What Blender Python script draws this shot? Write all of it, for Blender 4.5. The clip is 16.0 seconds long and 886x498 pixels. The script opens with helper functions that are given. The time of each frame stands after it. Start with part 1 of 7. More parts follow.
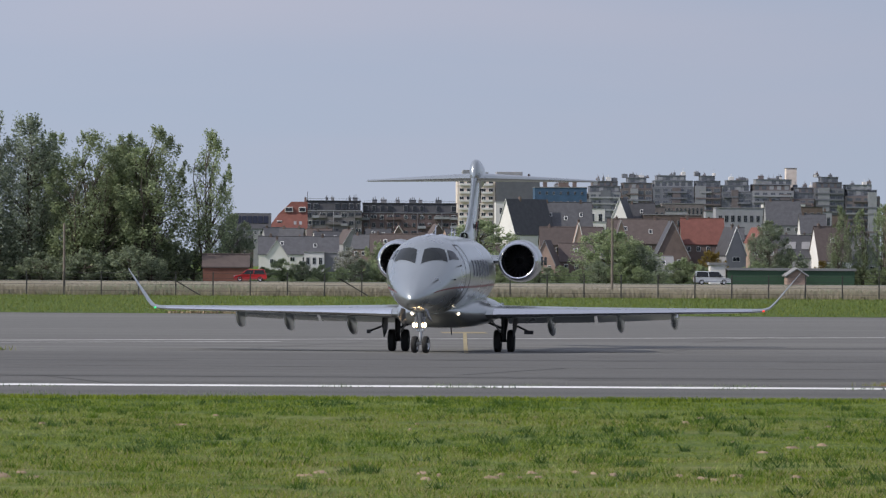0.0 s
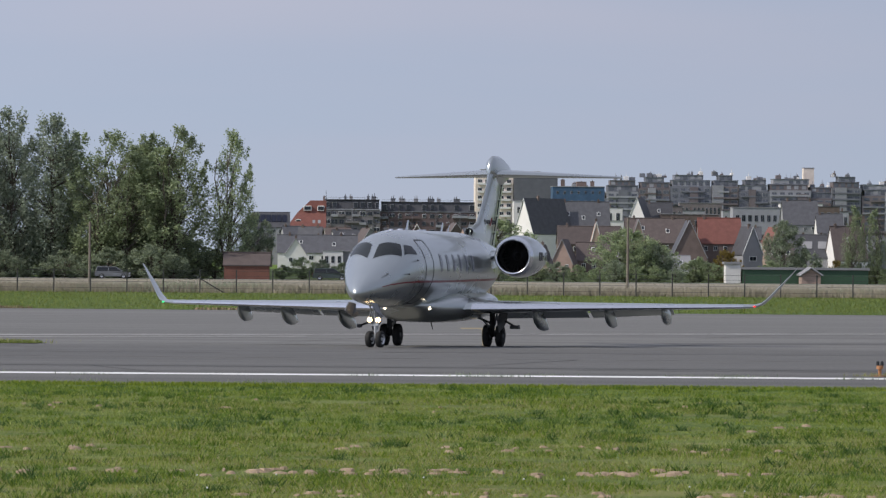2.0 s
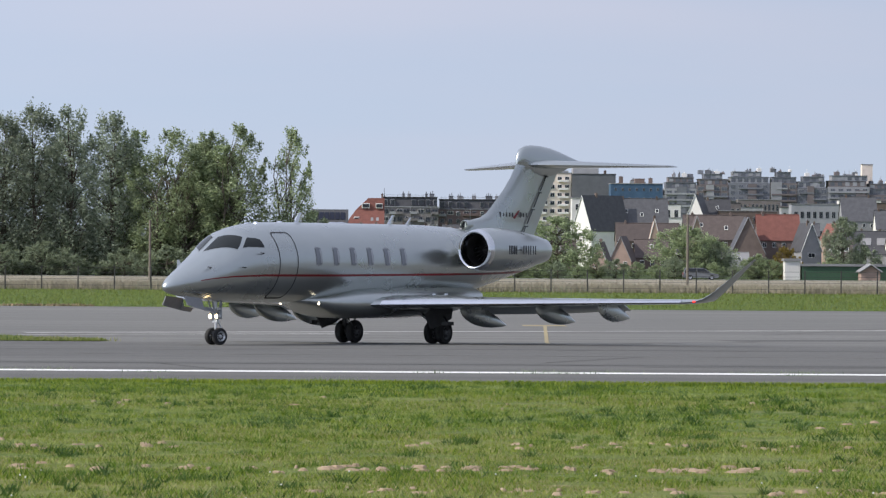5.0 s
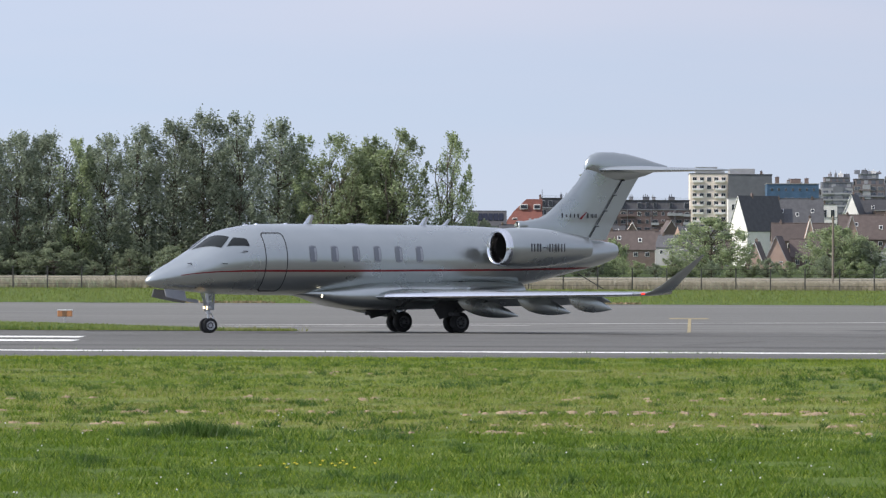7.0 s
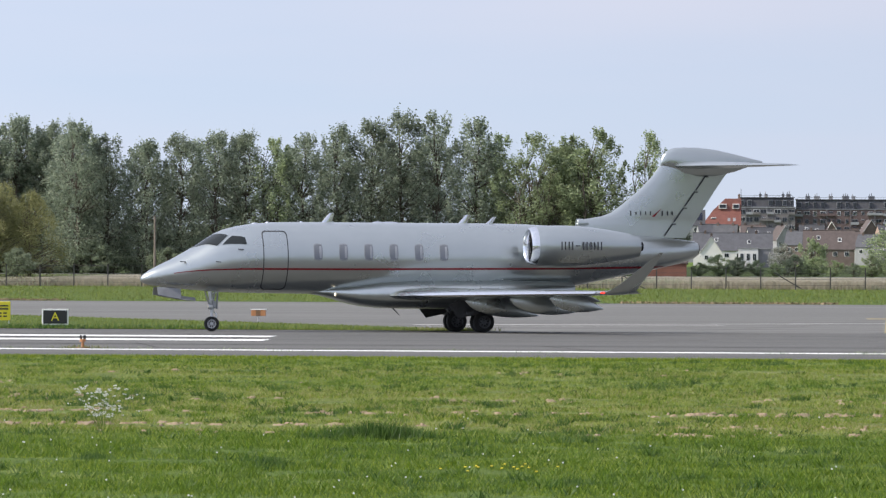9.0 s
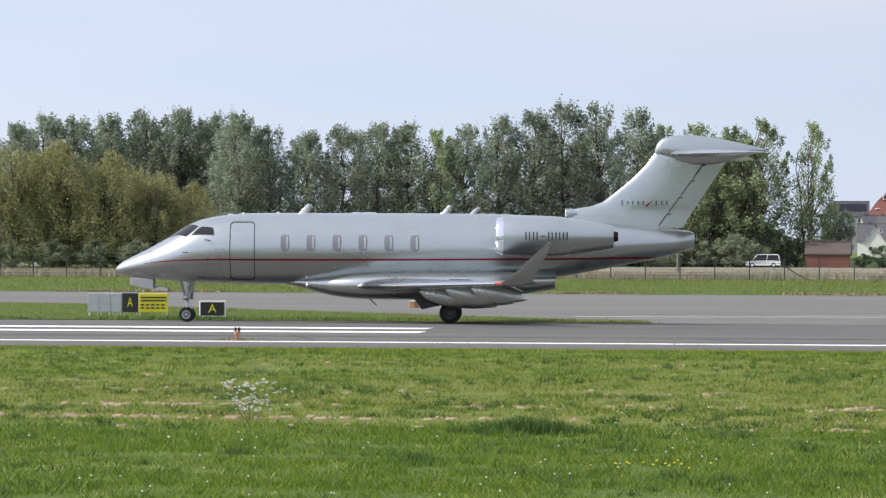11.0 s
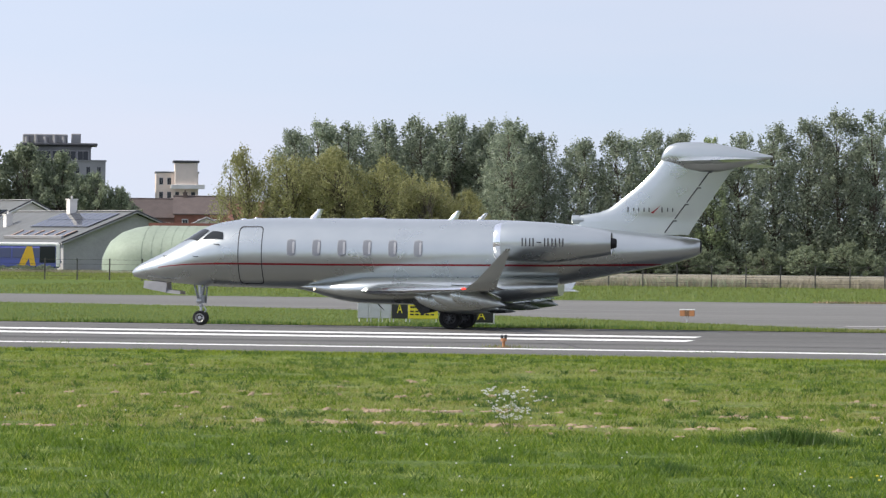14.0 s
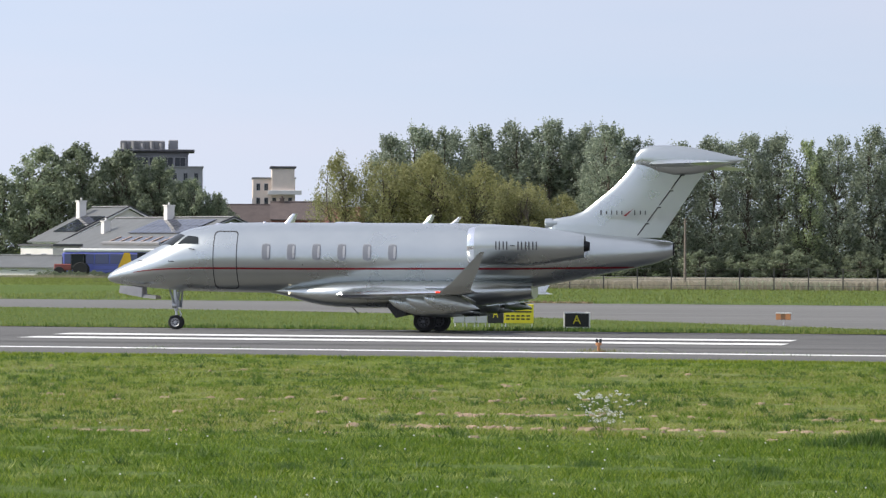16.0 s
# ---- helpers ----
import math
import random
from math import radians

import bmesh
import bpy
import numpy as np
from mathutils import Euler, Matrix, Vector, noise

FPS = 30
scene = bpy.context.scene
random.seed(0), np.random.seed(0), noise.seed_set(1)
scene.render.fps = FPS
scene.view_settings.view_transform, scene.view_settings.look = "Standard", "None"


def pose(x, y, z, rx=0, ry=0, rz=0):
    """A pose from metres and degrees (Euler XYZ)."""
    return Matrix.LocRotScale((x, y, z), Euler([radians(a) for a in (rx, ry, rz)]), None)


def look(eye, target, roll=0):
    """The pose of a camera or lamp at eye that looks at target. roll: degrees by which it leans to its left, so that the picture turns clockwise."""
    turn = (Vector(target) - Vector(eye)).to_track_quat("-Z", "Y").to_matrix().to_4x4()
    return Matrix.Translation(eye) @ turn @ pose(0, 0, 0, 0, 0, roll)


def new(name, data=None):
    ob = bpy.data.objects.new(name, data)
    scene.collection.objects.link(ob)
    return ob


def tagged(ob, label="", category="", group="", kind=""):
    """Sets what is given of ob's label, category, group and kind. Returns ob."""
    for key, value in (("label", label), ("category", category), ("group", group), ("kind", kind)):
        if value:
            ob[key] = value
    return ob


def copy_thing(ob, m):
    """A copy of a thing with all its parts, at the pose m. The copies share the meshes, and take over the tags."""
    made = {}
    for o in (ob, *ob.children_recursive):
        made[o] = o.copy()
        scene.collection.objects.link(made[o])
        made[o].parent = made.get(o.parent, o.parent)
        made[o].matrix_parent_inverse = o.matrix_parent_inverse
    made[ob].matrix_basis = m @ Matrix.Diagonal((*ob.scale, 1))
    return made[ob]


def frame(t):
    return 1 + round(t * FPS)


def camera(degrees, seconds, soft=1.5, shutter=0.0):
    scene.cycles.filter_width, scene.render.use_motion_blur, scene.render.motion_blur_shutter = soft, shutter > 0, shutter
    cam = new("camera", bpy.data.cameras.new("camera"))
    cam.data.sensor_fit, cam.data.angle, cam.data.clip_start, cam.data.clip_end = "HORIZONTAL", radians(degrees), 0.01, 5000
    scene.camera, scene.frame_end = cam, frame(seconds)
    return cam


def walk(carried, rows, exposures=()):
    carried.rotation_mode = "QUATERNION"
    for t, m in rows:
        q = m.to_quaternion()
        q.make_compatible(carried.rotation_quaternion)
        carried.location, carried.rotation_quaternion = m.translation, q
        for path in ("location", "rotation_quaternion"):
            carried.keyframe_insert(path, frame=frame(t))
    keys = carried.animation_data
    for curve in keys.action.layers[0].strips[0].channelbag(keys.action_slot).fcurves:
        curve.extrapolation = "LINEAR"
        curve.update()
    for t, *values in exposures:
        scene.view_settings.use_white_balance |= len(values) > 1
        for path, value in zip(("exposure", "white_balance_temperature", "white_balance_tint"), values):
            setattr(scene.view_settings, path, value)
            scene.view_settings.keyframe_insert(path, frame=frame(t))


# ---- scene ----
# x runs along the runway, y away from the viewing spot, z up; the spot is the origin.
EYE_Z = 2.6
cam = camera(12.90, 16.0, soft=1.3)


def aim(x, y, pan, tilt, roll):
    """Camera at (x, y), turned pan degrees to the left of the runway's normal."""
    return pose(x, y, EYE_Z, 90 + tilt, 0, pan) @ pose(0, 0, 0, 0, 0, roll)


walk(cam, [
    (0, aim(0.61, 16.55, -2.100, 0.021, 0.38)),
    (0.5, aim(0.62, 16.17, -2.192, 0.068, 0.36)),
    (1, aim(0.38, 11.03, -1.984, -0.350, 0.25)),
    (1.5, aim(0.38, 11.02, -1.994, -0.146, 0.43)),
    (2, aim(0.35, 10.86, -1.838, 0.002, 0.50)),
    (2.5, aim(0.33, 10.90, -1.718, -0.079, 0.46)),
    (3, aim(0.31, 10.74, -1.673, -0.141, 0.59)),
    (3.2, aim(0.31, 10.95, -1.631, -0.166, 0.46)),
    (5.3, aim(0.12, 10.60, -0.653, -0.034, 0.38)),
    (5.5, aim(0.03, 9.75, -0.196, -0.035, 0.25)),
    (6, aim(0.00, -0.64, 0.227, -0.105, 0.26)),
    (6.5, aim(0.08, -4.51, 0.952, -0.139, 0.08)),
    (7, aim(0.11, -4.61, 1.315, -0.046, 0.20)),
    (7.5, aim(0.16, -4.64, 1.977, -0.114, 0.27)),
    (8, aim(0.25, -4.55, 3.153, -0.070, 0.41)),
    (8.2, aim(0.27, -4.54, 3.410, -0.056, 0.19)),
    (10.3, aim(0.23, -2.34, 5.584, -0.153, 0.51)),
    (10.5, aim(0.26, -2.58, 5.865, -0.165, 0.22)),
    (11, aim(0.33, -2.81, 6.605, -0.200, 0.19)),
    (11.5, aim(0.33, -2.54, 7.324, -0.216, 0.10)),
    (12, aim(0.36, -2.53, 8.084, -0.232, 0.09)),
    (12.5, aim(0.37, -2.38, 8.713, -0.261, 0.05)),
    (13, aim(0.42, -2.59, 9.207, -0.190, 0.41)),
    (13.5, aim(0.41, -2.39, 9.765, -0.111, 0.65)),
    (14, aim(0.45, -2.39, 10.620, -0.115, 0.55)),
    (14.5, aim(0.46, -2.31, 11.262, -0.087, 0.51)),
    (15, aim(0.46, -2.16, 11.928, -0.001, 0.48)),
    (15.5, aim(0.56, -2.58, 12.254, -0.003, 0.48)),
    (16, aim(0.54, -2.51, 12.042, -0.057, 0.29)),
], [(0.0, 0.06, 6400, 12), (1.0, 0.0, 6400, 12), (1.5, 0.03, 6400, 12), (2.2, 0.15, 6400, 12), (3.0, 0.40, 6400, 12), (5.5, 0.46, 6400, 10), (6.5, 0.53, 6430, 10), (8.0, 0.60, 6500, 10), (12.5, 0.72, 6650, 10), (14.5, 0.66, 6650, 10), (16.0, 0.62, 6600, 10)])

# ---- world, sun ----
SUN_AZ, SUN_EL = radians(-106), radians(39)   # bearing from +y, to the left
to_sun = Vector((math.sin(SUN_AZ) * math.cos(SUN_EL), math.cos(SUN_AZ) * math.cos(SUN_EL), math.sin(SUN_EL)))
world = bpy.data.worlds.new("world")
scene.world = world
world.use_nodes = True
wn = world.node_tree
sky = wn.nodes.new("ShaderNodeTexSky")
sky.sky_type, sky.sun_disc = "NISHITA", False
sky.sun_elevation, sky.sun_rotation = SUN_EL, SUN_AZ
sky.air_density, sky.dust_density, sky.ozone_density, sky.altitude = 1.0, 0.4, 3.0, 0
# pale spring haze: the sky near the horizon takes the colour that lies a little higher
wtc, wadd, wnorm = wn.nodes.new("ShaderNodeTexCoord"), wn.nodes.new("ShaderNodeVectorMath"), wn.nodes.new("ShaderNodeVectorMath")
wadd.operation, wnorm.operation = "ADD", "NORMALIZE"
wadd.inputs[1].default_value = (0, 0, 0.10)
wn.links.new(wtc.outputs["Generated"], wadd.inputs[0])
wn.links.new(wadd.outputs[0], wnorm.inputs[0])
wn.links.new(wnorm.outputs[0], sky.inputs[0])
wn.nodes["Background"].inputs["Strength"].default_value = 0.11
# thin veil of cloud
wmap, wnz, wrp, wmx = wn.nodes.new("ShaderNodeMapping"), wn.nodes.new("ShaderNodeTexNoise"), wn.nodes.new("ShaderNodeValToRGB"), wn.nodes.new("ShaderNodeMix")
wmap.inputs["Scale"].default_value = (2.0, 2.0, 14.0)
wnz.inputs["Scale"].default_value, wnz.inputs["Detail"].default_value = 1.6, 4.0
wrp.color_ramp.elements[0].position, wrp.color_ramp.elements[1].position = 0.35, 0.75
wrp.color_ramp.elements[0].color, wrp.color_ramp.elements[1].color = (0.62, 0.62, 0.62, 1), (0.95, 0.95, 0.95, 1)
wmx.data_type = "RGBA"
wmx.inputs[7].default_value = (4.35, 4.55, 5.45, 1)
wn.links.new(wtc.outputs["Generated"], wmap.inputs["Vector"])
wn.links.new(wmap.outputs["Vector"], wnz.inputs["Vector"])
wn.links.new(wnz.outputs["Fac"], wrp.inputs["Fac"])
wn.links.new(wrp.outputs["Color"], wmx.inputs[0])
wn.links.new(sky.outputs["Color"], wmx.inputs[6])
# haze scatters forward: the veil is brighter round the sun and dimmer opposite to it
wdot, wrg, wmul = wn.nodes.new("ShaderNodeVectorMath"), wn.nodes.new("ShaderNodeMapRange"), wn.nodes.new("ShaderNodeVectorMath")
wdot.operation, wmul.operation, wrg.interpolation_type = "DOT_PRODUCT", "SCALE", "LINEAR"
wdot.inputs[1].default_value = to_sun
wrg.inputs["From Min"].default_value, wrg.inputs["From Max"].default_value = -1.0, 1.0
wrg.inputs["To Min"].default_value, wrg.inputs["To Max"].default_value = 0.55, 1.45
wn.links.new(wtc.outputs["Generated"], wdot.inputs[0])
wn.links.new(wdot.outputs["Value"], wrg.inputs["Value"])
wn.links.new(wmx.outputs[2], wmul.inputs[0])
wn.links.new(wrg.outputs["Result"], wmul.inputs["Scale"])
wn.links.new(wmul.outputs[0], wn.nodes["Background"].inputs["Color"])
sun = new("sun", bpy.data.lights.new("sun", "SUN"))
sun.data.energy, sun.data.angle, sun.data.color = 3.3, radians(0.53), (1.0, 0.93, 0.82)
sun.matrix_world = look((0, 0, 60), Vector((0, 0, 60)) - to_sun)


# ---- materials ----
def node_mat(name):
    m = bpy.data.materials.new(name)
    m.use_nodes = True
    return m, m.node_tree, m.node_tree.nodes["Principled BSDF"]


def noise_node(nt, scale, detail=4.0, rough=0.6, stretch=(1, 1, 1), coord="Object"):
    tc, mp, nz = nt.nodes.new("ShaderNodeTexCoord"), nt.nodes.new("ShaderNodeMapping"), nt.nodes.new("ShaderNodeTexNoise")
    mp.inputs["Scale"].default_value = stretch
    nz.inputs["Scale"].default_value, nz.inputs["Detail"].default_value, nz.inputs["Roughness"].default_value = scale, detail, rough
    nt.links.new(tc.outputs[coord], mp.inputs["Vector"])
    nt.links.new(mp.outputs["Vector"], nz.inputs["Vector"])
    return nz


def ramp(nt, src, stops):
    r = nt.nodes.new("ShaderNodeValToRGB")
    el = r.color_ramp.elements
    while len(el) < len(stops):
        el.new(0.5)
    for e, (p, c) in zip(el, stops):
        e.position, e.color = p, (c, c, c, 1) if isinstance(c, (int, float)) else (*c, 1)
    nt.links.new(src, r.inputs["Fac"])
    return r


def mix(nt, fac, a, b, mode="MIX"):
    n = nt.nodes.new("ShaderNodeMix")
    n.data_type, n.blend_type = "RGBA", mode
    for sock, v in ((n.inputs[0], fac), (n.inputs[6], a), (n.inputs[7], b)):
        if hasattr(v, "is_output"):
            nt.links.new(v, sock)
        else:
            sock.default_value = v if isinstance(v, float) else (*v, 1)
    return n.outputs[2]


def bump(nt, bsdf, src, strength, dist):
    b = nt.nodes.new("ShaderNodeBump")
    b.inputs["Strength"].default_value, b.inputs["Distance"].default_value = strength, dist
    nt.links.new(src, b.inputs["Height"])
    nt.links.new(b.outputs["Normal"], bsdf.inputs["Normal"])


def plain(name, color, rough=0.6, metal=0.0, vary=0.15, scale=3.0, fine=40.0, relief=0.0, coat=0.0, emit=None, spread=0.0):
    """A material with two scales of variation; spread: brightness range from object to object."""
    m, nt, b = node_mat(name)
    big, small = noise_node(nt, scale), noise_node(nt, fine, 2.0)
    lo, hi = [c * (1 - vary) for c in color], [min(1, c * (1 + vary)) for c in color]
    col = mix(nt, ramp(nt, big.outputs["Fac"], [(0.3, 0.0), (0.7, 1.0)]).outputs["Color"], lo, hi)
    col = mix(nt, 0.25 * min(1.0, vary * 5), col, ramp(nt, small.outputs["Fac"], [(0.3, [c * 0.6 for c in color]), (0.7, [min(1, c * 1.3) for c in color])]).outputs["Color"])
    if spread:
        oi = nt.nodes.new("ShaderNodeObjectInfo")
        col = mix(nt, 1.0, col, ramp(nt, oi.outputs["Random"], [(0.0, 1 - spread), (1.0, 1.0)]).outputs["Color"], "MULTIPLY")
    nt.links.new(col, b.inputs["Base Color"])
    b.inputs["Roughness"].default_value, b.inputs["Metallic"].default_value, b.inputs["Coat Weight"].default_value = rough, metal, coat
    if relief:
        bump(nt, b, small.outputs["Fac"], relief, 0.02)
    if emit:
        b.inputs["Emission Color"].default_value, b.inputs["Emission Strength"].default_value = (*emit[0], 1), emit[1]
    return m


def silver_paint():
    """Metallic silver aircraft paint with faint panel-to-panel tone changes."""
    m, nt, b = node_mat("silver_paint")
    a = noise_node(nt, 0.8, 3.0)
    col = mix(nt, ramp(nt, a.outputs["Fac"], [(0.35, 0.0), (0.65, 1.0)]).outputs["Color"], (0.462, 0.492, 0.482), (0.492, 0.520, 0.508))
    nt.links.new(col, b.inputs["Base Color"])
    nt.links.new(ramp(nt, a.outputs["Fac"], [(0.3, 0.26), (0.7, 0.31)]).outputs["Color"], b.inputs["Roughness"])
    b.inputs["Metallic"].default_value, b.inputs["Coat Weight"].default_value, b.inputs["Coat Roughness"].default_value = 0.93, 0.5, 0.05
    return m


def grass_mat(name, bands, tone=1.0):
    """Turf; bands: worn, drier streaks along the runway with bare soil showing."""
    m, nt, b = node_mat(name)
    big = noise_node(nt, 0.12, 4.0, 0.6, (0.35, 1, 1))
    mid = noise_node(nt, 1.1, 5.0, 0.65, (0.5, 0.5, 1))
    fine = noise_node(nt, 9.0, 6.0, 0.75, (1.0, 0.25, 1))
    col = mix(nt, ramp(nt, mid.outputs["Fac"], [(0.3, 0.0), (0.7, 1.0)]).outputs["Color"], (0.060, 0.120, 0.014), (0.180, 0.262, 0.040))
    col = mix(nt, ramp(nt, big.outputs["Fac"], [(0.42, 0.0), (0.68, 0.6)]).outputs["Color"], col, (0.205, 0.275, 0.048))
    col = mix(nt, 0.55, col, ramp(nt, fine.outputs["Fac"], [(0.30, (0.035, 0.070, 0.010)), (0.50, (0.125, 0.205, 0.028)), (0.72, (0.27, 0.32, 0.085))]).outputs["Color"])
    if bands:
        tc, sep = nt.nodes.new("ShaderNodeTexCoord"), nt.nodes.new("ShaderNodeSeparateXYZ")
        nt.links.new(tc.outputs["Object"], sep.inputs[0])
        wob = nt.nodes.new("ShaderNodeMath")
        wob.operation = "MULTIPLY_ADD"
        nt.links.new(big.outputs["Fac"], wob.inputs[0])
        wob.inputs[1].default_value = 2.5
        nt.links.new(sep.outputs["Y"], wob.inputs[2])
        mr = nt.nodes.new("ShaderNodeMapRange")
        mr.inputs["From Min"].default_value, mr.inputs["From Max"].default_value = 40, 100
        nt.links.new(wob.outputs[0], mr.inputs["Value"])
        stripe = ramp(nt, mr.outputs["Result"], [(0.0, 0.0), (0.17, 0.0), (0.235, 0.75), (0.30, 0.35), (0.42, 0.6), (0.50, 0.1), (0.62, 0.45), (0.72, 0.05), (1.0, 0.0)])
        dry = noise_node(nt, 0.55, 5.0, 0.7, (0.3, 1, 1))
        f = mix(nt, 1.0, stripe.outputs["Color"], ramp(nt, dry.outputs["Fac"], [(0.36, 0.0), (0.60, 1.0)]).outputs["Color"], "MULTIPLY")
        col = mix(nt, f, col, (0.33, 0.335, 0.11))
        bare = noise_node(nt, 2.4, 5.0, 0.75, (0.5, 1.2, 1))
        g = mix(nt, 1.0, stripe.outputs["Color"], ramp(nt, bare.outputs["Fac"], [(0.55, 0.0), (0.62, 1.0)]).outputs["Color"], "MULTIPLY")
        col = mix(nt, g, col, (0.44, 0.32, 0.215))
    if tone != 1.0:
        col = mix(nt, 1.0, col, (tone, tone, tone), "MULTIPLY")
    nt.links.new(col, b.inputs["Base Color"])
    b.inputs["Roughness"].default_value, b.inputs["Specular IOR Level"].default_value = 0.85, 0.2
    bump(nt, b, fine.outputs["Fac"], 1.0, 0.15)
    return m


def asphalt_mat(name, tone, streak):
    m, nt, b = node_mat(name)
    big = noise_node(nt, 0.10, 4.0, 0.6, (0.25, 1, 1))
    lane = noise_node(nt, 0.45, 3.0, 0.5, (0.02, 1, 1))
    mid = noise_node(nt, 2.5, 5.0, 0.7)
    fine = noise_node(nt, 60.0, 3.0, 0.7)
    k = lambda s: [tone * s, tone * s * 0.985, tone * s * 0.91]
    col = mix(nt, ramp(nt, lane.outputs["Fac"], [(0.35, 0.0), (0.65, 1.0)]).outputs["Color"], k(1 - streak), k(1 + streak))
    col = mix(nt, ramp(nt, big.outputs["Fac"], [(0.4, 0.0), (0.65, 0.45)]).outputs["Color"], col, k(0.72))
    col = mix(nt, 0.35, col, ramp(nt, mid.outputs["Fac"], [(0.3, k(0.7)), (0.7, k(1.25))]).outputs["Color"])
    col = mix(nt, 0.3, col, ramp(nt, fine.outputs["Fac"], [(0.3, k(0.5)), (0.7, k(1.5))]).outputs["Color"])
    nt.links.new(col, b.inputs["Base Color"])
    b.inputs["Roughness"].default_value = 0.8
    bump(nt, b, fine.outputs["Fac"], 0.5, 0.01)
    return m


def leaf_mat(name, dark, light, spread=0.25):
    m, nt, b = node_mat(name)
    geo, oi = nt.nodes.new("ShaderNodeNewGeometry"), nt.nodes.new("ShaderNodeObjectInfo")
    col = mix(nt, geo.outputs["Random Per Island"], dark, light)
    col = mix(nt, 1.0, col, ramp(nt, oi.outputs["Random"], [(0.0, 1 - spread), (1.0, 1.0)]).outputs["Color"], "MULTIPLY")
    nt.links.new(col, b.inputs["Base Color"])
    b.inputs["Roughness"].default_value, b.inputs["Specular IOR Level"].default_value = 0.5, 0.4
    tr = nt.nodes.new("ShaderNodeBsdfTranslucent")
    nt.links.new(col, tr.inputs["Color"])
    ms = nt.nodes.new("ShaderNodeMixShader")
    ms.inputs[0].default_value = 0.5
    nt.links.new(b.outputs[0], ms.inputs[1])
    nt.links.new(tr.outputs[0], ms.inputs[2])
    nt.links.new(ms.outputs[0], nt.nodes["Material Output"].inputs["Surface"])
    return m


def glass_mat(name, color, rough=0.05):
    """Tinted glazing seen against a dark cabin."""
    m, nt, b = node_mat(name)
    b.inputs["Base Color"].default_value, b.inputs["Roughness"].default_value = (*color, 1), rough
    b.inputs["Specular IOR Level"].default_value = 0.3
    return m


SILVER = silver_paint()
CHROME = plain("polished_lip", (0.75, 0.76, 0.78), 0.16, 1.0, 0.03)
DARK = plain("dark_duct", (0.012, 0.012, 0.013), 0.6, 0.3, 0.2)
STEEL = plain("gear_steel", (0.62, 0.63, 0.64), 0.35, 0.6, 0.15, 6.0)
GREYPAINT = plain("grey_gear_paint", (0.30, 0.31, 0.32), 0.45, 0.2, 0.2, 5.0)
DOORGREY = plain("grey_door_paint", (0.23, 0.235, 0.245), 0.5, 0.1, 0.12, 3.0)
RIMDARK = plain("dark_rim_metal", (0.13, 0.133, 0.138), 0.45, 0.4, 0.2, 8.0)
LEGDARK = plain("dark_gear_paint", (0.05, 0.052, 0.055), 0.55, 0.2, 0.25, 5.0)
RUBBER = plain("tyre_rubber", (0.018, 0.018, 0.018), 0.8, 0.0, 0.3, 8.0)
RED = plain("red_cheatline", (0.20, 0.010, 0.016), 0.3, 0.1, 0.08)
SEAL = plain("dark_seal", (0.03, 0.032, 0.036), 0.6, 0.0, 0.1)
LETTER = plain("dark_lettering", (0.045, 0.045, 0.05), 0.4, 0.0, 0.1)
GLASS = glass_mat("cockpit_glass", (0.020, 0.024, 0.025), 0.04)
# cabin glass is greyed to paint its reflection, REVEAL paled to paint inner light
CABIN = glass_mat("cabin_glass", (0.21, 0.222, 0.245), 0.12)
REVEAL = plain("window_reveal", (0.36, 0.37, 0.39), 0.5, 0.0, 0.08)
BLADE = plain("fan_blade", (0.06, 0.06, 0.065), 0.35, 0.8, 0.2)
LAMP = plain("landing_lamp", (1.0, 0.9, 0.7), 0.3, 0.0, 0.0, emit=((1.0, 0.66, 0.30), 9.0))
LAMP_DIM = plain("wing_root_lamp", (1.0, 0.95, 0.85), 0.2, 0.0, 0.0, emit=((1.0, 0.85, 0.6), 2.5))
NAV_RED = plain("red_nav_lamp", (0.6, 0.03, 0.02), 0.3, 0.0, 0.0, emit=((1.0, 0.03, 0.015), 1.3))
NAV_GREEN = plain("green_nav_lamp", (0.02, 0.4, 0.12), 0.3, 0.0, 0.0, emit=((0.05, 0.9, 0.3), 1.0))
TURF = grass_mat("turf", True, 0.82)
FARTURF = grass_mat("far_turf", False, 0.68)
ASPHALT = asphalt_mat("runway_asphalt", 0.098, 0.5)
PATCHED = asphalt_mat("patched_asphalt", 0.082, 0.25)
TAXI = asphalt_mat("taxiway_asphalt", 0.128, 0.4)
WHITE_LINE = plain("worn_white_marking", (0.72, 0.72, 0.70), 0.7, 0.0, 0.12, 0.6, 6.0)
FAINT_LINE = plain("faded_marking", (0.40, 0.395, 0.38), 0.8, 0.0, 0.35, 0.5, 5.0)
YELLOW_LINE = plain("faded_yellow_marking", (0.29, 0.24, 0.13), 0.8, 0.0, 0.3, 0.8, 5.0)
REED = plain("dry_reed", (0.250, 0.226, 0.165), 0.9, 0.0, 0.3, 0.12, 6.0)
BARK = plain("bark", (0.10, 0.085, 0.065), 0.9, 0.0, 0.3, 3.0, 20.0, 0.4)
# poplar, fresh and dark leaf colours are paled and blued to paint distant haze
POPLAR = leaf_mat("poplar_leaf", (0.160, 0.208, 0.145), (0.415, 0.470, 0.345))
LIGHTLEAF = leaf_mat("fresh_leaf", (0.190, 0.245, 0.130), (0.435, 0.510, 0.285))
WILLOW = leaf_mat("willow_leaf", (0.225, 0.238, 0.100), (0.420, 0.420, 0.195))
DARKLEAF = leaf_mat("dark_leaf", (0.165, 0.208, 0.138), (0.375, 0.435, 0.285))
AUTUMN = leaf_mat("amber_leaf", (0.16, 0.12, 0.03), (0.30, 0.22, 0.05))
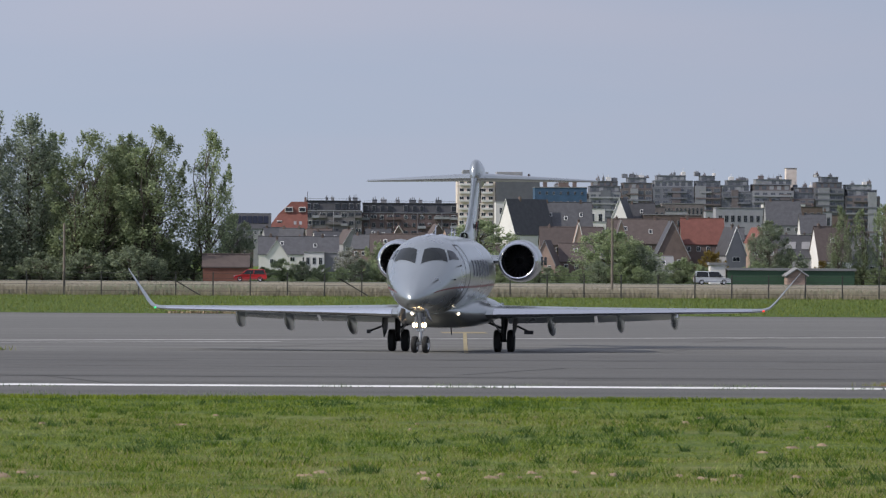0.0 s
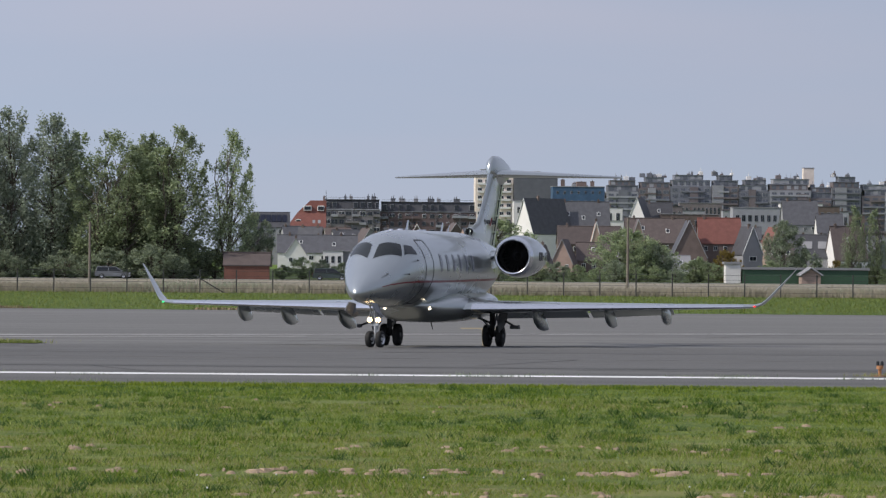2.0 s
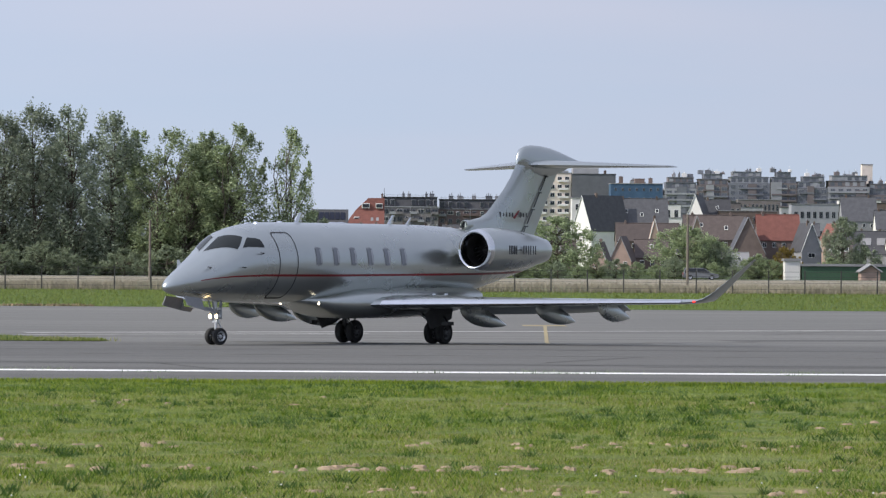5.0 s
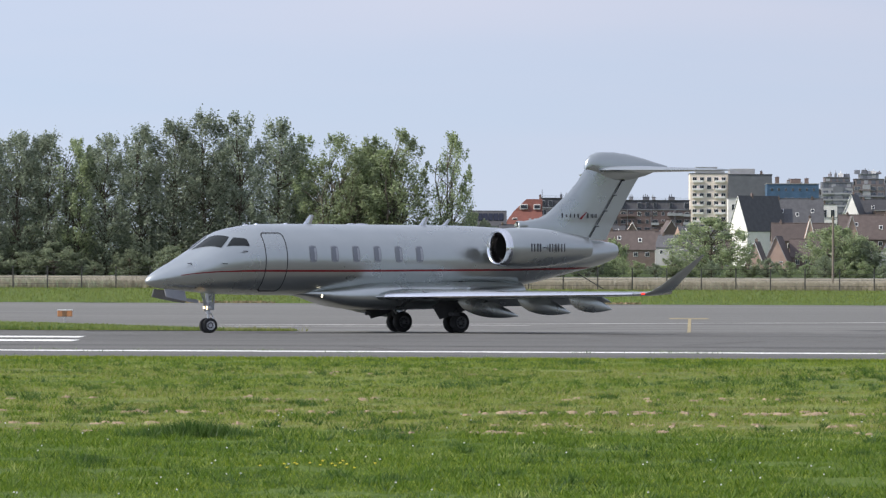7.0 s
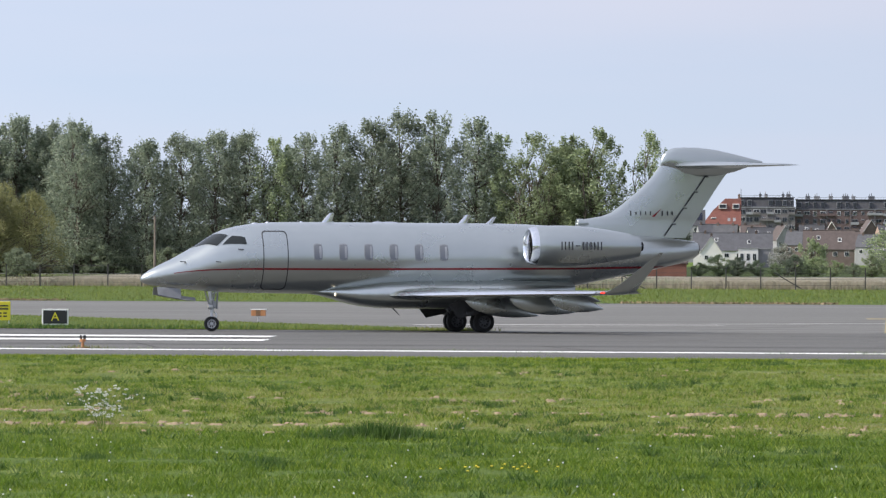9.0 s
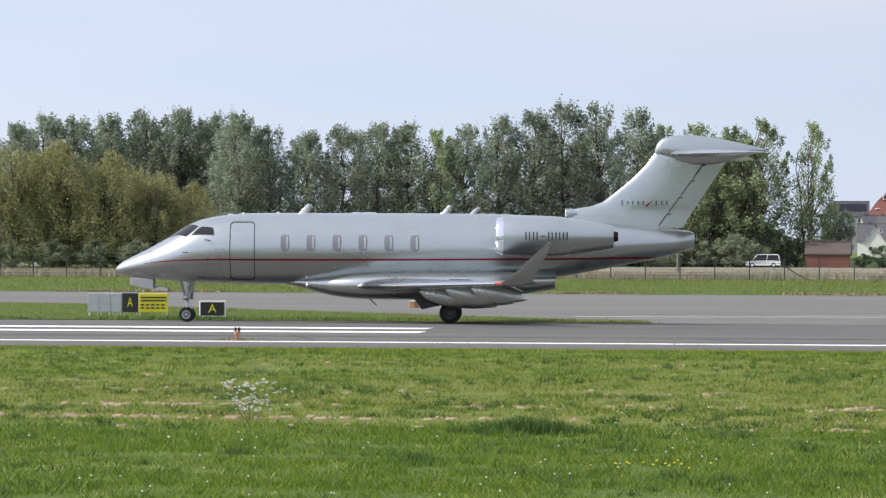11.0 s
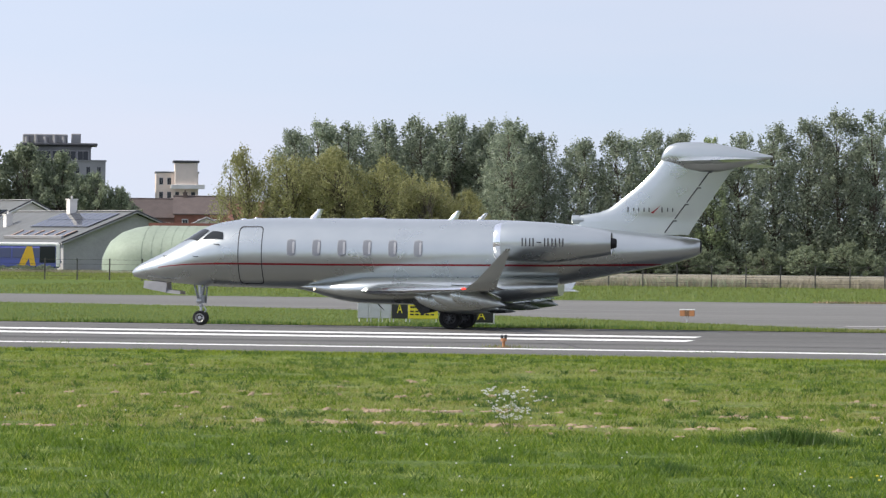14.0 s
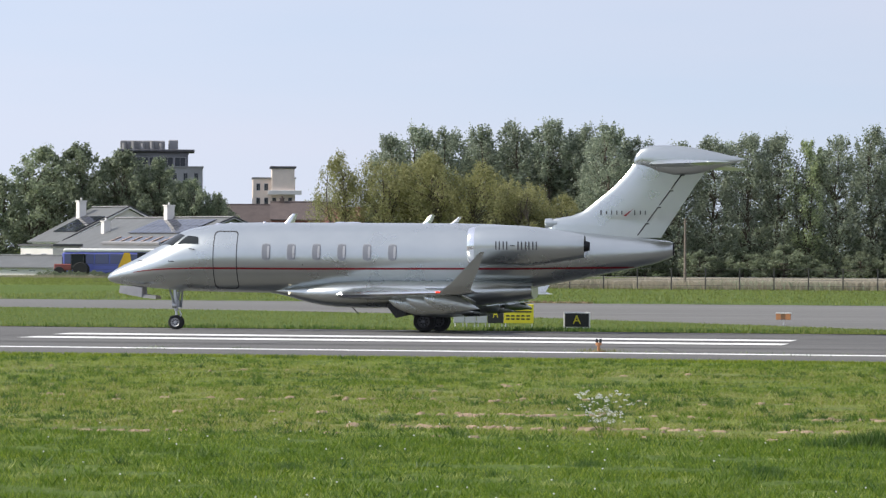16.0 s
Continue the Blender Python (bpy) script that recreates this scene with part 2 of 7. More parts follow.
BLOSSOM = leaf_mat("blossom", (0.16, 0.18, 0.11), (0.62, 0.62, 0.58))
SEAM = plain("asphalt_seam", (0.035, 0.034, 0.032), 0.8, 0.0, 0.4, 0.7, 6.0)
SOIL = plain("bare_soil", (0.29, 0.215, 0.14), 0.95, 0.0, 0.28, 1.5, 14.0, 0.5)
STRAW = leaf_mat("dry_blade", (0.24, 0.22, 0.075), (0.46, 0.42, 0.20), 0.0)


# ---- mesh tools ----
def obj_from(name, verts, faces, materials, smooth=False, angle=40, mats=None):
    me = bpy.data.meshes.new(name)
    me.from_pydata(verts, [], faces)
    for m in (materials if isinstance(materials, (list, tuple)) else [materials]):
        me.materials.append(m)
    if mats is not None:
        me.polygons.foreach_set("material_index", mats)
    if smooth:
        me.polygons.foreach_set("use_smooth", [True] * len(me.polygons))
        me.set_sharp_from_angle(angle=radians(angle))
    me.update()
    return new(name, me)


def part(name, bm, material, parent, label="", smooth=True, angle=35):
    """Links a bmesh as one mesh object under a thing or a part."""
    me = bpy.data.meshes.new(name)
    bm.to_mesh(me)
    bm.free()
    for m in (material if isinstance(material, (list, tuple)) else [material]):
        me.materials.append(m)
    if smooth:
        me.polygons.foreach_set("use_smooth", [True] * len(me.polygons))
        me.set_sharp_from_angle(angle=radians(angle))
    ob = new(name, me)
    ob.parent = parent
    return tagged(ob, label)


def thing(name, m, label, category, group="", kind=""):
    e = new(name)
    e.matrix_basis = m
    return tagged(e, label, category, group, kind)


def box(bm, lo, hi, m=None, bevel=0.0, mat=0):
    c = [(lo[i] + hi[i]) / 2 for i in range(3)]
    s = [hi[i] - lo[i] for i in range(3)]
    r = bmesh.ops.create_cube(bm, size=1, matrix=(m or Matrix()) @ Matrix.Translation(c) @ Matrix.Diagonal((*s, 1)))
    vs = r["verts"]
    fs = {f for v in vs for f in v.link_faces}
    for f in fs:
        f.material_index = mat
    if bevel:
        es = list({e for v in vs for e in v.link_edges})
        bmesh.ops.bevel(bm, geom=es, offset=bevel, segments=1, affect="EDGES", profile=0.5)
    return vs


def rod(bm, a, b, r, r2=None, seg=10, mat=0):
    a, b = Vector(a), Vector(b)
    d = b - a
    m = Matrix.Translation((a + b) / 2) @ d.to_track_quat("Z", "Y").to_matrix().to_4x4()
    r = bmesh.ops.create_cone(bm, cap_ends=True, segments=seg, radius1=r, radius2=r if r2 is None else r2, depth=d.length, matrix=m)
    for f in {f for v in r["verts"] for f in v.link_faces}:
        f.material_index = mat
    return r["verts"]


def rings(bm, loops, close=True, caps=(True, True), mat=0):
    """Skins a row of point loops."""
    vs = [[bm.verts.new(p) for p in lp] for lp in loops]
    n = len(vs[0])
    for a, b in zip(vs, vs[1:]):
        for i in range(n if close else n - 1):
            j = (i + 1) % n
            f = bm.faces.new((a[i], a[j], b[j], b[i]))
            f.material_index = mat
    if caps[0]:
        bm.faces.new(vs[0][::-1]).material_index = mat
    if caps[1]:
        bm.faces.new(vs[-1]).material_index = mat
    return vs


def lathe(bm, prof, origin, axis="X", seg=36, mat=0, caps=(False, False)):
    """Turns (along, radius) pairs about an axis through origin."""
    ox, oy, oz = origin
    loops = []
    for s, r in prof:
        lp = []
        for i in range(seg):
            a = 2 * math.pi * i / seg
            c, d = r * math.cos(a), r * math.sin(a)
            lp.append((ox + s, oy + c, oz + d) if axis == "X" else (ox + c, oy + s, oz + d) if axis == "Y" else (ox + c, oy + d, oz + s))
        loops.append(lp)
    rings(bm, loops, True, caps, mat)
    bmesh.ops.recalc_face_normals(bm, faces=bm.faces[:])


LAND = ((-500, 106, 118, 124, 130, 136, 140, 208, 290, 500, 1100, 9000), (0, 0, -0.16, -0.24, -0.36, -0.49, -0.53, -0.5, -0.7, -1.4, -3.6, -3.6))


def ground_z(y):
    """Height of the land: level to the runway's crown, then falling gently away."""
    return float(np.interp(y, LAND[0], LAND[1]))


PROFILE = (-400, 30, 60, 106, 112, 118, 124, 130, 136, 140, 150, 175, 208, 250, 290, 360, 430, 500, 700, 1100, 4500)


def strip(name, x0, x1, y0, y1, lift, material, label, category, kind="structure"):
    """A sheet that follows the land between two distances."""
    ys = [y0] + [y for y in PROFILE if y0 < y < y1] + [y1]
    xs = [x0, x1]
    verts = [(x, y, ground_z(y) + lift) for y in ys for x in xs]
    faces = [(2 * i, 2 * i + 1, 2 * i + 3, 2 * i + 2) for i in range(len(ys) - 1)]
    return tagged(obj_from(name, verts, faces, material), label, category, "", kind)


# ---- ground, runway, taxiway ----
strip("ground", -3500, 3500, -400, 4500, 0.0, TURF, "short mown grass with worn dry streaks", "grass")
strip("runway", -900, 900, 84.8, 125.0, 0.012, ASPHALT, "grey asphalt runway with darker tyre lanes", "runway")
strip("taxiway", -900, 900, 125.0, 204.0, 0.012, TAXI, "weathered grey asphalt taxiway", "taxiway")
strip("runway_marking", -900, 900, 90.45, 91.35, 0.018, WHITE_LINE, "long white painted runway edge line", "marking")
for y0, x0 in ((99.85, -33.2), (104.0, -33.5)):
    strip("touchdown_marking", x0, x0 + 21.0, y0, y0 + 1.8, 0.019, WHITE_LINE, "white painted touchdown bar on the runway", "marking")
def painted_line(name, a, b, w, lift, material, label):
    """A straight painted line between two plan points that follows the land."""
    (xa, ya), (xb, yb) = a, b
    n = 24
    verts = []
    for i in range(n + 1):
        x, y = xa + (xb - xa) * i / n, ya + (yb - ya) * i / n
        d = Vector((yb - ya, xa - xb)).normalized() * w / 2
        verts += [(x - d.x, y - d.y, ground_z(y - d.y) + lift), (x + d.x, y + d.y, ground_z(y + d.y) + lift)]
    return tagged(obj_from(name, verts, [(2 * i, 2 * i + 1, 2 * i + 3, 2 * i + 2) for i in range(n)], material), label, "marking", "", "structure")


painted_line("apron_marking", (-12.0, 147.6), (60, 174.0), 0.75, 0.02, FAINT_LINE, "faded pale line across the taxiway")
painted_line("apron_marking", (-12.0, 144.4), (0, 148.8), 0.5, 0.021, FAINT_LINE, "faded pale line across the taxiway")
for y, off in ((96.2, 0), (103.1, 1), (111.0, 0), (117.6, 2)):
    painted_line("asphalt_seam", (-120, y + 0.2 * off), (90, y), 0.14, 0.0165, SEAM, "dark tar seam along the runway")
for xa, ya, xb, yb in ((-27, 92.5, -24.5, 99), (-14, 93, -15.2, 97.4), (-3, 92, -4.5, 96), (4, 98, 6.5, 103), (-9, 118, -5, 124), (8, 130, 13, 141), (-1, 140, 3.5, 150), (14, 150, 20, 163), (-20, 108, -17, 116)):
    painted_line("asphalt_crack", (xa, ya), (xb, yb), 0.07, 0.0168, SEAM, "dark sealed crack in the asphalt")
for xa, ya, xb, yb, w in ((-30, 108.5, -2, 108.9, 1.6), (2, 112.0, 24, 112.6, 2.2), (-24, 121.0, -8, 121.3, 1.2), (-6, 133.0, 10, 136.5, 1.4), (12, 142.0, 30, 147.0, 2.4), (-40, 95.6, -18, 95.7, 0.8), (6, 95.2, 20, 95.3, 0.7)):
    painted_line("asphalt_repair", (xa, ya), (xb, yb), w, 0.0155, PATCHED, "darker repaired strip of asphalt")
painted_line("taxi_marking", (5.3, 126.0), (6.9, 165.0), 0.13, 0.022, YELLOW_LINE, "faded yellow taxi guide line")
strip("taxi_crossbar", 6.0, 7.7, 163.4, 165.6, 0.021, YELLOW_LINE, "faded yellow holding crossbar", "marking")


def grass_island():
    """Tongue of grass between runway and taxiway, with a rounded tip."""
    far_edge = [(-900, 190), (-60, 178), (-47.8, 174.8), (-35.8, 168.3), (-26, 157.6), (-18, 149.2), (-12, 142.5), (-9, 137), (-7.8, 131), (-8.2, 127.5), (-9.6, 126)]
    verts, faces = [], []
    n = 6
    for i in range(len(far_edge) - 1):
        (xa, ya), (xb, yb) = far_edge[i], far_edge[i + 1]
        steps = 12 if xa > -70 else 1
        for s in range(steps):
            x, y = xa + (xb - xa) * s / steps, ya + (yb - ya) * s / steps
            wob = 0.35 * noise.noise((x * 0.5, 3, 0))
            verts.extend((x, 125.2 + (y - 125.2 + wob) * k / n + (0.15 * noise.noise((x * 0.6, 9, 0)) if k == 0 else 0)) for k in range(n + 1))
    verts = [(x, y, ground_z(y) + 0.03) for x, y in verts]
    cols = len(verts) // (n + 1)
    for c in range(cols - 1):
        for k in range(n):
            a = c * (n + 1) + k
            faces.append((a, a + n + 1, a + n + 2, a + 1))
    return tagged(obj_from("grass_island", verts, faces, FARTURF), "tongue of rough grass between runway and taxiway", "grass", "", "structure")


grass_island()
strip("far_verge", -1200, 1200, 204.0, 292.0, 0.02, FARTURF, "green rough grass beyond the taxiway", "grass")


def blades(name, spots, size, material, label, seed, lean=0.35, width=0.16):
    """Many thin upright blades, one loose triangle pair each, as one object."""
    rng = np.random.default_rng(seed)
    n = len(spots)
    p = np.asarray(spots, float)
    h = size * rng.uniform(0.5, 1.35, n) * (p[:, 3] if p.shape[1] > 3 else 1)
    a, la = rng.uniform(0, 2 * math.pi, n), rng.uniform(0, 2 * math.pi, n)
    w = h * width
    dx, dy = np.cos(a) * w, np.sin(a) * w
    tip = p[:, :3] + np.stack([np.cos(la) * h * lean, np.sin(la) * h * lean, h], 1)
    v = np.empty((n, 3, 3))
    v[:, 0] = p[:, :3] + np.stack([dx, dy, -0.01 * np.ones(n)], 1)
    v[:, 1] = p[:, :3] - np.stack([dx, dy, 0.01 * np.ones(n)], 1)
    v[:, 2] = tip
    me = bpy.data.meshes.new(name)
    me.vertices.add(3 * n)
    me.vertices.foreach_set("co", v.ravel())
    me.loops.add(3 * n)
    me.loops.foreach_set("vertex_index", np.arange(3 * n, dtype=np.int32))
    me.polygons.add(n)
    me.polygons.foreach_set("loop_start", np.arange(0, 3 * n, 3, dtype=np.int32))
    me.polygons.foreach_set("loop_total", np.full(n, 3, dtype=np.int32))
    me.materials.append(material)
    me.update(calc_edges=True)
    me.validate()
    return tagged(new(name, me), label, "grass", "", "stuff")


BLADE_MAT = leaf_mat("grass_blade", (0.092, 0.152, 0.010), (0.330, 0.398, 0.050), 0.0)
TUFT = leaf_mat("coarse_blade", (0.030, 0.075, 0.012), (0.110, 0.190, 0.040), 0.0)
LUSH = leaf_mat("lush_blade", (0.048, 0.106, 0.008), (0.180, 0.275, 0.030), 0.0)
PALE = leaf_mat("pale_blade", (0.20, 0.26, 0.05), (0.42, 0.47, 0.15), 0.0)
rng = np.random.default_rng(7)


def lawn(n, y0, y1, power):
    """Random spots in the wedge of turf that lies before the runway."""
    y = y0 + (y1 - y0) * rng.random(n) ** power
    x = rng.uniform(-0.345, 0.150, n) * (y + 4) + 1.0
    return x, y


# bare patches: centre, half length along the runway, half depth; they lie in broken streaks
prng = np.random.default_rng(31)
BARE = []
for yb, n, spread in ((49.8, 50, 0.25), (52.2, 95, 0.25), (56.3, 140, 0.35), (61.6, 80, 0.5), (67.5, 18, 1.2), (75.0, 24, 1.2)):
    while n:
        y = prng.normal(yb, spread)
        x = prng.uniform(-0.33, 0.15) * y
        if noise.noise((x * 0.28, yb * 3.1, 0.7)) + 0.25 * prng.normal() < 0.05:
            continue
        n -= 1
        BARE.append((x, y, prng.uniform(0.03, 0.14), prng.uniform(0.05, 0.18)))
BARE = np.array(BARE)


def in_bare(x, y, grow=1.0):
    """Spots on a bare patch, or so close before it that a blade would stand in front of it."""
    hit = np.zeros(len(x), bool)
    order = np.argsort(y)
    ys = y[order]
    for bx, by, rx, ry in BARE:
        d = ry + 0.2
        i0, i1 = np.searchsorted(ys, (by - 0.2 - d * 1.1, by - 0.2 + d * 1.1))
        k = order[i0:i1]
        hit[k] |= ((x[k] - bx) / (rx * grow)) ** 2 + ((y[k] - by + 0.2) / (d * grow)) ** 2 < 1
    return hit


def clumped(n, y0, y1, power, thr, scale=0.9, dry=False):
    x, y = lawn(n, y0, y1, power)
    c = np.array([noise.noise((a * scale * 0.6, b * scale, 0.3)) + 0.5 * noise.noise((a * 2.4, b * 1.2, 4.3)) for a, b in zip(x, y)])
    keep = (c > thr) & ~(in_bare(x, y, 0.95) & (rng.random(n) < (0.72 if dry else 0.84)))
    if dry:
        band = np.exp(-((y - 52) / 2.2) ** 2) + np.exp(-((y - 58) / 2.5) ** 2) + 0.8 * np.exp(-((y - 64) / 3) ** 2) + 0.6 * np.exp(-((y - 75) / 4) ** 2)
        keep &= rng.random(n) < band
    return np.stack([x, y, np.zeros(n), 0.75 + 0.9 * np.clip(c, 0, 0.8)], 1)[keep]


blades("short_grass", clumped(620000, 30, 84.7, 0.85, -0.3), 0.038, BLADE_MAT, "short mown grass blades in uneven clumps", 1, 0.9, 0.19)
blades("grass_tufts", clumped(190000, 30, 84.6, 0.8, 0.25), 0.058, LUSH, "darker lush grass tufts in the turf", 2, 0.9, 0.14)
blades("lush_grass", clumped(210000, 30, 50.0, 0.9, -0.3), 0.048, LUSH, "longer lush grass near the viewing spot", 3, 0.8, 0.13)
blades("dry_grass", clumped(380000, 48, 84, 0.9, -0.2, dry=True), 0.045, STRAW, "straw-coloured dry blades in the mown streaks", 4, 0.9, 0.13)

blades("coarse_grass", clumped(260000, 30, 84.6, 0.8, 0.52, 1.7), 0.055, TUFT, "small dark clumps of coarse grass", 5, 0.9, 0.16)


def soil_patches():
    """Low crumbled mounds of bare earth in the worn streaks."""
    verts, faces = [], []
    for bx, by, rx, ry in BARE:
        o = len(verts)
        lump = 0.026 + 0.022 * noise.noise((bx * 3, by * 3, 5))
        verts.append((bx, by, lump))
        for ring, (k, h) in enumerate(((0.55, lump * 0.8), (1.0, -0.01))):
            for i in range(12):
                a = 2 * math.pi * i / 12
                q = k * (1 + 0.6 * noise.noise((bx + 5 * math.cos(a), by + 5 * math.sin(a), ring)))
                verts.append((bx + rx * q * math.cos(a), by + ry * q * math.sin(a), h + (0.015 * noise.noise((bx * 9 + i, by, 2)) if ring == 0 else 0)))
        for i in range(12):
            j = (i + 1) % 12
            faces += [(o, o + 1 + i, o + 1 + j), (o + 1 + i, o + 13 + i, o + 13 + j, o + 1 + j)]
    return tagged(obj_from("soil_patches", verts, faces, SOIL), "crumbled patches of bare brown earth", "soil", "", "stuff")


soil_patches()


def clump_field(name, n, y0, y1, size, per, height, material, label, seed, thr=-9.0):
    """Many small clumps of upright blades, scattered unevenly over the turf."""
    r = np.random.default_rng(seed)
    y = y0 + (y1 - y0) * r.random(n) ** 0.9
    x = r.uniform(-0.345, 0.150, n) * (y + 4) + 1.0
    c = np.array([noise.noise((a * 0.22, b * 0.3, seed)) for a, b in zip(x, y)])
    keep = (c > thr) & ~in_bare(x, y)
    x, y = x[keep], y[keep]
    m = len(x)
    rad = size * r.uniform(0.5, 1.6, m)
    tall = r.uniform(0.55, 1.25, m)
    q = r.normal(0, 0.5, (m, per, 2))
    px = x[:, None] + q[:, :, 0] * rad[:, None] * 1.5
    py = y[:, None] + q[:, :, 1] * rad[:, None]
    f = tall[:, None] * np.clip(1.25 - 0.6 * np.hypot(q[:, :, 0], q[:, :, 1]), 0.3, 1.25)
    return blades(name, np.stack([px.ravel(), py.ravel(), np.zeros(m * per), f.ravel()], 1), height, material, label, seed, 0.95, 0.10)


clump_field("weed_clumps", 1500, 50, 84.0, 0.10, 50, 0.085, TUFT, "small dark green weed clumps in the mown turf", 61, 0.0)
clump_field("lush_clumps", 2400, 50, 84.4, 0.17, 60, 0.070, LUSH, "fresh green clumps in the mown turf", 62, -0.15)
clump_field("pale_clumps", 3200, 48, 84.0, 0.22, 45, 0.055, PALE, "pale yellow-green clumps in the mown turf", 63, -0.1)
clump_field("near_clumps", 1500, 30, 50.0, 0.22, 70, 0.075, LUSH, "soft tall tufts in the lush grass", 64, -0.2)
clump_field("near_dark_clumps", 420, 30, 50.0, 0.20, 70, 0.085, TUFT, "dark tufts in the lush grass", 65, 0.0)
clump_field("near_pale_clumps", 420, 30, 50.0, 0.25, 40, 0.075, PALE, "pale flowering grass tufts", 66, 0.0)


def tuft(x, y, rx, ry, n, h, seed):
    r = np.random.default_rng(seed)
    q = r.normal(0, 0.45, (n, 2))
    f = np.clip(1.2 - 0.6 * np.hypot(q[:, 0], q[:, 1]), 0.3, 1.2)
    s = np.stack([x + q[:, 0] * rx, y + q[:, 1] * ry, np.zeros(n), f], 1)
    blades("grass_clump", s, h * 0.7, TUFT, "tall dark green clump of coarse grass", seed, 0.5, 0.05)


for i, (x, y, rx, ry, n, h) in enumerate(((-4.45, 48.3, 0.95, 0.5, 2600, 0.26), (-5.1, 41.6, 0.35, 0.4, 700, 0.15), (-10.6, 41.2, 0.3, 0.4, 500, 0.13), (-1.5, 38.6, 0.35, 0.3, 500, 0.12), (4.2, 44.2, 0.4, 0.3, 500, 0.12), (-7.4, 43.0, 0.3, 0.3, 400, 0.12))):
    tuft(x, y, rx, ry, n, h, 40 + i)


# ---- the business jet: x forward from the main wheels, y to its left, z up ----
jet = thing("business_jet", Matrix(), "silver twin-engine business jet with a thin red stripe, taxiing", "airplane")
# station, top, bottom, half width of the body
BODY = ((10.66, 1.69, 1.63, 0.03), (10.58, 1.80, 1.545, 0.13), (10.40, 1.93, 1.49, 0.24), (10.08, 2.10, 1.435, 0.38), (9.70, 2.28, 1.39, 0.52), (9.28, 2.51, 1.35, 0.66),
        (8.88, 2.74, 1.32, 0.785), (8.58, 2.94, 1.295, 0.865), (8.30, 3.11, 1.275, 0.935), (8.02, 3.235, 1.26, 0.99), (7.62, 3.335, 1.245, 1.06), (7.15, 3.41, 1.235, 1.12), (6.5, 3.465, 1.225, 1.17),
        (5.6, 3.48, 1.215, 1.19), (3.5, 3.48, 1.21, 1.195), (1.0, 3.48, 1.21, 1.195), (-1.0, 3.475, 1.22, 1.19), (-1.9, 3.455, 1.255, 1.16), (-2.8, 3.41, 1.35, 1.08), (-3.6, 3.345, 1.49, 0.97),
        (-4.5, 3.25, 1.67, 0.82), (-5.4, 3.165, 1.85, 0.67), (-6.3, 3.08, 2.03, 0.53), (-7.1, 3.0, 2.21, 0.40), (-7.6, 2.94, 2.38, 0.29), (-7.72, 2.89, 2.47, 0.21))


def section(x):
    s = np.array(BODY)[::-1]
    return [float(np.interp(x, s[:, 0], s[:, k])) for k in (1, 2, 3)]


def skin(x, deg, off=0.0, side=1):
    """A point on the body's skin: deg from the side (0) up to the crown (90)."""
    top, bot, w = section(x)
    a = radians(deg)
    return (x, side * (w + off) * math.cos(a), (top + bot) / 2 + ((top - bot) / 2 + off) * math.sin(a))


def skin_z(x, z, off=0.0, side=1):
    top, bot, w = section(x)
    s = max(-1, min(1, (z - (top + bot) / 2) / ((top - bot) / 2)))
    return skin(x, math.degrees(math.asin(s)), off, side)


def fuselage():
    bm = bmesh.new()
    xs = sorted(set([b[0] for b in BODY] + [6.0, 4.6, 2.2, 0.0]), reverse=True)
    rings(bm, [[skin(x, 360 * i / 48) for i in range(48)] for x in xs])
    bmesh.ops.recalc_face_normals(bm, faces=bm.faces[:])
    return part("fuselage", bm, SILVER, jet, "metallic silver fuselage with a pointed nose", angle=50)


def patch(bm, pts, n=6):
    """A bilinear sheet on four lines of points given by f(u, v)."""
    g = [[bm.verts.new(pts(i / n, j / n)) for j in range(n + 1)] for i in range(n + 1)]
    for i in range(n):
        for j in range(n):
            bm.faces.new((g[i][j], g[i + 1][j], g[i + 1][j + 1], g[i][j + 1]))


def pane(corners, off, side, grow=0.0, rnd=0.22):
    """A rounded pane on the skin between four (station, degrees) corners."""
    cx, cd = sum(c[0] for c in corners) / 4, sum(c[1] for c in corners) / 4

    def f(u, v):
        # squircle map keeps the corners round
        a, b = 2 * u - 1, 2 * v - 1
        a, b = a * math.sqrt(1 - rnd * b * b), b * math.sqrt(1 - rnd * a * a)
        u, v = (a + 1) / 2, (b + 1) / 2
        p = [(1 - u) * (1 - v) * corners[0][k] + u * (1 - v) * corners[1][k] + u * v * corners[2][k] + (1 - u) * v * corners[3][k] for k in (0, 1)]
        p = [cx + (p[0] - cx) * (1 + grow), cd + (p[1] - cd) * (1 + grow)]
        return skin(p[0], p[1], off, side)
    bm = bmesh.new()
    patch(bm, f, 8)
    ext = bmesh.ops.extrude_face_region(bm, geom=bm.faces[:])
    for v in (e for e in ext["geom"] if isinstance(e, bmesh.types.BMVert)):
        c = Vector((v.co.x, 0, sum(section(v.co.x)[:2]) / 2))
        v.co += (v.co - c).normalized() * 0.008
    bmesh.ops.recalc_face_normals(bm, faces=bm.faces[:])
    return bm


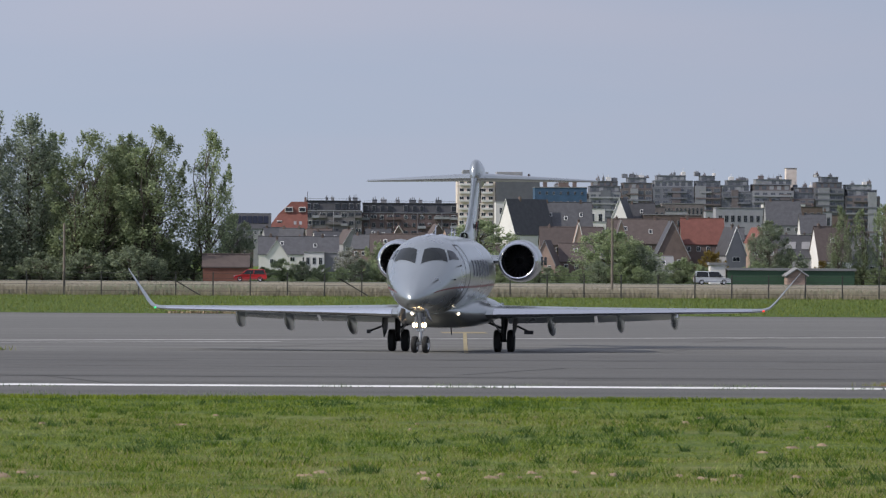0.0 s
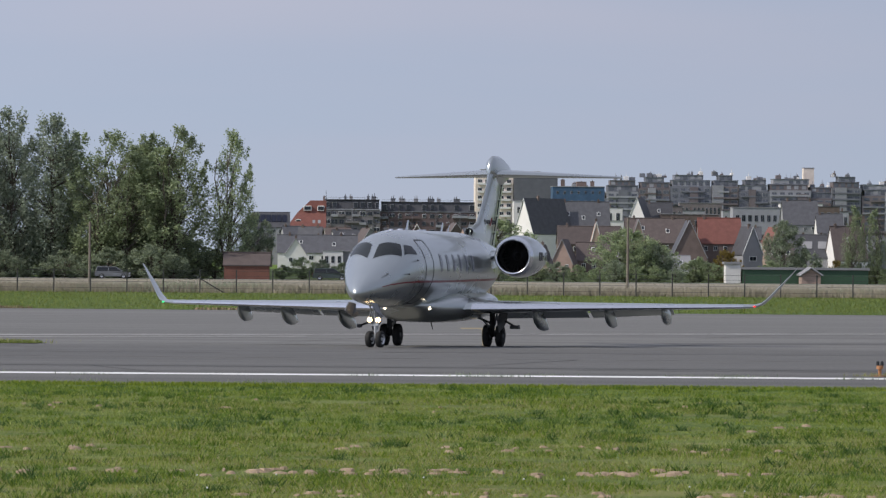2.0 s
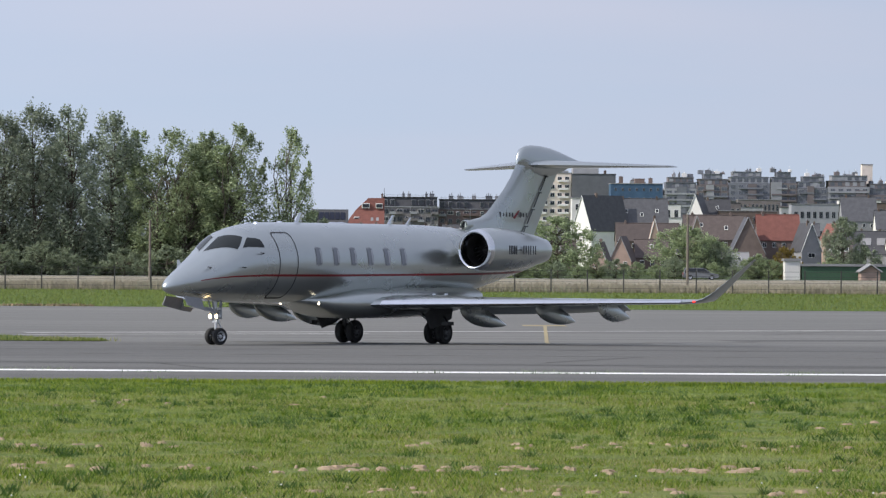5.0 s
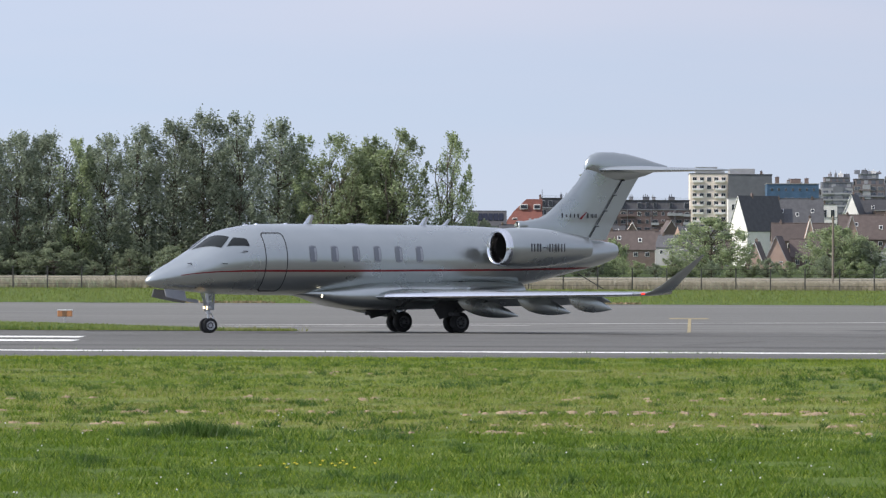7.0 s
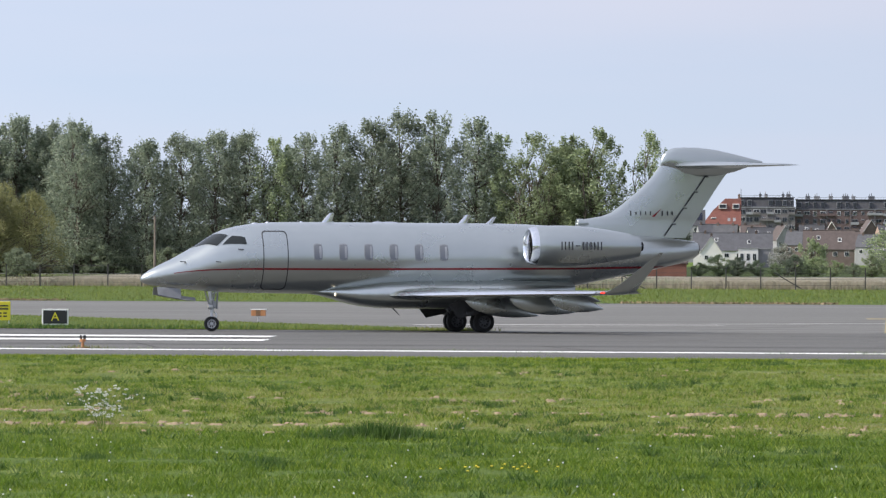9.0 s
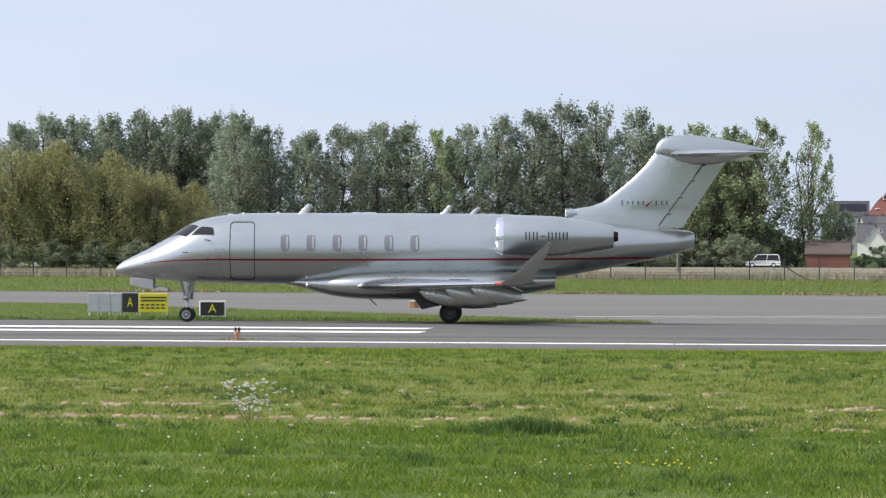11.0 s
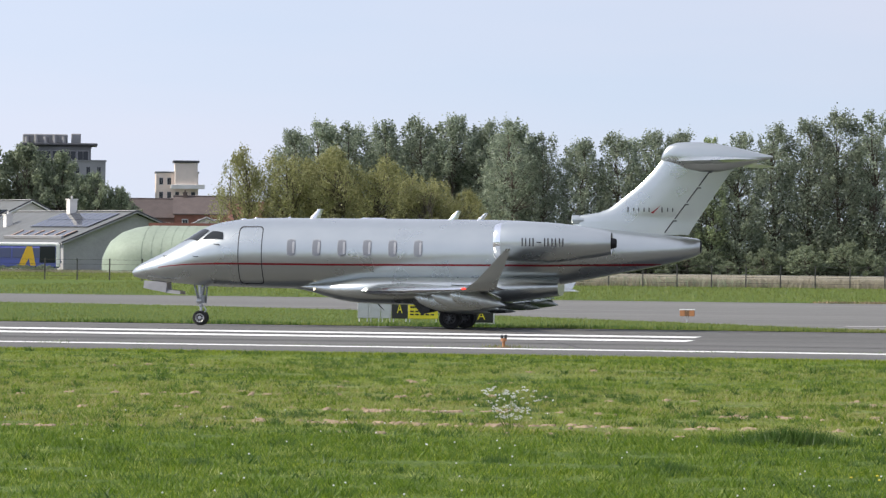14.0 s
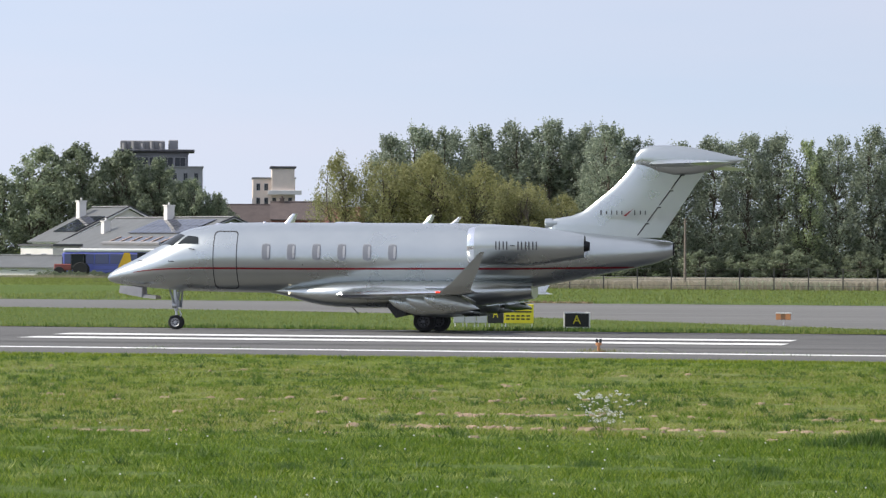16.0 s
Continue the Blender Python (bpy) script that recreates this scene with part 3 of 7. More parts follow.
fuselage()
FRONT_PANE = ((9.06, 84), (8.37, 35), (7.99, 52), (8.42, 84))
SIDE_PANE = ((8.22, 34), (7.46, 25), (7.50, 40), (7.88, 49))
for s in (1, -1):
    for c in (FRONT_PANE, SIDE_PANE):
        fr = part("window_frame", pane(c, -0.003, s, 0.07, 0.06), SILVER, jet, "pale cockpit window frame")
        part("pane", pane(c, 0.006, s, 0.0, 0.06), GLASS, fr, "dark tinted cockpit glass")
    for i in range(6):
        x = 5.22 - 0.818 * i
        top, bot, w = section(x)
        d = [math.degrees(math.asin((z - (top + bot) / 2) / ((top - bot) / 2))) for z in (2.29, 2.75)]
        c = ((x + 0.125, d[0]), (x - 0.125, d[0]), (x - 0.125, d[1]), (x + 0.125, d[1]))
        fr = part("window_frame", pane(c, -0.002, s, 0.16), GREYPAINT, jet, "grey rounded cabin window frame")
        part("pane", pane(c, 0.008, s), CABIN, fr, "rounded cabin window pane, greyed to paint its reflection")
        # pale strip laid over the pane's aft part paints light on the reveal
        c = ((x - 0.035, d[0] + 2), (x - 0.110, d[0] + 2), (x - 0.110, d[1] - 2), (x - 0.035, d[1] - 2))
        part("window_reveal", pane(c, 0.013, s), REVEAL, fr, "pale strip painting the lit window reveal")


def ribbon(x0, x1, z_of, half, off, side, n=80):
    bm = bmesh.new()
    rows = []
    wide = lambda x: float(np.interp(x, (7.0, 9.7), (1.0, 0.35)))
    for i in range(n + 1):
        x = x0 + (x1 - x0) * i / n
        z = z_of(x)
        rows.append([skin_z(x, z + half * wide(x), off, side), skin_z(x, z, off + 0.002, side), skin_z(x, z - half * wide(x), off, side)])
    rings(bm, rows, False, (False, False))
    bmesh.ops.recalc_face_normals(bm, faces=bm.faces[:])
    return bm


def stripe_z(x):
    return float(np.interp(x, (-6.6, -3.0, 4.0, 7.5, 8.6, 9.3, 10.0), (2.10, 2.03, 1.985, 1.985, 1.955, 1.90, 1.80)))


for s in (1, -1):
    part("red_stripe", ribbon(9.7, -6.5, stripe_z, 0.030, 0.004, s), RED, jet, "thin dark red stripe along the body")


def door():
    x0, x1, z0, z1 = 6.95, 6.19, 1.36, 3.17
    bm = bmesh.new()
    loop = []
    r = 0.12
    for cx, cz, a0 in ((x0 - r, z0 + r, 0), (x1 + r, z0 + r, -90), (x1 + r, z1 - r, -180), (x0 - r, z1 - r, -270)):
        for k in range(5):
            t = radians(a0 - 22.5 * k)
            loop.append((cx + r * math.cos(t), cz + r * math.sin(t)))
    # straight runs follow the curved body
    dense = []
    for (xa, za), (xb, zb) in zip(loop, loop[1:] + loop[:1]):
        m = max(1, int(abs(zb - za) / 0.12) + int(abs(xb - xa) / 0.15))
        dense += [(xa + (xb - xa) * i / m, za + (zb - za) * i / m) for i in range(m)]
    cx, cz = (x0 + x1) / 2, (z0 + z1) / 2
    rows = []
    for k, off in ((0.975, 0.002), (0.975, 0.007), (1.04, 0.007), (1.04, 0.002)):
        rows.append([skin_z(cx + (x - cx) * (k if k < 1 else 1.05), cz + (z - cz) * (1 + (k - 1) * 0.45), off) for x, z in dense])
    rings(bm, rows, True, (False, False))
    bmesh.ops.recalc_face_normals(bm, faces=bm.faces[:])
    part("door_seal", bm, SEAL, jet, "dark seal round the closed cabin door")


door()
# rear cap, blackened outlet
bm = bmesh.new()
lathe(bm, [(0, 0.20), (-0.05, 0.19), (-0.05, 0.12), (0.02, 0.10)], (-7.70, 0, 2.68), seg=24, caps=(False, True))
part("tail_outlet", bm, DARK, jet, "dark outlet at the tail cone")


def fairing():
    """Belly fairing that carries the wing roots."""
    bm = bmesh.new()
    st = ((5.25, 0.25, 1.38, 1.205), (5.0, 0.42, 1.40, 1.175), (4.6, 0.66, 1.45, 1.08), (4.2, 0.84, 1.50, 0.96), (3.8, 1.00, 1.56, 0.86), (3.4, 1.16, 1.62, 0.80), (3.0, 1.30, 1.67, 0.765), (2.2, 1.43, 1.70, 0.745), (0.5, 1.47, 1.72, 0.735), (-1.2, 1.44, 1.72, 0.78), (-2.4, 1.22, 1.70, 0.95), (-3.3, 0.92, 1.66, 1.08))
    loops = []
    for x, w, top, bot in st:
        lp = []
        for i in range(28):
            a = 2 * math.pi * i / 28
            c, s = math.cos(a), math.sin(a)
            # the sides lean in towards the body above the wing
            pc, ps = (0.80, 0.95) if s > 0 else (0.75, 0.8)
            lp.append((x, w * math.copysign(abs(c) ** pc, c), (top + bot) / 2 + (top - bot) / 2 * math.copysign(abs(s) ** ps, s)))
        loops.append(lp)
    rings(bm, loops)
    bmesh.ops.recalc_face_normals(bm, faces=bm.faces[:])
    return part("belly_fairing", bm, SILVER, jet, "smooth silver belly fairing under the wing", angle=60)


fairing()
FOIL = ((1.0, 0.0), (0.75, 0.045), (0.5, 0.075), (0.28, 0.083), (0.12, 0.066), (0.04, 0.040), (0.0, 0.0), (0.04, -0.026), (0.14, -0.040), (0.35, -0.048), (0.6, -0.036), (0.85, -0.012))


def foil_loop(x, y, z, chord, up, k=1.0):
    return [(x - chord * c, y + up[1] * chord * t * k, z + up[2] * chord * t * k) for c, t in FOIL]


def lifting(name, stations, material, side, label="", parent=None):
    bm = bmesh.new()
    rings(bm, [foil_loop(x, side * y, z, ch, (0, side * uy, uz), k) for x, y, z, ch, uy, uz, k in stations])
    bmesh.ops.recalc_face_normals(bm, faces=bm.faces[:])
    return part(name, bm, material, parent or jet, label, angle=60)


for s in (1, -1):
    wing = lifting("wing", ((3.35, 0.9, 1.14, 4.6, 0, 1, 0.78), (2.75, 1.5, 1.16, 4.05, 0, 1, 0.78), (2.1, 2.5, 1.17, 3.6, 0, 1, 0.76), (1.05, 4.3, 1.19, 2.82, 0, 1, 0.74), (-0.35, 6.9, 1.22, 1.95, 0, 1, 0.72), (-1.42, 9.0, 1.24, 1.46, 0, 1, 0.7)), SILVER, s, "swept silver wing")
    lifting("winglet", ((-1.42, 9.0, 1.24, 1.46, 0, 1, 0.7), (-1.56, 9.3, 1.26, 1.12, -0.12, 0.99, 0.7), (-1.70, 9.50, 1.33, 0.84, -0.5, 0.86, 0.7), (-1.92, 9.66, 1.48, 0.68, -0.75, 0.66, 0.7), (-2.44, 10.06, 1.97, 0.42, -0.8, 0.6, 0.7), (-2.94, 10.45, 2.45, 0.12, -0.8, 0.6, 0.6)), SILVER, s, "canted silver winglet")
    # polished leading edge
    bm = bmesh.new()
    rows = []
    for x, y, z, ch, k in ((2.75, 1.5, 1.16, 4.05, 0.78), (2.1, 2.5, 1.17, 3.6, 0.76), (1.05, 4.3, 1.19, 2.82, 0.74), (-0.35, 6.9, 1.22, 1.95, 0.72), (-1.40, 8.98, 1.24, 1.46, 0.7)):
        rows.append([(x + 0.006 - ch * c * 1.3, s * y, z + ch * t * k * 1.12) for c, t in ((0.055, 0.046), (0.03, 0.036), (0.012, 0.022), (0.0, 0.0), (0.012, -0.014), (0.04, -0.026))])
    rings(bm, rows, False, (False, False))
    bmesh.ops.recalc_face_normals(bm, faces=bm.faces[:])
    part("leading_edge", bm, CHROME, wing, "polished bare-metal leading edge", angle=60)
    # flaps, drooped behind the wing
    for n, (ya, yb) in enumerate(((1.6, 4.2), (4.3, 6.75))):
        xa, xb = (-0.95, -1.30) if n == 0 else (-1.32, -1.90)
        bm = bmesh.new()
        rows = []
        for x, y, z, ch in ((xa, ya, 1.10 if n == 0 else 1.14, 0.66), (xb, yb, 1.13 if n == 0 else 1.17, 0.62 if n == 0 else 0.46)):
            lp = []
            for c, t in FOIL:
                lx, lz = -c * ch, t * ch * 1.1
                a = radians(24)
                lp.append((x + lx * math.cos(a) + lz * 0.4, s * y, z + lx * math.sin(a) + lz * math.cos(a)))
            rows.append(lp)
        rings(bm, rows)
        bmesh.ops.recalc_face_normals(bm, faces=bm.faces[:])
        part("flap", bm, SILVER, jet, "drooped trailing flap", angle=60)
    # aileron gap and slat joints
    for y, L, z, x in ((3.02, 2.45, 1.00, 0.95), (5.05, 2.15, 1.06, 0.10), (6.65, 1.75, 1.10, -0.70)):
        bm = bmesh.new()
        prof = []
        for k in range(13):
            u = k / 12
            prof.append((-L * u, 0.155 * math.sin(math.pi * min(1, u * 1.02) ** 0.75) ** 0.8 + 0.004))
        lathe(bm, prof, (0, 0, 0), "X", 16, caps=(True, True))
        bmesh.ops.transform(bm, verts=bm.verts[:], matrix=Matrix.Translation((x, s * y, z)) @ Matrix.Rotation(radians(-11), 4, "Y") @ Matrix.Diagonal((1, 0.75, 1.75, 1)))
        part("flap_fairing", bm, SILVER, wing, "grey teardrop flap track fairing", angle=60)
    bm = bmesh.new()
    bmesh.ops.create_uvsphere(bm, u_segments=10, v_segments=6, radius=0.04, matrix=Matrix.Translation((-1.53, s * 9.33, 1.26)) @ Matrix.Diagonal((2.0, 1.0, 0.7, 1)))
    part("navigation_light", bm, NAV_RED if s > 0 else NAV_GREEN, wing, "small red wingtip lamp" if s > 0 else "small green wingtip lamp")
    # lamp lens in the wing root, facing forward
    bm = bmesh.new()
    lathe(bm, [(-0.004, 0.052), (0.004, 0.046), (0.006, 0.01)], (4.56, s * 0.67, 1.20), "X", 16, caps=(True, True))
    part("root_lamp", bm, LAMP_DIM, jet, "lit white lamp in the wing root")


def engine(s):
    """Nacelle with polished lip, dark duct, fan, spinner, exhaust and pylon."""
    o = (0, s * 1.86, 2.74)
    bm = bmesh.new()
    lathe(bm, [(-1.60, 0.600), (-1.72, 0.620), (-1.95, 0.640), (-2.3, 0.652), (-2.7, 0.652), (-3.1, 0.636), (-3.5, 0.605), (-4.1, 0.525), (-4.7, 0.430), (-5.08, 0.358), (-5.10, 0.348), (-5.08, 0.334), (-4.6, 0.33)], o, seg=48)
    nac = part("engine_nacelle", bm, SILVER, jet, "silver rear engine nacelle", angle=60)
    bm = bmesh.new()
    lathe(bm, [(-1.66, 0.612), (-1.55, 0.592), (-1.47, 0.565), (-1.43, 0.535), (-1.44, 0.508), (-1.49, 0.485), (-1.60, 0.47), (-1.75, 0.465)], o, seg=48)
    part("intake_lip", bm, CHROME, nac, "polished bare-metal intake lip", angle=60)
    bm = bmesh.new()
    lathe(bm, [(-1.74, 0.471), (-2.2, 0.48), (-2.35, 0.48), (-2.36, 0.05)], o, seg=48, caps=(False, True))
    part("intake_duct", bm, DARK, nac, "dark intake duct")
    bm = bmesh.new()
    rows = []
    for r, tw in ((0.12, 25), (0.30, 45), (0.465, 62)):
        m = Matrix.Translation((0, 0, r)) @ Matrix.Rotation(radians(tw), 4, "Z")
        rows.append([m @ Vector((0.006, -0.05, 0)), m @ Vector((0.006, 0.05, 0)), m @ Vector((-0.006, 0.05, 0)), m @ Vector((-0.006, -0.05, 0))])
    rings(bm, rows)
    blade = part("fan_blade", bm, BLADE, nac, "", smooth=False)
    blade.matrix_basis = Matrix.Translation((-2.2, o[1], o[2]))
    for i in range(1, 22):
        b = new("fan_blade", blade.data)
        b.parent = nac
        b.matrix_basis = Matrix.Translation((-2.2, o[1], o[2])) @ Matrix.Rotation(2 * math.pi * i / 22, 4, "X")
    bm = bmesh.new()
    lathe(bm, [(-2.22, 0.14), (-2.1, 0.11), (-2.0, 0.06), (-1.94, 0.01)], o, seg=20, caps=(False, True))
    part("spinner", bm, BLADE, nac, "grey spinner cone")
    bm = bmesh.new()
    lathe(bm, [(-4.6, 0.28), (-5.0, 0.20), (-5.24, 0.14), (-5.25, 0.12), (-5.1, 0.10)], o, seg=28, caps=(True, True))
    part("exhaust", bm, DARK, nac, "dark core exhaust")
    bm = bmesh.new()
    rows = []
    for y, ch, x in ((0.75, 2.5, -2.0), (1.45, 2.3, -2.1)):
        rows.append([(x - ch * c, s * y, 2.74 + ch * t * 0.9) for c, t in FOIL])
    rings(bm, rows)
    bmesh.ops.recalc_face_normals(bm, faces=bm.faces[:])
    part("pylon", bm, SILVER, nac, "short engine pylon", angle=60)


for s in (1, -1):
    engine(s)


def fin():
    """Swept fin with a scooped dorsal root and a bullet at the top."""
    rows = []
    # height, leading edge, trailing edge, half thickness
    for z, le, te, th in ((3.05, -3.70, -7.34, 0.14), (3.42, -3.66, -7.56, 0.135), (3.60, -3.70, -7.68, 0.125), (3.66, -4.02, -7.72, 0.122), (3.73, -4.45, -7.77, 0.12), (3.86, -4.80, -7.85, 0.118), (4.1, -5.13, -8.01, 0.115), (4.6, -5.75, -8.34, 0.11), (5.0, -6.15, -8.62, 0.115), (5.3, -6.38, -8.86, 0.13), (5.58, -6.56, -8.9, 0.13)):
        lp = []
        for c, t in ((1, 0), (0.8, 0.42), (0.5, 0.85), (0.25, 1.0), (0.1, 0.78), (0.03, 0.42), (0, 0)):
            lp.append((le + (te - le) * c, th * t, z))
        lp += [(x, -y, zz) for x, y, zz in lp[-2:0:-1]]
        rows.append(lp)
    bm = bmesh.new()
    rings(bm, rows)
    bmesh.ops.recalc_face_normals(bm, faces=bm.faces[:])
    f = part("tail_fin", bm, SILVER, jet, "tall swept silver tail fin", angle=60)
    # bullet fairing
    bm = bmesh.new()
    rows = []
    for x, zc, h, w in ((-6.46, 5.46, 0.09, 0.05), (-6.54, 5.53, 0.20, 0.10), (-6.68, 5.58, 0.30, 0.15), (-6.95, 5.57, 0.40, 0.18), (-7.25, 5.53, 0.46, 0.20), (-7.7, 5.50, 0.49, 0.21), (-8.3, 5.49, 0.44, 0.20), (-9.0, 5.50, 0.29, 0.15), (-9.55, 5.53, 0.13, 0.08), (-9.97, 5.54, 0.03, 0.02)):
        rows.append([(x, w * math.cos(2 * math.pi * i / 20), zc + h * math.sin(2 * math.pi * i / 20)) for i in range(20)])
    rings(bm, rows)
    bmesh.ops.recalc_face_normals(bm, faces=bm.faces[:])
    part("fin_bullet", bm, SILVER, f, "rounded fairing on top of the fin", angle=60)
    # scoop at the root of the fin
    bm = bmesh.new()
    lathe(bm, [(-3.85, 0.15), (-3.64, 0.145), (-3.62, 0.13), (-3.67, 0.115), (-4.0, 0.11)], (0, 0, 3.50), seg=20)
    part("air_scoop", bm, SILVER, f, "small ram-air scoop")
    bm = bmesh.new()
    lathe(bm, [(-3.72, 0.114), (-3.74, 0.01)], (0, 0, 3.50), seg=20, caps=(False, True))
    part("scoop_duct", bm, DARK, f, "dark scoop mouth")
    # rudder hinge line
    for s in (1, -1):
        bm = bmesh.new()
        for z0, z1 in ((3.12, 3.5), (3.56, 4.02), (4.08, 4.55), (4.6, 5.05)):
            xs = [float(np.interp(z, (3.05, 5.3), (-6.54, -8.16))) for z in (z0, z1)]
            th = [0.085, 0.075]
            rod(bm, (xs[0], s * (th[0] + 0.012), z0), (xs[1], s * (th[1] + 0.012), z1), 0.020, seg=6)
            box(bm, (xs[1] - 0.10, s * (th[1] + 0.012) - 0.02, z1 - 0.03), (xs[1] + 0.03, s * (th[1] + 0.012) + 0.02, z1 + 0.01))
        part("rudder_gap", bm, SEAL, f, "dark rudder hinge gap")
        lifting("tailplane", ((-6.86, 0.05, 5.38, 2.35, 0, 1, 0.85), (-7.18, 0.6, 5.38, 2.15, 0, 1, 0.85), (-9.05, 3.72, 5.33, 0.85, 0, 1, 0.6), (-9.12, 3.76, 5.33, 0.70, 0, 1, 0.3)), SILVER, s, "swept tailplane set high on the fin", f)
    return f


f = fin()
# lettering and mark as plain bars
for s in (1, -1):
    m = Matrix.Translation((-2.62, s * 2.526, 2.74)) @ Matrix.Rotation(radians(-2.5 * s), 4, "Z") @ Matrix.Translation((2.62, -s * 2.526, -2.74))
    for i in range(6):
        x = -2.42 - 0.235 * i
        for xa, xb, hh in (((x - 0.075, x + 0.075, 0.017),) if i == 2 else ((x - 0.075, x - 0.035, 0.13), (x + 0.035, x + 0.075, 0.13))):
            bm = bmesh.new()
            box(bm, (xa, s * 2.526 - 0.006, 2.74 - hh), (xb, s * 2.526 + 0.006, 2.74 + hh), m)
            part("registration_bar", bm, LETTER, jet, "dark bar of the registration on the nacelle", smooth=False)
    for i, (x, h) in enumerate(((-5.42, 0.10), (-5.60, 0.06), (-5.76, 0.08), (-5.93, 0.08), (-6.09, 0.08), (-6.50, 0.10), (-6.68, 0.08), (-6.84, 0.08))):
        bm = bmesh.new()
        box(bm, (x - 0.018, s * 0.118 - 0.012, 3.84 - h * 0.8), (x + 0.018, s * 0.118 + 0.012, 3.84 + h * 0.8))
        part("name_bar", bm, LETTER, f, "thin dark bar of the painted name", smooth=False)
    bm = bmesh.new()
    vs = [bm.verts.new(p) for p in ((-6.14, s * 0.129, 3.74), (-6.22, s * 0.129, 3.72), (-6.46, s * 0.129, 3.98), (-6.22, s * 0.129, 3.80))]
    bm.faces.new(vs)
    ext = bmesh.ops.extrude_face_region(bm, geom=bm.faces[:])
    bmesh.ops.translate(bm, vec=(0, -s * 0.03, 0), verts=[e for e in ext["geom"] if isinstance(e, bmesh.types.BMVert)])
    bmesh.ops.recalc_face_normals(bm, faces=bm.faces[:])
    part("red_tick", bm, RED, f, "small red tick mark", smooth=False)
# antennas and roof fittings
for x, h, ln in ((4.86, 0.30, 0.34), (0.36, 0.28, 0.30), (-0.55, 0.22, 0.22)):
    bm = bmesh.new()
    rows = [[(x - ln * c, t * ln * 0.9, 3.45) for c, t in FOIL], [(x - 0.28 - ln * 0.5 * c, t * ln * 0.5, 3.47 + h) for c, t in FOIL]]
    rings(bm, rows)
    bmesh.ops.recalc_face_normals(bm, faces=bm.faces[:])
    part("blade_antenna", bm, CHROME, jet, "pale swept blade antenna")
for x, w in ((7.0, 0.12), (6.6, 0.06), (5.5, 0.06), (2.6, 0.28), (3.0, 0.2)):
    bm = bmesh.new()
    bmesh.ops.create_uvsphere(bm, u_segments=12, v_segments=6, radius=1, matrix=Matrix.Translation((x, 0, section(x)[0] - 0.005)) @ Matrix.Diagonal((w, 0.09, 0.04, 1)))
    part("roof_fitting", bm, CHROME, jet, "low white roof fitting")
for x, y, z in ((7.6, 1.09, 2.58), (8.3, 0.93, 2.2), (9.35, 0.5, 2.18)):
    bm = bmesh.new()
    rod(bm, skin_z(x, z, -0.01), skin_z(x, z, 0.05), 0.016)
    p = skin_z(x, z, 0.05)
    rod(bm, p, (p[0] + 0.16, p[1], p[2] + 0.01), 0.013)
    part("pitot_probe", bm, SEAL, jet, "small dark air probe")


def wheel(parent, x, y, r, w, rim):
    """Tyre and rim in one mesh, on its own axle."""
    bm = bmesh.new()
    lathe(bm, [(-w / 2, r * 0.60), (-w / 2, r * 0.80), (-w * 0.42, r * 0.94), (-w * 0.22, r), (w * 0.22, r), (w * 0.42, r * 0.94), (w / 2, r * 0.80), (w / 2, r * 0.60)], (0, 0, 0), "Y", 32)
    lathe(bm, [(-w * 0.5, r * 0.60), (-w * 0.42, r * 0.55), (-w * 0.20, r * 0.44), (-w * 0.20, r * 0.24), (-w * 0.44, r * 0.16), (-w * 0.46, 0.004)], (0, 0, 0), "Y", 32, mat=1, caps=(False, True))
    lathe(bm, [(w * 0.5, r * 0.60), (w * 0.42, r * 0.55), (w * 0.20, r * 0.44), (w * 0.20, r * 0.24), (w * 0.44, r * 0.16), (w * 0.46, 0.004)], (0, 0, 0), "Y", 32, mat=1, caps=(False, True))
    for i in range(8):
        a = 2 * math.pi * i / 8
        for sd in (-1, 1):
            box(bm, (-0.02, sd * w * 0.24 - 0.012, r * 0.26), (0.02, sd * w * 0.24 + 0.012, r * 0.42), Matrix.Rotation(a, 4, "Y"), mat=0)
    ob = part("wheel", bm, [RUBBER, rim], parent, "black tyre on a grey metal rim")
    ob.matrix_basis = pose(x, y, r)
    return ob


WHEELS = []   # wheel, its place on the gear, radius


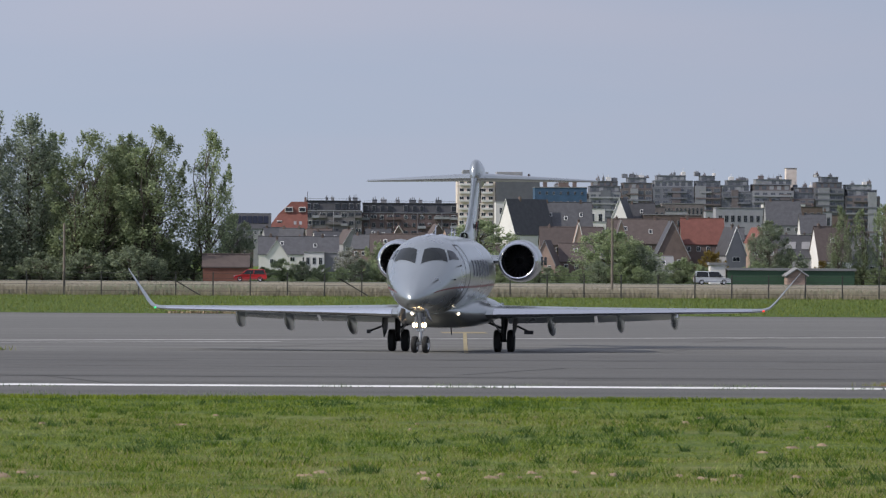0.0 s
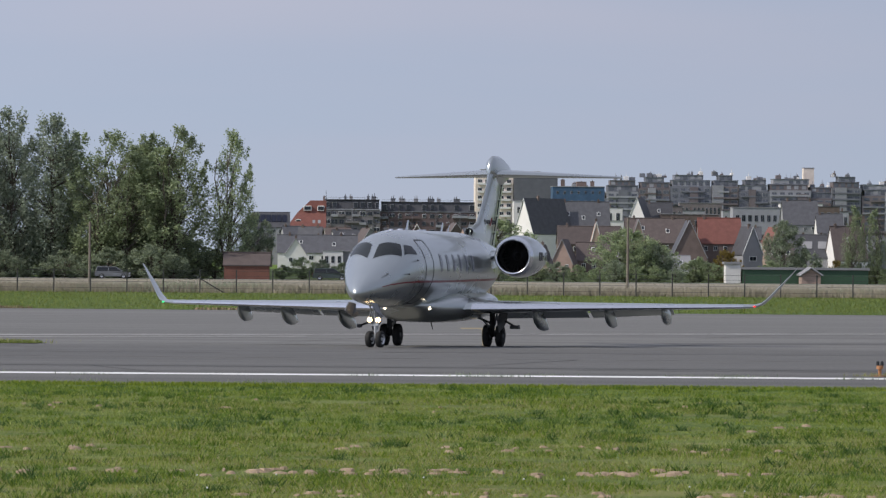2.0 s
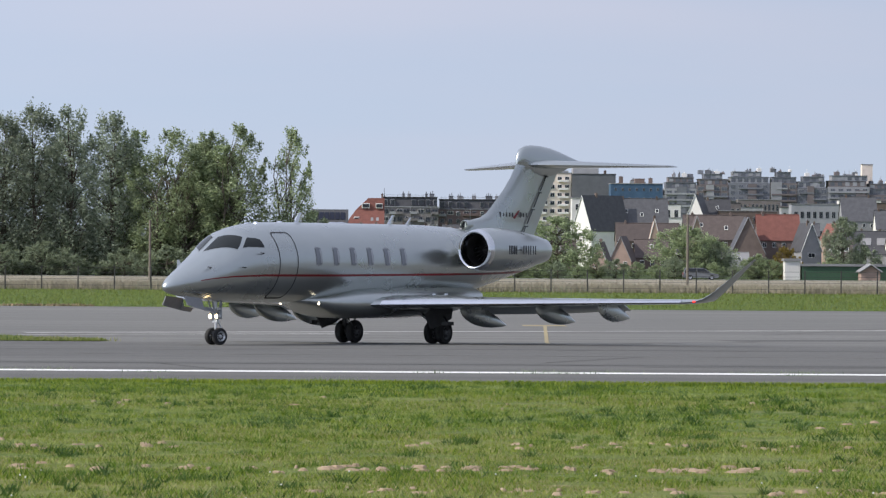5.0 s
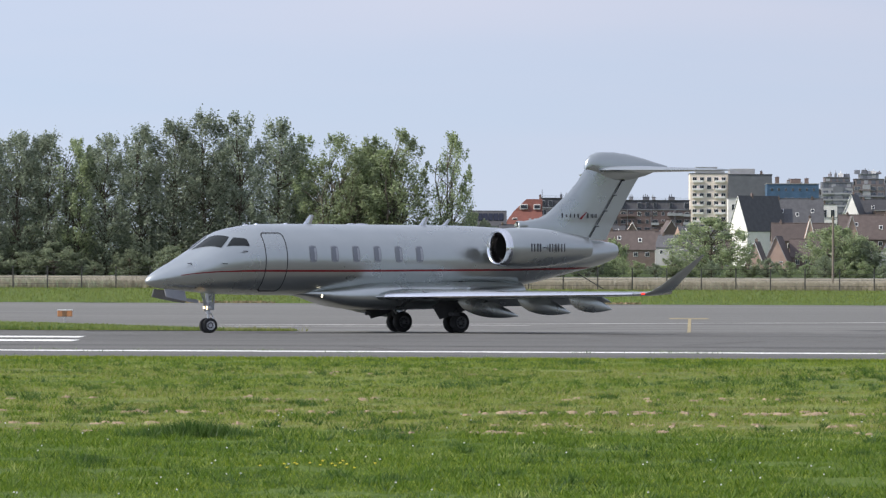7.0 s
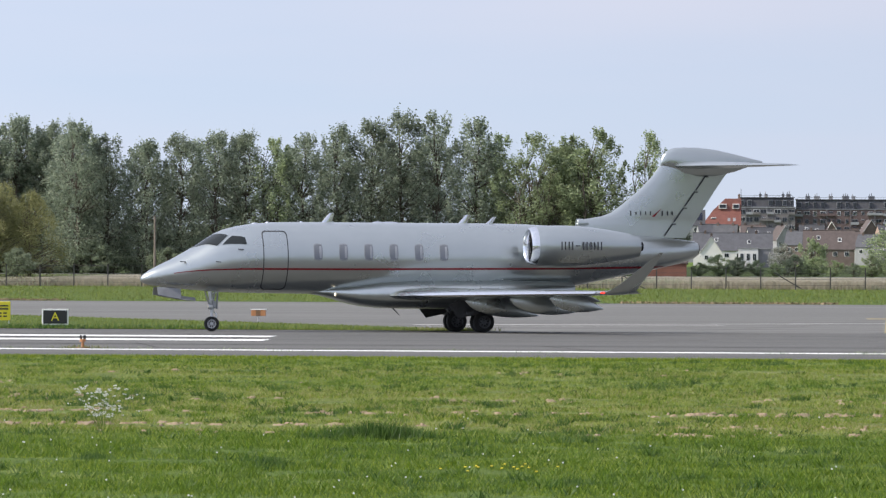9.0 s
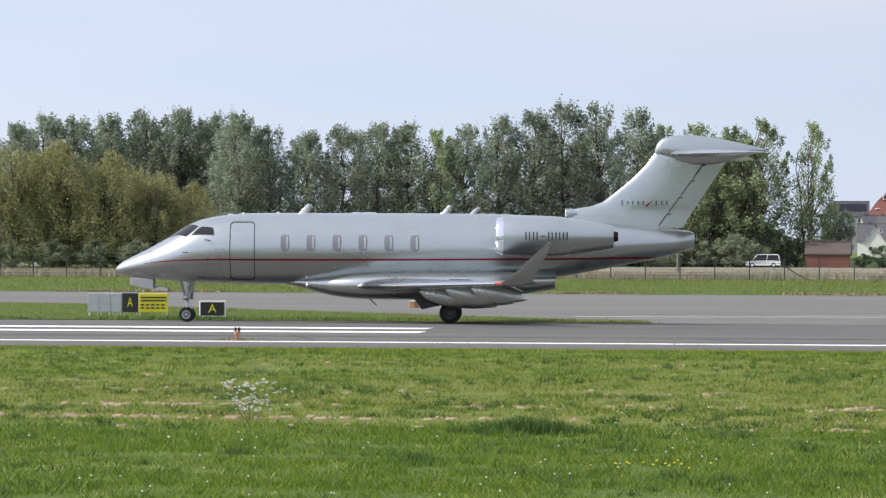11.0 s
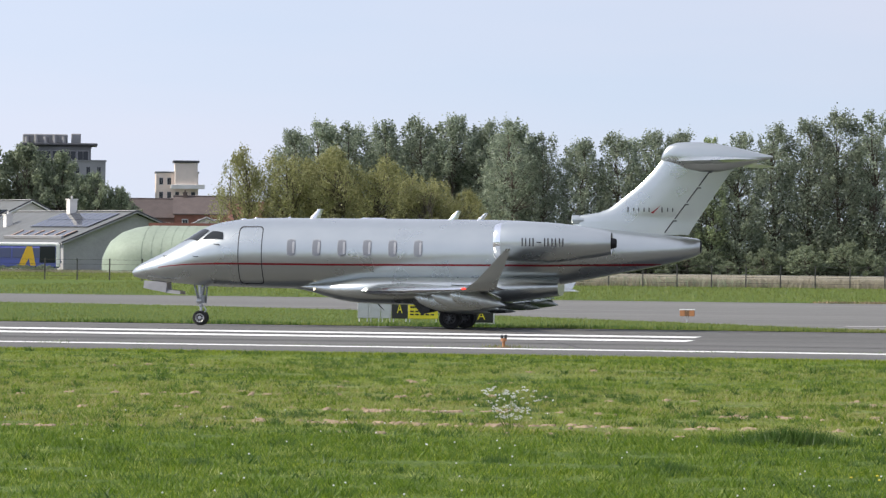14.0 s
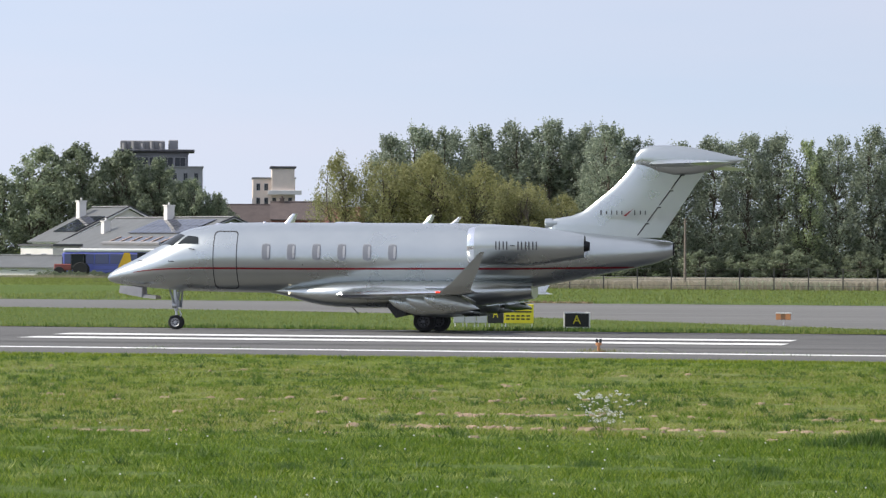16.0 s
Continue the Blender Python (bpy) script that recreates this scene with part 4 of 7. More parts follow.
def nose_gear():
    bm = bmesh.new()
    rod(bm, (0.06, 0, 1.35), (-0.01, 0, 0.62), 0.065, 0.06, 14)
    rod(bm, (0, 0, 0.66), (0, 0, 0.26), 0.042, seg=12)
    rod(bm, (0, -0.19, 0.26), (0, 0.19, 0.26), 0.035)
    rod(bm, (0.05, 0, 1.15), (-0.30, 0.0, 1.30), 0.03)
    rod(bm, (-0.09, 0, 0.62), (-0.17, 0, 0.48), 0.022)
    rod(bm, (-0.17, 0, 0.48), (-0.05, 0, 0.34), 0.022)
    box(bm, (-0.05, -0.11, 0.60), (0.05, 0.11, 0.68), bevel=0.015)
    box(bm, (-0.06, -0.16, 0.96), (0.04, 0.16, 1.02), bevel=0.015)
    g = part("nose_gear", bm, STEEL, jet, "bright metal nose strut")
    g.matrix_basis = pose(8.38, 0, 0)
    bm = bmesh.new()
    for s in (-1, 1):
        rod(bm, (0.02, s * 0.08, 0.66), (-0.13, s * 0.09, 1.36), 0.028, seg=7)
        rod(bm, (0.24, s * 0.10, 1.36), (0.07, s * 0.05, 0.80), 0.022, seg=7)
        box(bm, (-0.13, s * 0.10 - 0.02, 0.72), (-0.03, s * 0.10 + 0.02, 0.96), bevel=0.01)
        rod(bm, (0.10, s * 0.12, 0.70), (0.10, s * 0.12, 0.98), 0.018, seg=6)
    rod(bm, (-0.16, 0, 0.70), (-0.20, 0, 1.36), 0.03, seg=7)
    part("drag_brace", bm, GREYPAINT, g, "grey braces, hoses and steering gear of the strut")
    for y, z in ((-0.13, 0.78), (0.13, 0.78)):
        bm = bmesh.new()
        lathe(bm, [(-0.10, 0.05), (0, 0.085), (0.05, 0.09), (0.052, 0.082), (0.02, 0.06)], (0.06, y, z), seg=18, caps=(True, False))
        part("lamp_housing", bm, STEEL, g, "metal taxi lamp housing")
        bm = bmesh.new()
        lathe(bm, [(0.03, 0.076), (0.045, 0.05), (0.05, 0.004)], (0.06, y, z), seg=18, caps=(False, True))
        part("taxi_lamp", bm, LAMP, g, "bright lit taxi lamp")
    for y in (-0.16, 0.16):
        WHEELS.append((wheel(g, 0, y, 0.235, 0.15, STEEL), (0, y), 0.235))
    return g


NOSE = nose_gear()
# open nose-gear doors
for s in (1, -1):
    bm = bmesh.new()
    rows = []
    for x, z0, z1 in ((10.18, 1.42, 1.18), (9.85, 1.40, 1.11), (9.44, 1.36, 1.04), (9.42, 1.14, 1.03), (8.98, 1.09, 0.98)):
        rows.append([(x, s * 0.30, z0), (x, s * 0.42, z1), (x, s * 0.45, z1), (x, s * 0.33, z0)])
    rings(bm, rows)
    bmesh.ops.recalc_face_normals(bm, faces=bm.faces[:])
    part("gear_door", bm, DOORGREY, jet, "open grey nose-gear door", smooth=False)


def main_gear(s):
    bm = bmesh.new()
    rod(bm, (0.22, 0, 1.10), (0.20, 0, 0.55), 0.085, 0.08, 14)
    rod(bm, (0.24, 0, 0.62), (0.02, 0, 0.34), 0.07, 0.06, 12)
    rod(bm, (0, -0.27, 0.345), (0, 0.27, 0.345), 0.05)
    rod(bm, (0.20, 0, 0.95), (-0.25, 0, 1.05), 0.04)
    rod(bm, (0.18, -s * 0.02, 0.70), (0.15, -s * 0.75, 1.0), 0.035)
    g = part("main_gear", bm, LEGDARK, jet, "dark trailing-link gear leg")
    g.matrix_basis = pose(0, s * 1.6, 0)
    bm = bmesh.new()
    plate = ((0.88, 0.44), (1.20, 0.86), (0.9, 1.02), (-0.20, 1.04), (-0.16, 0.74), (0.34, 0.56))
    rings(bm, [[(px, s * (yy + 0.06 * pz), pz) for px, pz in plate] for yy in (0.30, 0.325)])
    bmesh.ops.recalc_face_normals(bm, faces=bm.faces[:])
    part("gear_door", bm, LEGDARK, g, "dark grey gear leg door", smooth=False)
    bm = bmesh.new()
    rod(bm, (0.16, s * 0.06, 0.66), (-0.06, s * 0.10, 1.05), 0.035, seg=8)
    rod(bm, (-0.06, -s * 0.08, 0.50), (-0.34, -s * 0.10, 0.98), 0.03, seg=8)
    rod(bm, (0.20, -s * 0.1, 0.60), (0.62, -s * 0.35, 0.98), 0.028, seg=8)
    part("side_brace", bm, STEEL, g, "metal side brace and hydraulic lines")
    bm = bmesh.new()
    rod(bm, (0.30, s * 0.42, 0.78), (0.62, s * 0.80, 0.62), 0.03)
    box(bm, (0.52, s * 0.72 - 0.06, 0.55), (0.78, s * 0.90 + 0.02, 0.66), bevel=0.01)
    part("gear_actuator", bm, LEGDARK, g, "dark gear door actuator arm")
    for y in (-0.20, 0.20):
        WHEELS.append((wheel(g, 0, y, 0.335, 0.22, RIMDARK), (0, y), 0.335))
    return g


for s in (1, -1):
    main_gear(s)
# refuelling panel on the near side of the fairing
bm = bmesh.new()
for x0, x1, z0, z1 in ((-0.62, 0.02, 1.40, 1.415), (-0.62, -0.60, 1.40, 1.47), (0.0, 0.02, 1.40, 1.47)):
    box(bm, (x0, 1.40, z0), (x1, 1.52, z1))
part("panel_edge", bm, CHROME, jet, "pale edge of a fuelling panel", smooth=False)
# belly drain mast
bm = bmesh.new()
rod(bm, (2.6, 0.25, 0.80), (2.35, 0.25, 0.55), 0.02, 0.012)
part("drain_mast", bm, SEAL, jet, "small belly drain mast")
# seconds, x, y of the main wheels, heading in degrees from straight at the viewer towards the left
JET_ROWS = (
    (0, 5.21, 134.50, 8.2), (0.5, 5.01, 133.33, 9.2), (1, 4.78, 132.15, 10.6), (1.5, 4.51, 130.99, 12.4),
    (2, 4.17, 129.85, 14.9), (2.5, 3.79, 128.82, 18.0), (3, 3.31, 127.84, 21.4), (5.5, -0.18, 124.65, 40.3),
    (6, -1.21, 123.82, 45.1), (6.5, -2.21, 123.12, 49.3), (7, -3.31, 122.60, 53.2), (7.5, -4.43, 122.20, 57.5),
    (8, -5.66, 121.87, 61.7), (10.5, -12.23, 120.85, 81.7), (11, -13.73, 120.84, 84.3), (11.5, -15.15, 120.90, 86.6),
    (12, -16.68, 120.88, 87.8), (12.5, -18.07, 120.81, 88.4), (13, -19.51, 120.69, 88.3), (13.5, -20.80, 120.64, 88.3),
    (14, -22.10, 120.59, 88.0), (14.5, -23.22, 120.56, 87.6), (15, -24.30, 120.48, 87.0), (15.5, -25.16, 120.39, 86.5),
    (16, -26.00, 120.32, 86.2)
)
SLOPE = 0.01323


def jet_pose(x, y, head):
    # braking dips the nose by about as much as the runway's slope lifts it
    dip = 0.75 * math.degrees(SLOPE) * math.cos(radians(head))
    return pose(x, y, ground_z(y) + 0.012, -math.degrees(math.atan(SLOPE))) @ pose(0, 0, 0, 0, 0, -90 - head) @ pose(0, 0, 0, 0, dip, 0)


def motions():
    rows = [(t, jet_pose(x, y, h)) for t, x, y, h in JET_ROWS]
    walk(jet, rows)
    # distance rolled, at even steps
    ts = [r[0] for r in JET_ROWS]
    dense = np.arange(0, 16.01, 0.1)
    px, py, ph = (np.interp(dense, ts, [r[k] for r in JET_ROWS]) for k in (1, 2, 3))
    run = np.concatenate([[0], np.cumsum(np.hypot(np.diff(px), np.diff(py)))])
    for ob, (lx, ly), r in WHEELS:
        # the wheels roll about their axle; a step is kept under a quarter turn
        walk(ob, [(float(t), pose(lx, ly, r, 0, math.degrees(d / r) % 360, 0)) for t, d in zip(dense, run)])
    # the strut gives way as the nose dips
    heads = [r[3] for r in JET_ROWS]
    wy = [r[2] for r in JET_ROWS]
    lift = lambda t: max(0.0, ground_z(float(np.interp(t, ts, wy)) - 8.38 * math.cos(radians(float(np.interp(t, ts, heads))))) - ground_z(float(np.interp(t, ts, wy))) - 0.25 * 8.38 * SLOPE * math.cos(radians(float(np.interp(t, ts, heads)))))
    steer = [(t, pose(8.38, 0, lift(t), 0, 0, a)) for t, a in ((0, -8), (1.5, -11), (3, -14), (5.5, -13), (6.5, -12.5), (8, -12), (11, -5), (12.5, 0), (16, 2))]
    walk(NOSE, steer)
    for car, rows in MOVING:
        walk(car, rows)


# ---- airfield furniture ----
WHITE_PAINT = plain("white_paint", (0.72, 0.72, 0.70), 0.55, 0.0, 0.08, 2.0)
SIGN_BLACK = plain("sign_black", (0.018, 0.019, 0.02), 0.4, 0.0, 0.1)
SIGN_YELLOW = plain("sign_yellow", (0.62, 0.55, 0.03), 0.4, 0.0, 0.08)
SIGN_GREY = plain("sign_back_grey", (0.42, 0.44, 0.46), 0.45, 0.3, 0.12)
ORANGE = plain("orange_marker", (0.44, 0.20, 0.08), 0.5, 0.0, 0.15)
RUST = plain("rusty_iron", (0.22, 0.13, 0.07), 0.8, 0.2, 0.3, 8.0)


def letter(name, text, size, m, material, parent):
    cu = bpy.data.curves.new(name, "FONT")
    cu.body, cu.size, cu.align_x, cu.align_y, cu.extrude, cu.resolution_u = text, size, "CENTER", "CENTER", 0.006, 3
    tmp = new(name, cu)
    dg = bpy.context.evaluated_depsgraph_get()
    me = bpy.data.meshes.new_from_object(tmp.evaluated_get(dg))
    bpy.data.objects.remove(tmp)
    bpy.data.curves.remove(cu)
    me.materials.clear()
    me.materials.append(material)
    ob = new(name, me)
    ob.matrix_basis, ob.parent = m, parent
    return ob


FACE = Matrix.Rotation(radians(90), 4, "X")   # lettering turned to face -y


def sign_small(x, y):
    z = ground_z(y) + 0.03
    g = thing("taxiway_sign", pose(x, y, z, 0, 0, 8), "black taxiway sign with yellow letter and pale frame", "sign")
    bm = bmesh.new()
    box(bm, (-0.46, -0.07, 0.10), (0.46, 0.07, 0.66), bevel=0.015)
    part("frame", bm, WHITE_PAINT, g, "pale metal frame", smooth=False)
    bm = bmesh.new()
    box(bm, (-0.41, -0.078, 0.15), (0.41, -0.066, 0.61))
    face = part("face", bm, SIGN_BLACK, g, "black sign face", smooth=False)
    letter("letter", "A", 0.42, pose(0, -0.084, 0.38) @ FACE, SIGN_YELLOW, face)
    for s in (-0.33, 0.33):
        bm = bmesh.new()
        rod(bm, (s, 0, -0.02), (s, 0, 0.12), 0.03)
        part("leg", bm, SIGN_GREY, g)


def sign_group(x0, y):
    z = ground_z(y) + 0.03
    g = thing("taxiway_sign", pose(x0, y, z, 0, 0, 8), "long taxiway sign with grey, black and yellow panels", "sign")
    for a, b, m, nm in ((0, 0.42, SIGN_GREY, "grey panel"), (0.44, 0.86, SIGN_GREY, "grey panel"), (0.88, 1.28, SIGN_GREY, "grey panel"), (1.30, 1.90, SIGN_BLACK, "black panel"), (1.92, 3.05, SIGN_YELLOW, "yellow panel with black bars")):
        bm = bmesh.new()
        box(bm, (a, -0.07, 0.14), (b, 0.07, 0.86), bevel=0.015)
        p = part("panel", bm, m, g, nm, smooth=False)
        if m is SIGN_BLACK:
            letter("letter", "A", 0.50, pose((a + b) / 2, -0.08, 0.5) @ Matrix.Diagonal((0.62, 1, 1, 1)) @ FACE, SIGN_YELLOW, p)
        if m is SIGN_YELLOW:
            for zz, n in ((0.70, 1), (0.58, 1), (0.42, 5), (0.30, 5)):
                for k in range(n):
                    w = (b - a - 0.16) / n
                    bm = bmesh.new()
                    box(bm, (a + 0.08 + w * k, -0.077, zz - 0.028), (a + 0.08 + w * k + w * (0.7 if n > 1 else 1), -0.069, zz + 0.028))
                    part("bar", bm, SIGN_BLACK, p, smooth=False)
        for s in (a + 0.06, b - 0.06):
            bm = bmesh.new()
            rod(bm, (s, 0, -0.03), (s, 0, 0.16), 0.025)
            part("leg", bm, WHITE_PAINT, g)


sign_small(-23.12, 130.6)
sign_group(-30.2, 143.6)


def marker_box(x, y):
    z = ground_z(y) + 0.03
    g = thing("marker_board", pose(x, y, z), "small orange and white marker box on a post", "marker")
    for a, b, m in ((-0.29, -0.10, ORANGE), (-0.10, 0.09, RUST), (0.09, 0.29, ORANGE)):
        bm = bmesh.new()
        box(bm, (a, -0.10, 0.20), (b, 0.10, 0.45), bevel=0.012)
        part("band", bm, m, g, smooth=False)
    bm = bmesh.new()
    rod(bm, (0, 0, -0.03), (0, 0, 0.22), 0.03)
    part("post", bm, WHITE_PAINT, g)
    bm = bmesh.new()
    box(bm, (-0.31, -0.115, 0.44), (0.31, 0.115, 0.475), bevel=0.01)
    part("lid", bm, WHITE_PAINT, g, "pale lid", smooth=False)


marker_box(-18.7, 152.6)


def edge_light(x, y):
    g = thing("runway_light", pose(x, y, ground_z(y)), "short orange runway edge light on a weedy base", "runway light", "runway edge lights")
    bm = bmesh.new()
    rod(bm, (0, 0, 0), (0, 0, 0.04), 0.20, 0.18, 16)
    part("base_plate", bm, RUST, g)
    bm = bmesh.new()
    rod(bm, (0, 0, 0.03), (0, 0, 0.17), 0.035)
    rod(bm, (0, 0, 0.17), (0, 0, 0.24), 0.075, 0.07, 14)
    part("stem", bm, ORANGE, g)
    for s in (-0.045, 0.045):
        bm = bmesh.new()
        rod(bm, (s, 0, 0.24), (s, 0, 0.33), 0.036, 0.03, 12)
        part("lens", bm, SIGN_BLACK, g, "dark lens")
    r = np.random.default_rng(int(abs(x) * 10))
    q = r.normal(0, 0.22, (160, 2)) * (1.4, 0.6)
    blades("weeds", np.stack([x + q[:, 0], y + q[:, 1], np.full(160, 0.01)], 1), 0.08, WILLOW, "brownish weeds round a light base", 70 + int(abs(x)))


edge_light(-15.7, 91.9)
edge_light(12.15, 92.6)

# weeds in the pavement joints
ROUGH = leaf_mat("rough_blade", (0.085, 0.120, 0.022), (0.270, 0.310, 0.075), 0.0)
r = np.random.default_rng(5)
w = []
for _ in range(34):
    cx, cy = r.uniform(-32, 14), r.choice((91.4, 91.4, 90.35, 89.9, 86.2))
    q = r.normal(0, 1, (70, 2)) * (0.30, 0.10)
    w += [(cx + a, cy + b, 0.012, r.uniform(0.4, 1)) for a, b in q]
blades("joint_weeds", w, 0.075, DARKLEAF, "small weeds growing in the runway joints", 9)
# ragged edge where turf meets asphalt
n = 30000
x = r.uniform(-32, 16, n)
e = 84.75 + 0.14 * np.array([noise.noise((a * 0.8, 0, 0)) + 0.6 * noise.noise((a * 3, 5, 0)) for a in x])
blades("edge_grass", np.stack([x, e - np.abs(r.normal(0, 0.25, n)), np.full(n, 0.012)], 1), 0.06, BLADE_MAT, "ragged grass along the runway edge", 11)
n = 50000
x = r.uniform(-60, -8, n)
edge_far = np.interp(x, (-60, -47.8, -35.8, -26, -18, -12, -9, -8), (178, 174.8, 168.3, 157.6, 149.2, 142.5, 137, 131))
y = 125.3 + (edge_far - 125.3) * r.random(n)
blades("island_grass", np.stack([x, y, np.interp(y, *LAND) + 0.03], 1), 0.07, ROUGH, "rough grass on the tongue between the pavements", 12, 0.5)
q = r.normal(0, 1, (300, 2))
blades("tip_weeds", np.stack([-9.4 + q[:, 0] * 0.7, 127.5 + q[:, 1] * 0.6, np.full(300, -0.28)], 1), 0.12, WILLOW, "yellowish weeds at the island's tip", 13)
n = 60000
x, y = r.uniform(-75, 45, n), 204.5 + 88 * r.random(n)
blades("verge_grass", np.stack([x, y, np.interp(y, (208, 290), (-0.48, -0.68))], 1), 0.13, ROUGH, "rough grass beyond the taxiway", 14, 0.7)
n = 230000
y = 292 + 188 * r.random(n) ** 1.7
x = r.uniform(-0.255, 0.19, n) * y + 2
blades("reeds", np.stack([x, y, np.interp(y, (290, 500), (-0.7, -1.4)), (0.8 + 0.25 * r.random(n)) * np.where(y < 335, 1, 0.3)], 1), 0.52, REED, "belt of dry straw-coloured reeds", 15, 0.3, 0.05)
n = 60000
y = 292 + 190 * r.random(n) ** 1.5
x = r.uniform(-0.255, 0.19, n) * y + 2
patchy = np.array([noise.noise((a * 0.06, b * 0.05, 2.2)) for a, b in zip(x, y)])
k = patchy > -0.05
blades("green_reeds", np.stack([x, y, np.interp(y, (290, 500), (-0.7, -1.4)), np.where(y < 335, 1, 0.3) * (0.5 + 1.3 * np.clip(patchy, 0, 0.5))], 1)[k], 0.55, DARKLEAF, "green patches growing through the dry reeds", 16, 0.3, 0.07)
# turf colour cut to 0.30: shade below the hedges put into the ground
strip("garden_ground", -1200, 1200, 493.0, 1150.0, 0.03, grass_mat("shade_painted_turf", False, 0.30), "rough garden ground behind the road, darkened to paint shade", "grass")
q = r.normal(0, 1, (2600, 2))
spot = r.integers(0, 26, 2600)
sx, sy = r.uniform(-45, -9, 26), r.uniform(126, 128.5, 26)
blades("island_weeds", np.stack([sx[spot] + q[:, 0] * 0.9, sy[spot] + q[:, 1] * 0.4, np.interp(sy[spot], *LAND) + 0.03], 1), 0.13, TUFT, "dark weeds on the tongue of grass", 17, 0.5)
n = 9000
x = r.uniform(-75, 45, n)
k = np.array([noise.noise((a * 0.12, 1.5, 0)) for a in x]) > 0.05
blades("verge_soil_edge", np.stack([x, 204.2 + np.abs(r.normal(0, 0.6, n)), np.full(n, -0.47)], 1)[k], 0.10, SOIL, "reddish dry earth and stalks along the taxiway edge", 18, 0.8, 0.4)
strip("reed_bed", -76, 1200, 292.0, 482.0, 0.03, REED, "dry reed ground", "reeds")


def dandelion(x, y, h, r0, kind):
    """A stem with a seed head or a small yellow flower."""
    g = thing("dandelion", pose(x, y, 0), "white dandelion seed head on a stem" if kind else "small yellow dandelion flower", "flower", "dandelions in the turf")
    bm = bmesh.new()
    rod(bm, (0, 0, 0), (0.01, 0, h), 0.004, 0.003, 5)
    part("stem", bm, LUSH, g)
    bm = bmesh.new()
    bmesh.ops.create_icosphere(bm, subdivisions=1, radius=r0, matrix=Matrix.Translation((0.01, 0, h)) @ Matrix.Diagonal((1, 1, 0.9 if kind else 0.5, 1)))
    part("head", bm, PUFF if kind else YELLOWF, g)
    return g


PUFF = plain("seed_head", (0.62, 0.63, 0.60), 0.9, 0.0, 0.1)
YELLOWF = plain("yellow_petal", (0.62, 0.50, 0.03), 0.7, 0.0, 0.1)
first = dandelion(-6.0, 44.0, 0.10, 0.012, True)
for i in range(130):
    y = 35 + 20 * r.random() ** 1.2
    x = r.uniform(-0.345, 0.15) * y + 0.5
    copy_thing(first, pose(x, y, r.uniform(-0.05, 0.02), 0, 0, r.uniform(0, 360)))
firsty = dandelion(-3.0, 40.0, 0.09, 0.020, False)
for i in range(14):
    copy_thing(firsty, pose(r.normal(-2.2, 0.5), r.normal(40.5, 0.5), -0.01))


def cow_parsley(x, y):
    g = thing("cow_parsley", pose(x, y, 0), "white umbel flowers of a bushy cow parsley", "wild flower")
    rr = np.random.default_rng(21)
    bs, bh = bmesh.new(), bmesh.new()
    for i in range(95):
        h = rr.uniform(0.12, 0.56)
        px, py = rr.normal(0, 0.10 + 0.28 * h), rr.normal(0, 0.10 + 0.28 * h)
        if i % 3 == 0:
            rod(bs, (px * 0.3, py * 0.3, 0), (px, py, h), 0.003, 0.002, 4)
        for k in range(9):
            a, d = rr.uniform(0, 6.3), rr.uniform(0, 0.035)
            bmesh.ops.create_icosphere(bh, subdivisions=1, radius=rr.uniform(0.004, 0.009), matrix=Matrix.Translation((px + d * math.cos(a), py + d * math.sin(a), h + rr.uniform(0, 0.02))))
    part("stalks", bs, LUSH, g)
    tagged(part("umbels", bh, PUFF, g), "tiny white flower heads", kind="stuff")


cow_parsley(-8.62, 51.3)


# ---- fence and poles ----
FENCE_GREY = plain("fence_grey", (0.055, 0.055, 0.052), 0.7, 0.2, 0.2)
CONCRETE = plain("concrete", (0.36, 0.35, 0.33), 0.85, 0.0, 0.15)
fence = thing("fence", Matrix(), "long wire fence on slim dark posts before the reeds", "fence")
FY = 291.0
bm = bmesh.new()
box(bm, (-0.045, -0.045, -0.7), (0.045, 0.045, 1.40), bevel=0.01)
box(bm, (-0.035, -0.16, 1.30), (0.035, 0.03, 1.36))
post0 = part("post", bm, FENCE_GREY, fence, smooth=False)
post0.matrix_basis = pose(-86, FY, ground_z(FY) + 0.3)
for i in range(1, 58):
    p = new("post", post0.data)
    p.parent = fence
    p.matrix_basis = pose(-86 + 2.6 * i, FY, ground_z(FY) + 0.3)
for z in (0.25, 0.7, 1.15, 1.5):
    bm = bmesh.new()
    rod(bm, (-90, FY - 0.05, ground_z(FY) + 0.1 + z), (62, FY - 0.05, ground_z(FY) + 0.1 + z), 0.012, seg=5)
    part("wire", bm, FENCE_GREY, fence)
for xx in (-8.4, 3.4):
    for d in (2.2,):
        bm = bmesh.new()
        rod(bm, (xx, FY, ground_z(FY) + 1.3), (xx + d, FY, ground_z(FY)), 0.04, seg=6)
        part("brace", bm, FENCE_GREY, fence)
TIMBER = plain("weathered_pole", (0.17, 0.15, 0.12), 0.9, 0.0, 0.25)
for x, y, top in ((25.6, 329.0, 5.3), (-18.1, 329.5, 4.6), (-49.2, 330.0, 5.0)):
    bm = bmesh.new()
    rod(bm, (0, 0, -0.3), (0, 0, top + 0.8), 0.12, 0.09, 10)
    rod(bm, (-0.2, 0, top + 0.5), (0.2, 0, top + 0.5), 0.03)
    me = bpy.data.meshes.new("utility_pole")
    bm.to_mesh(me)
    bm.free()
    me.materials.append(TIMBER)
    o = tagged(new("utility_pole", me), "weathered dark wooden pole", "pole", "poles along the fence")
    o.matrix_basis = pose(x, y, ground_z(y))

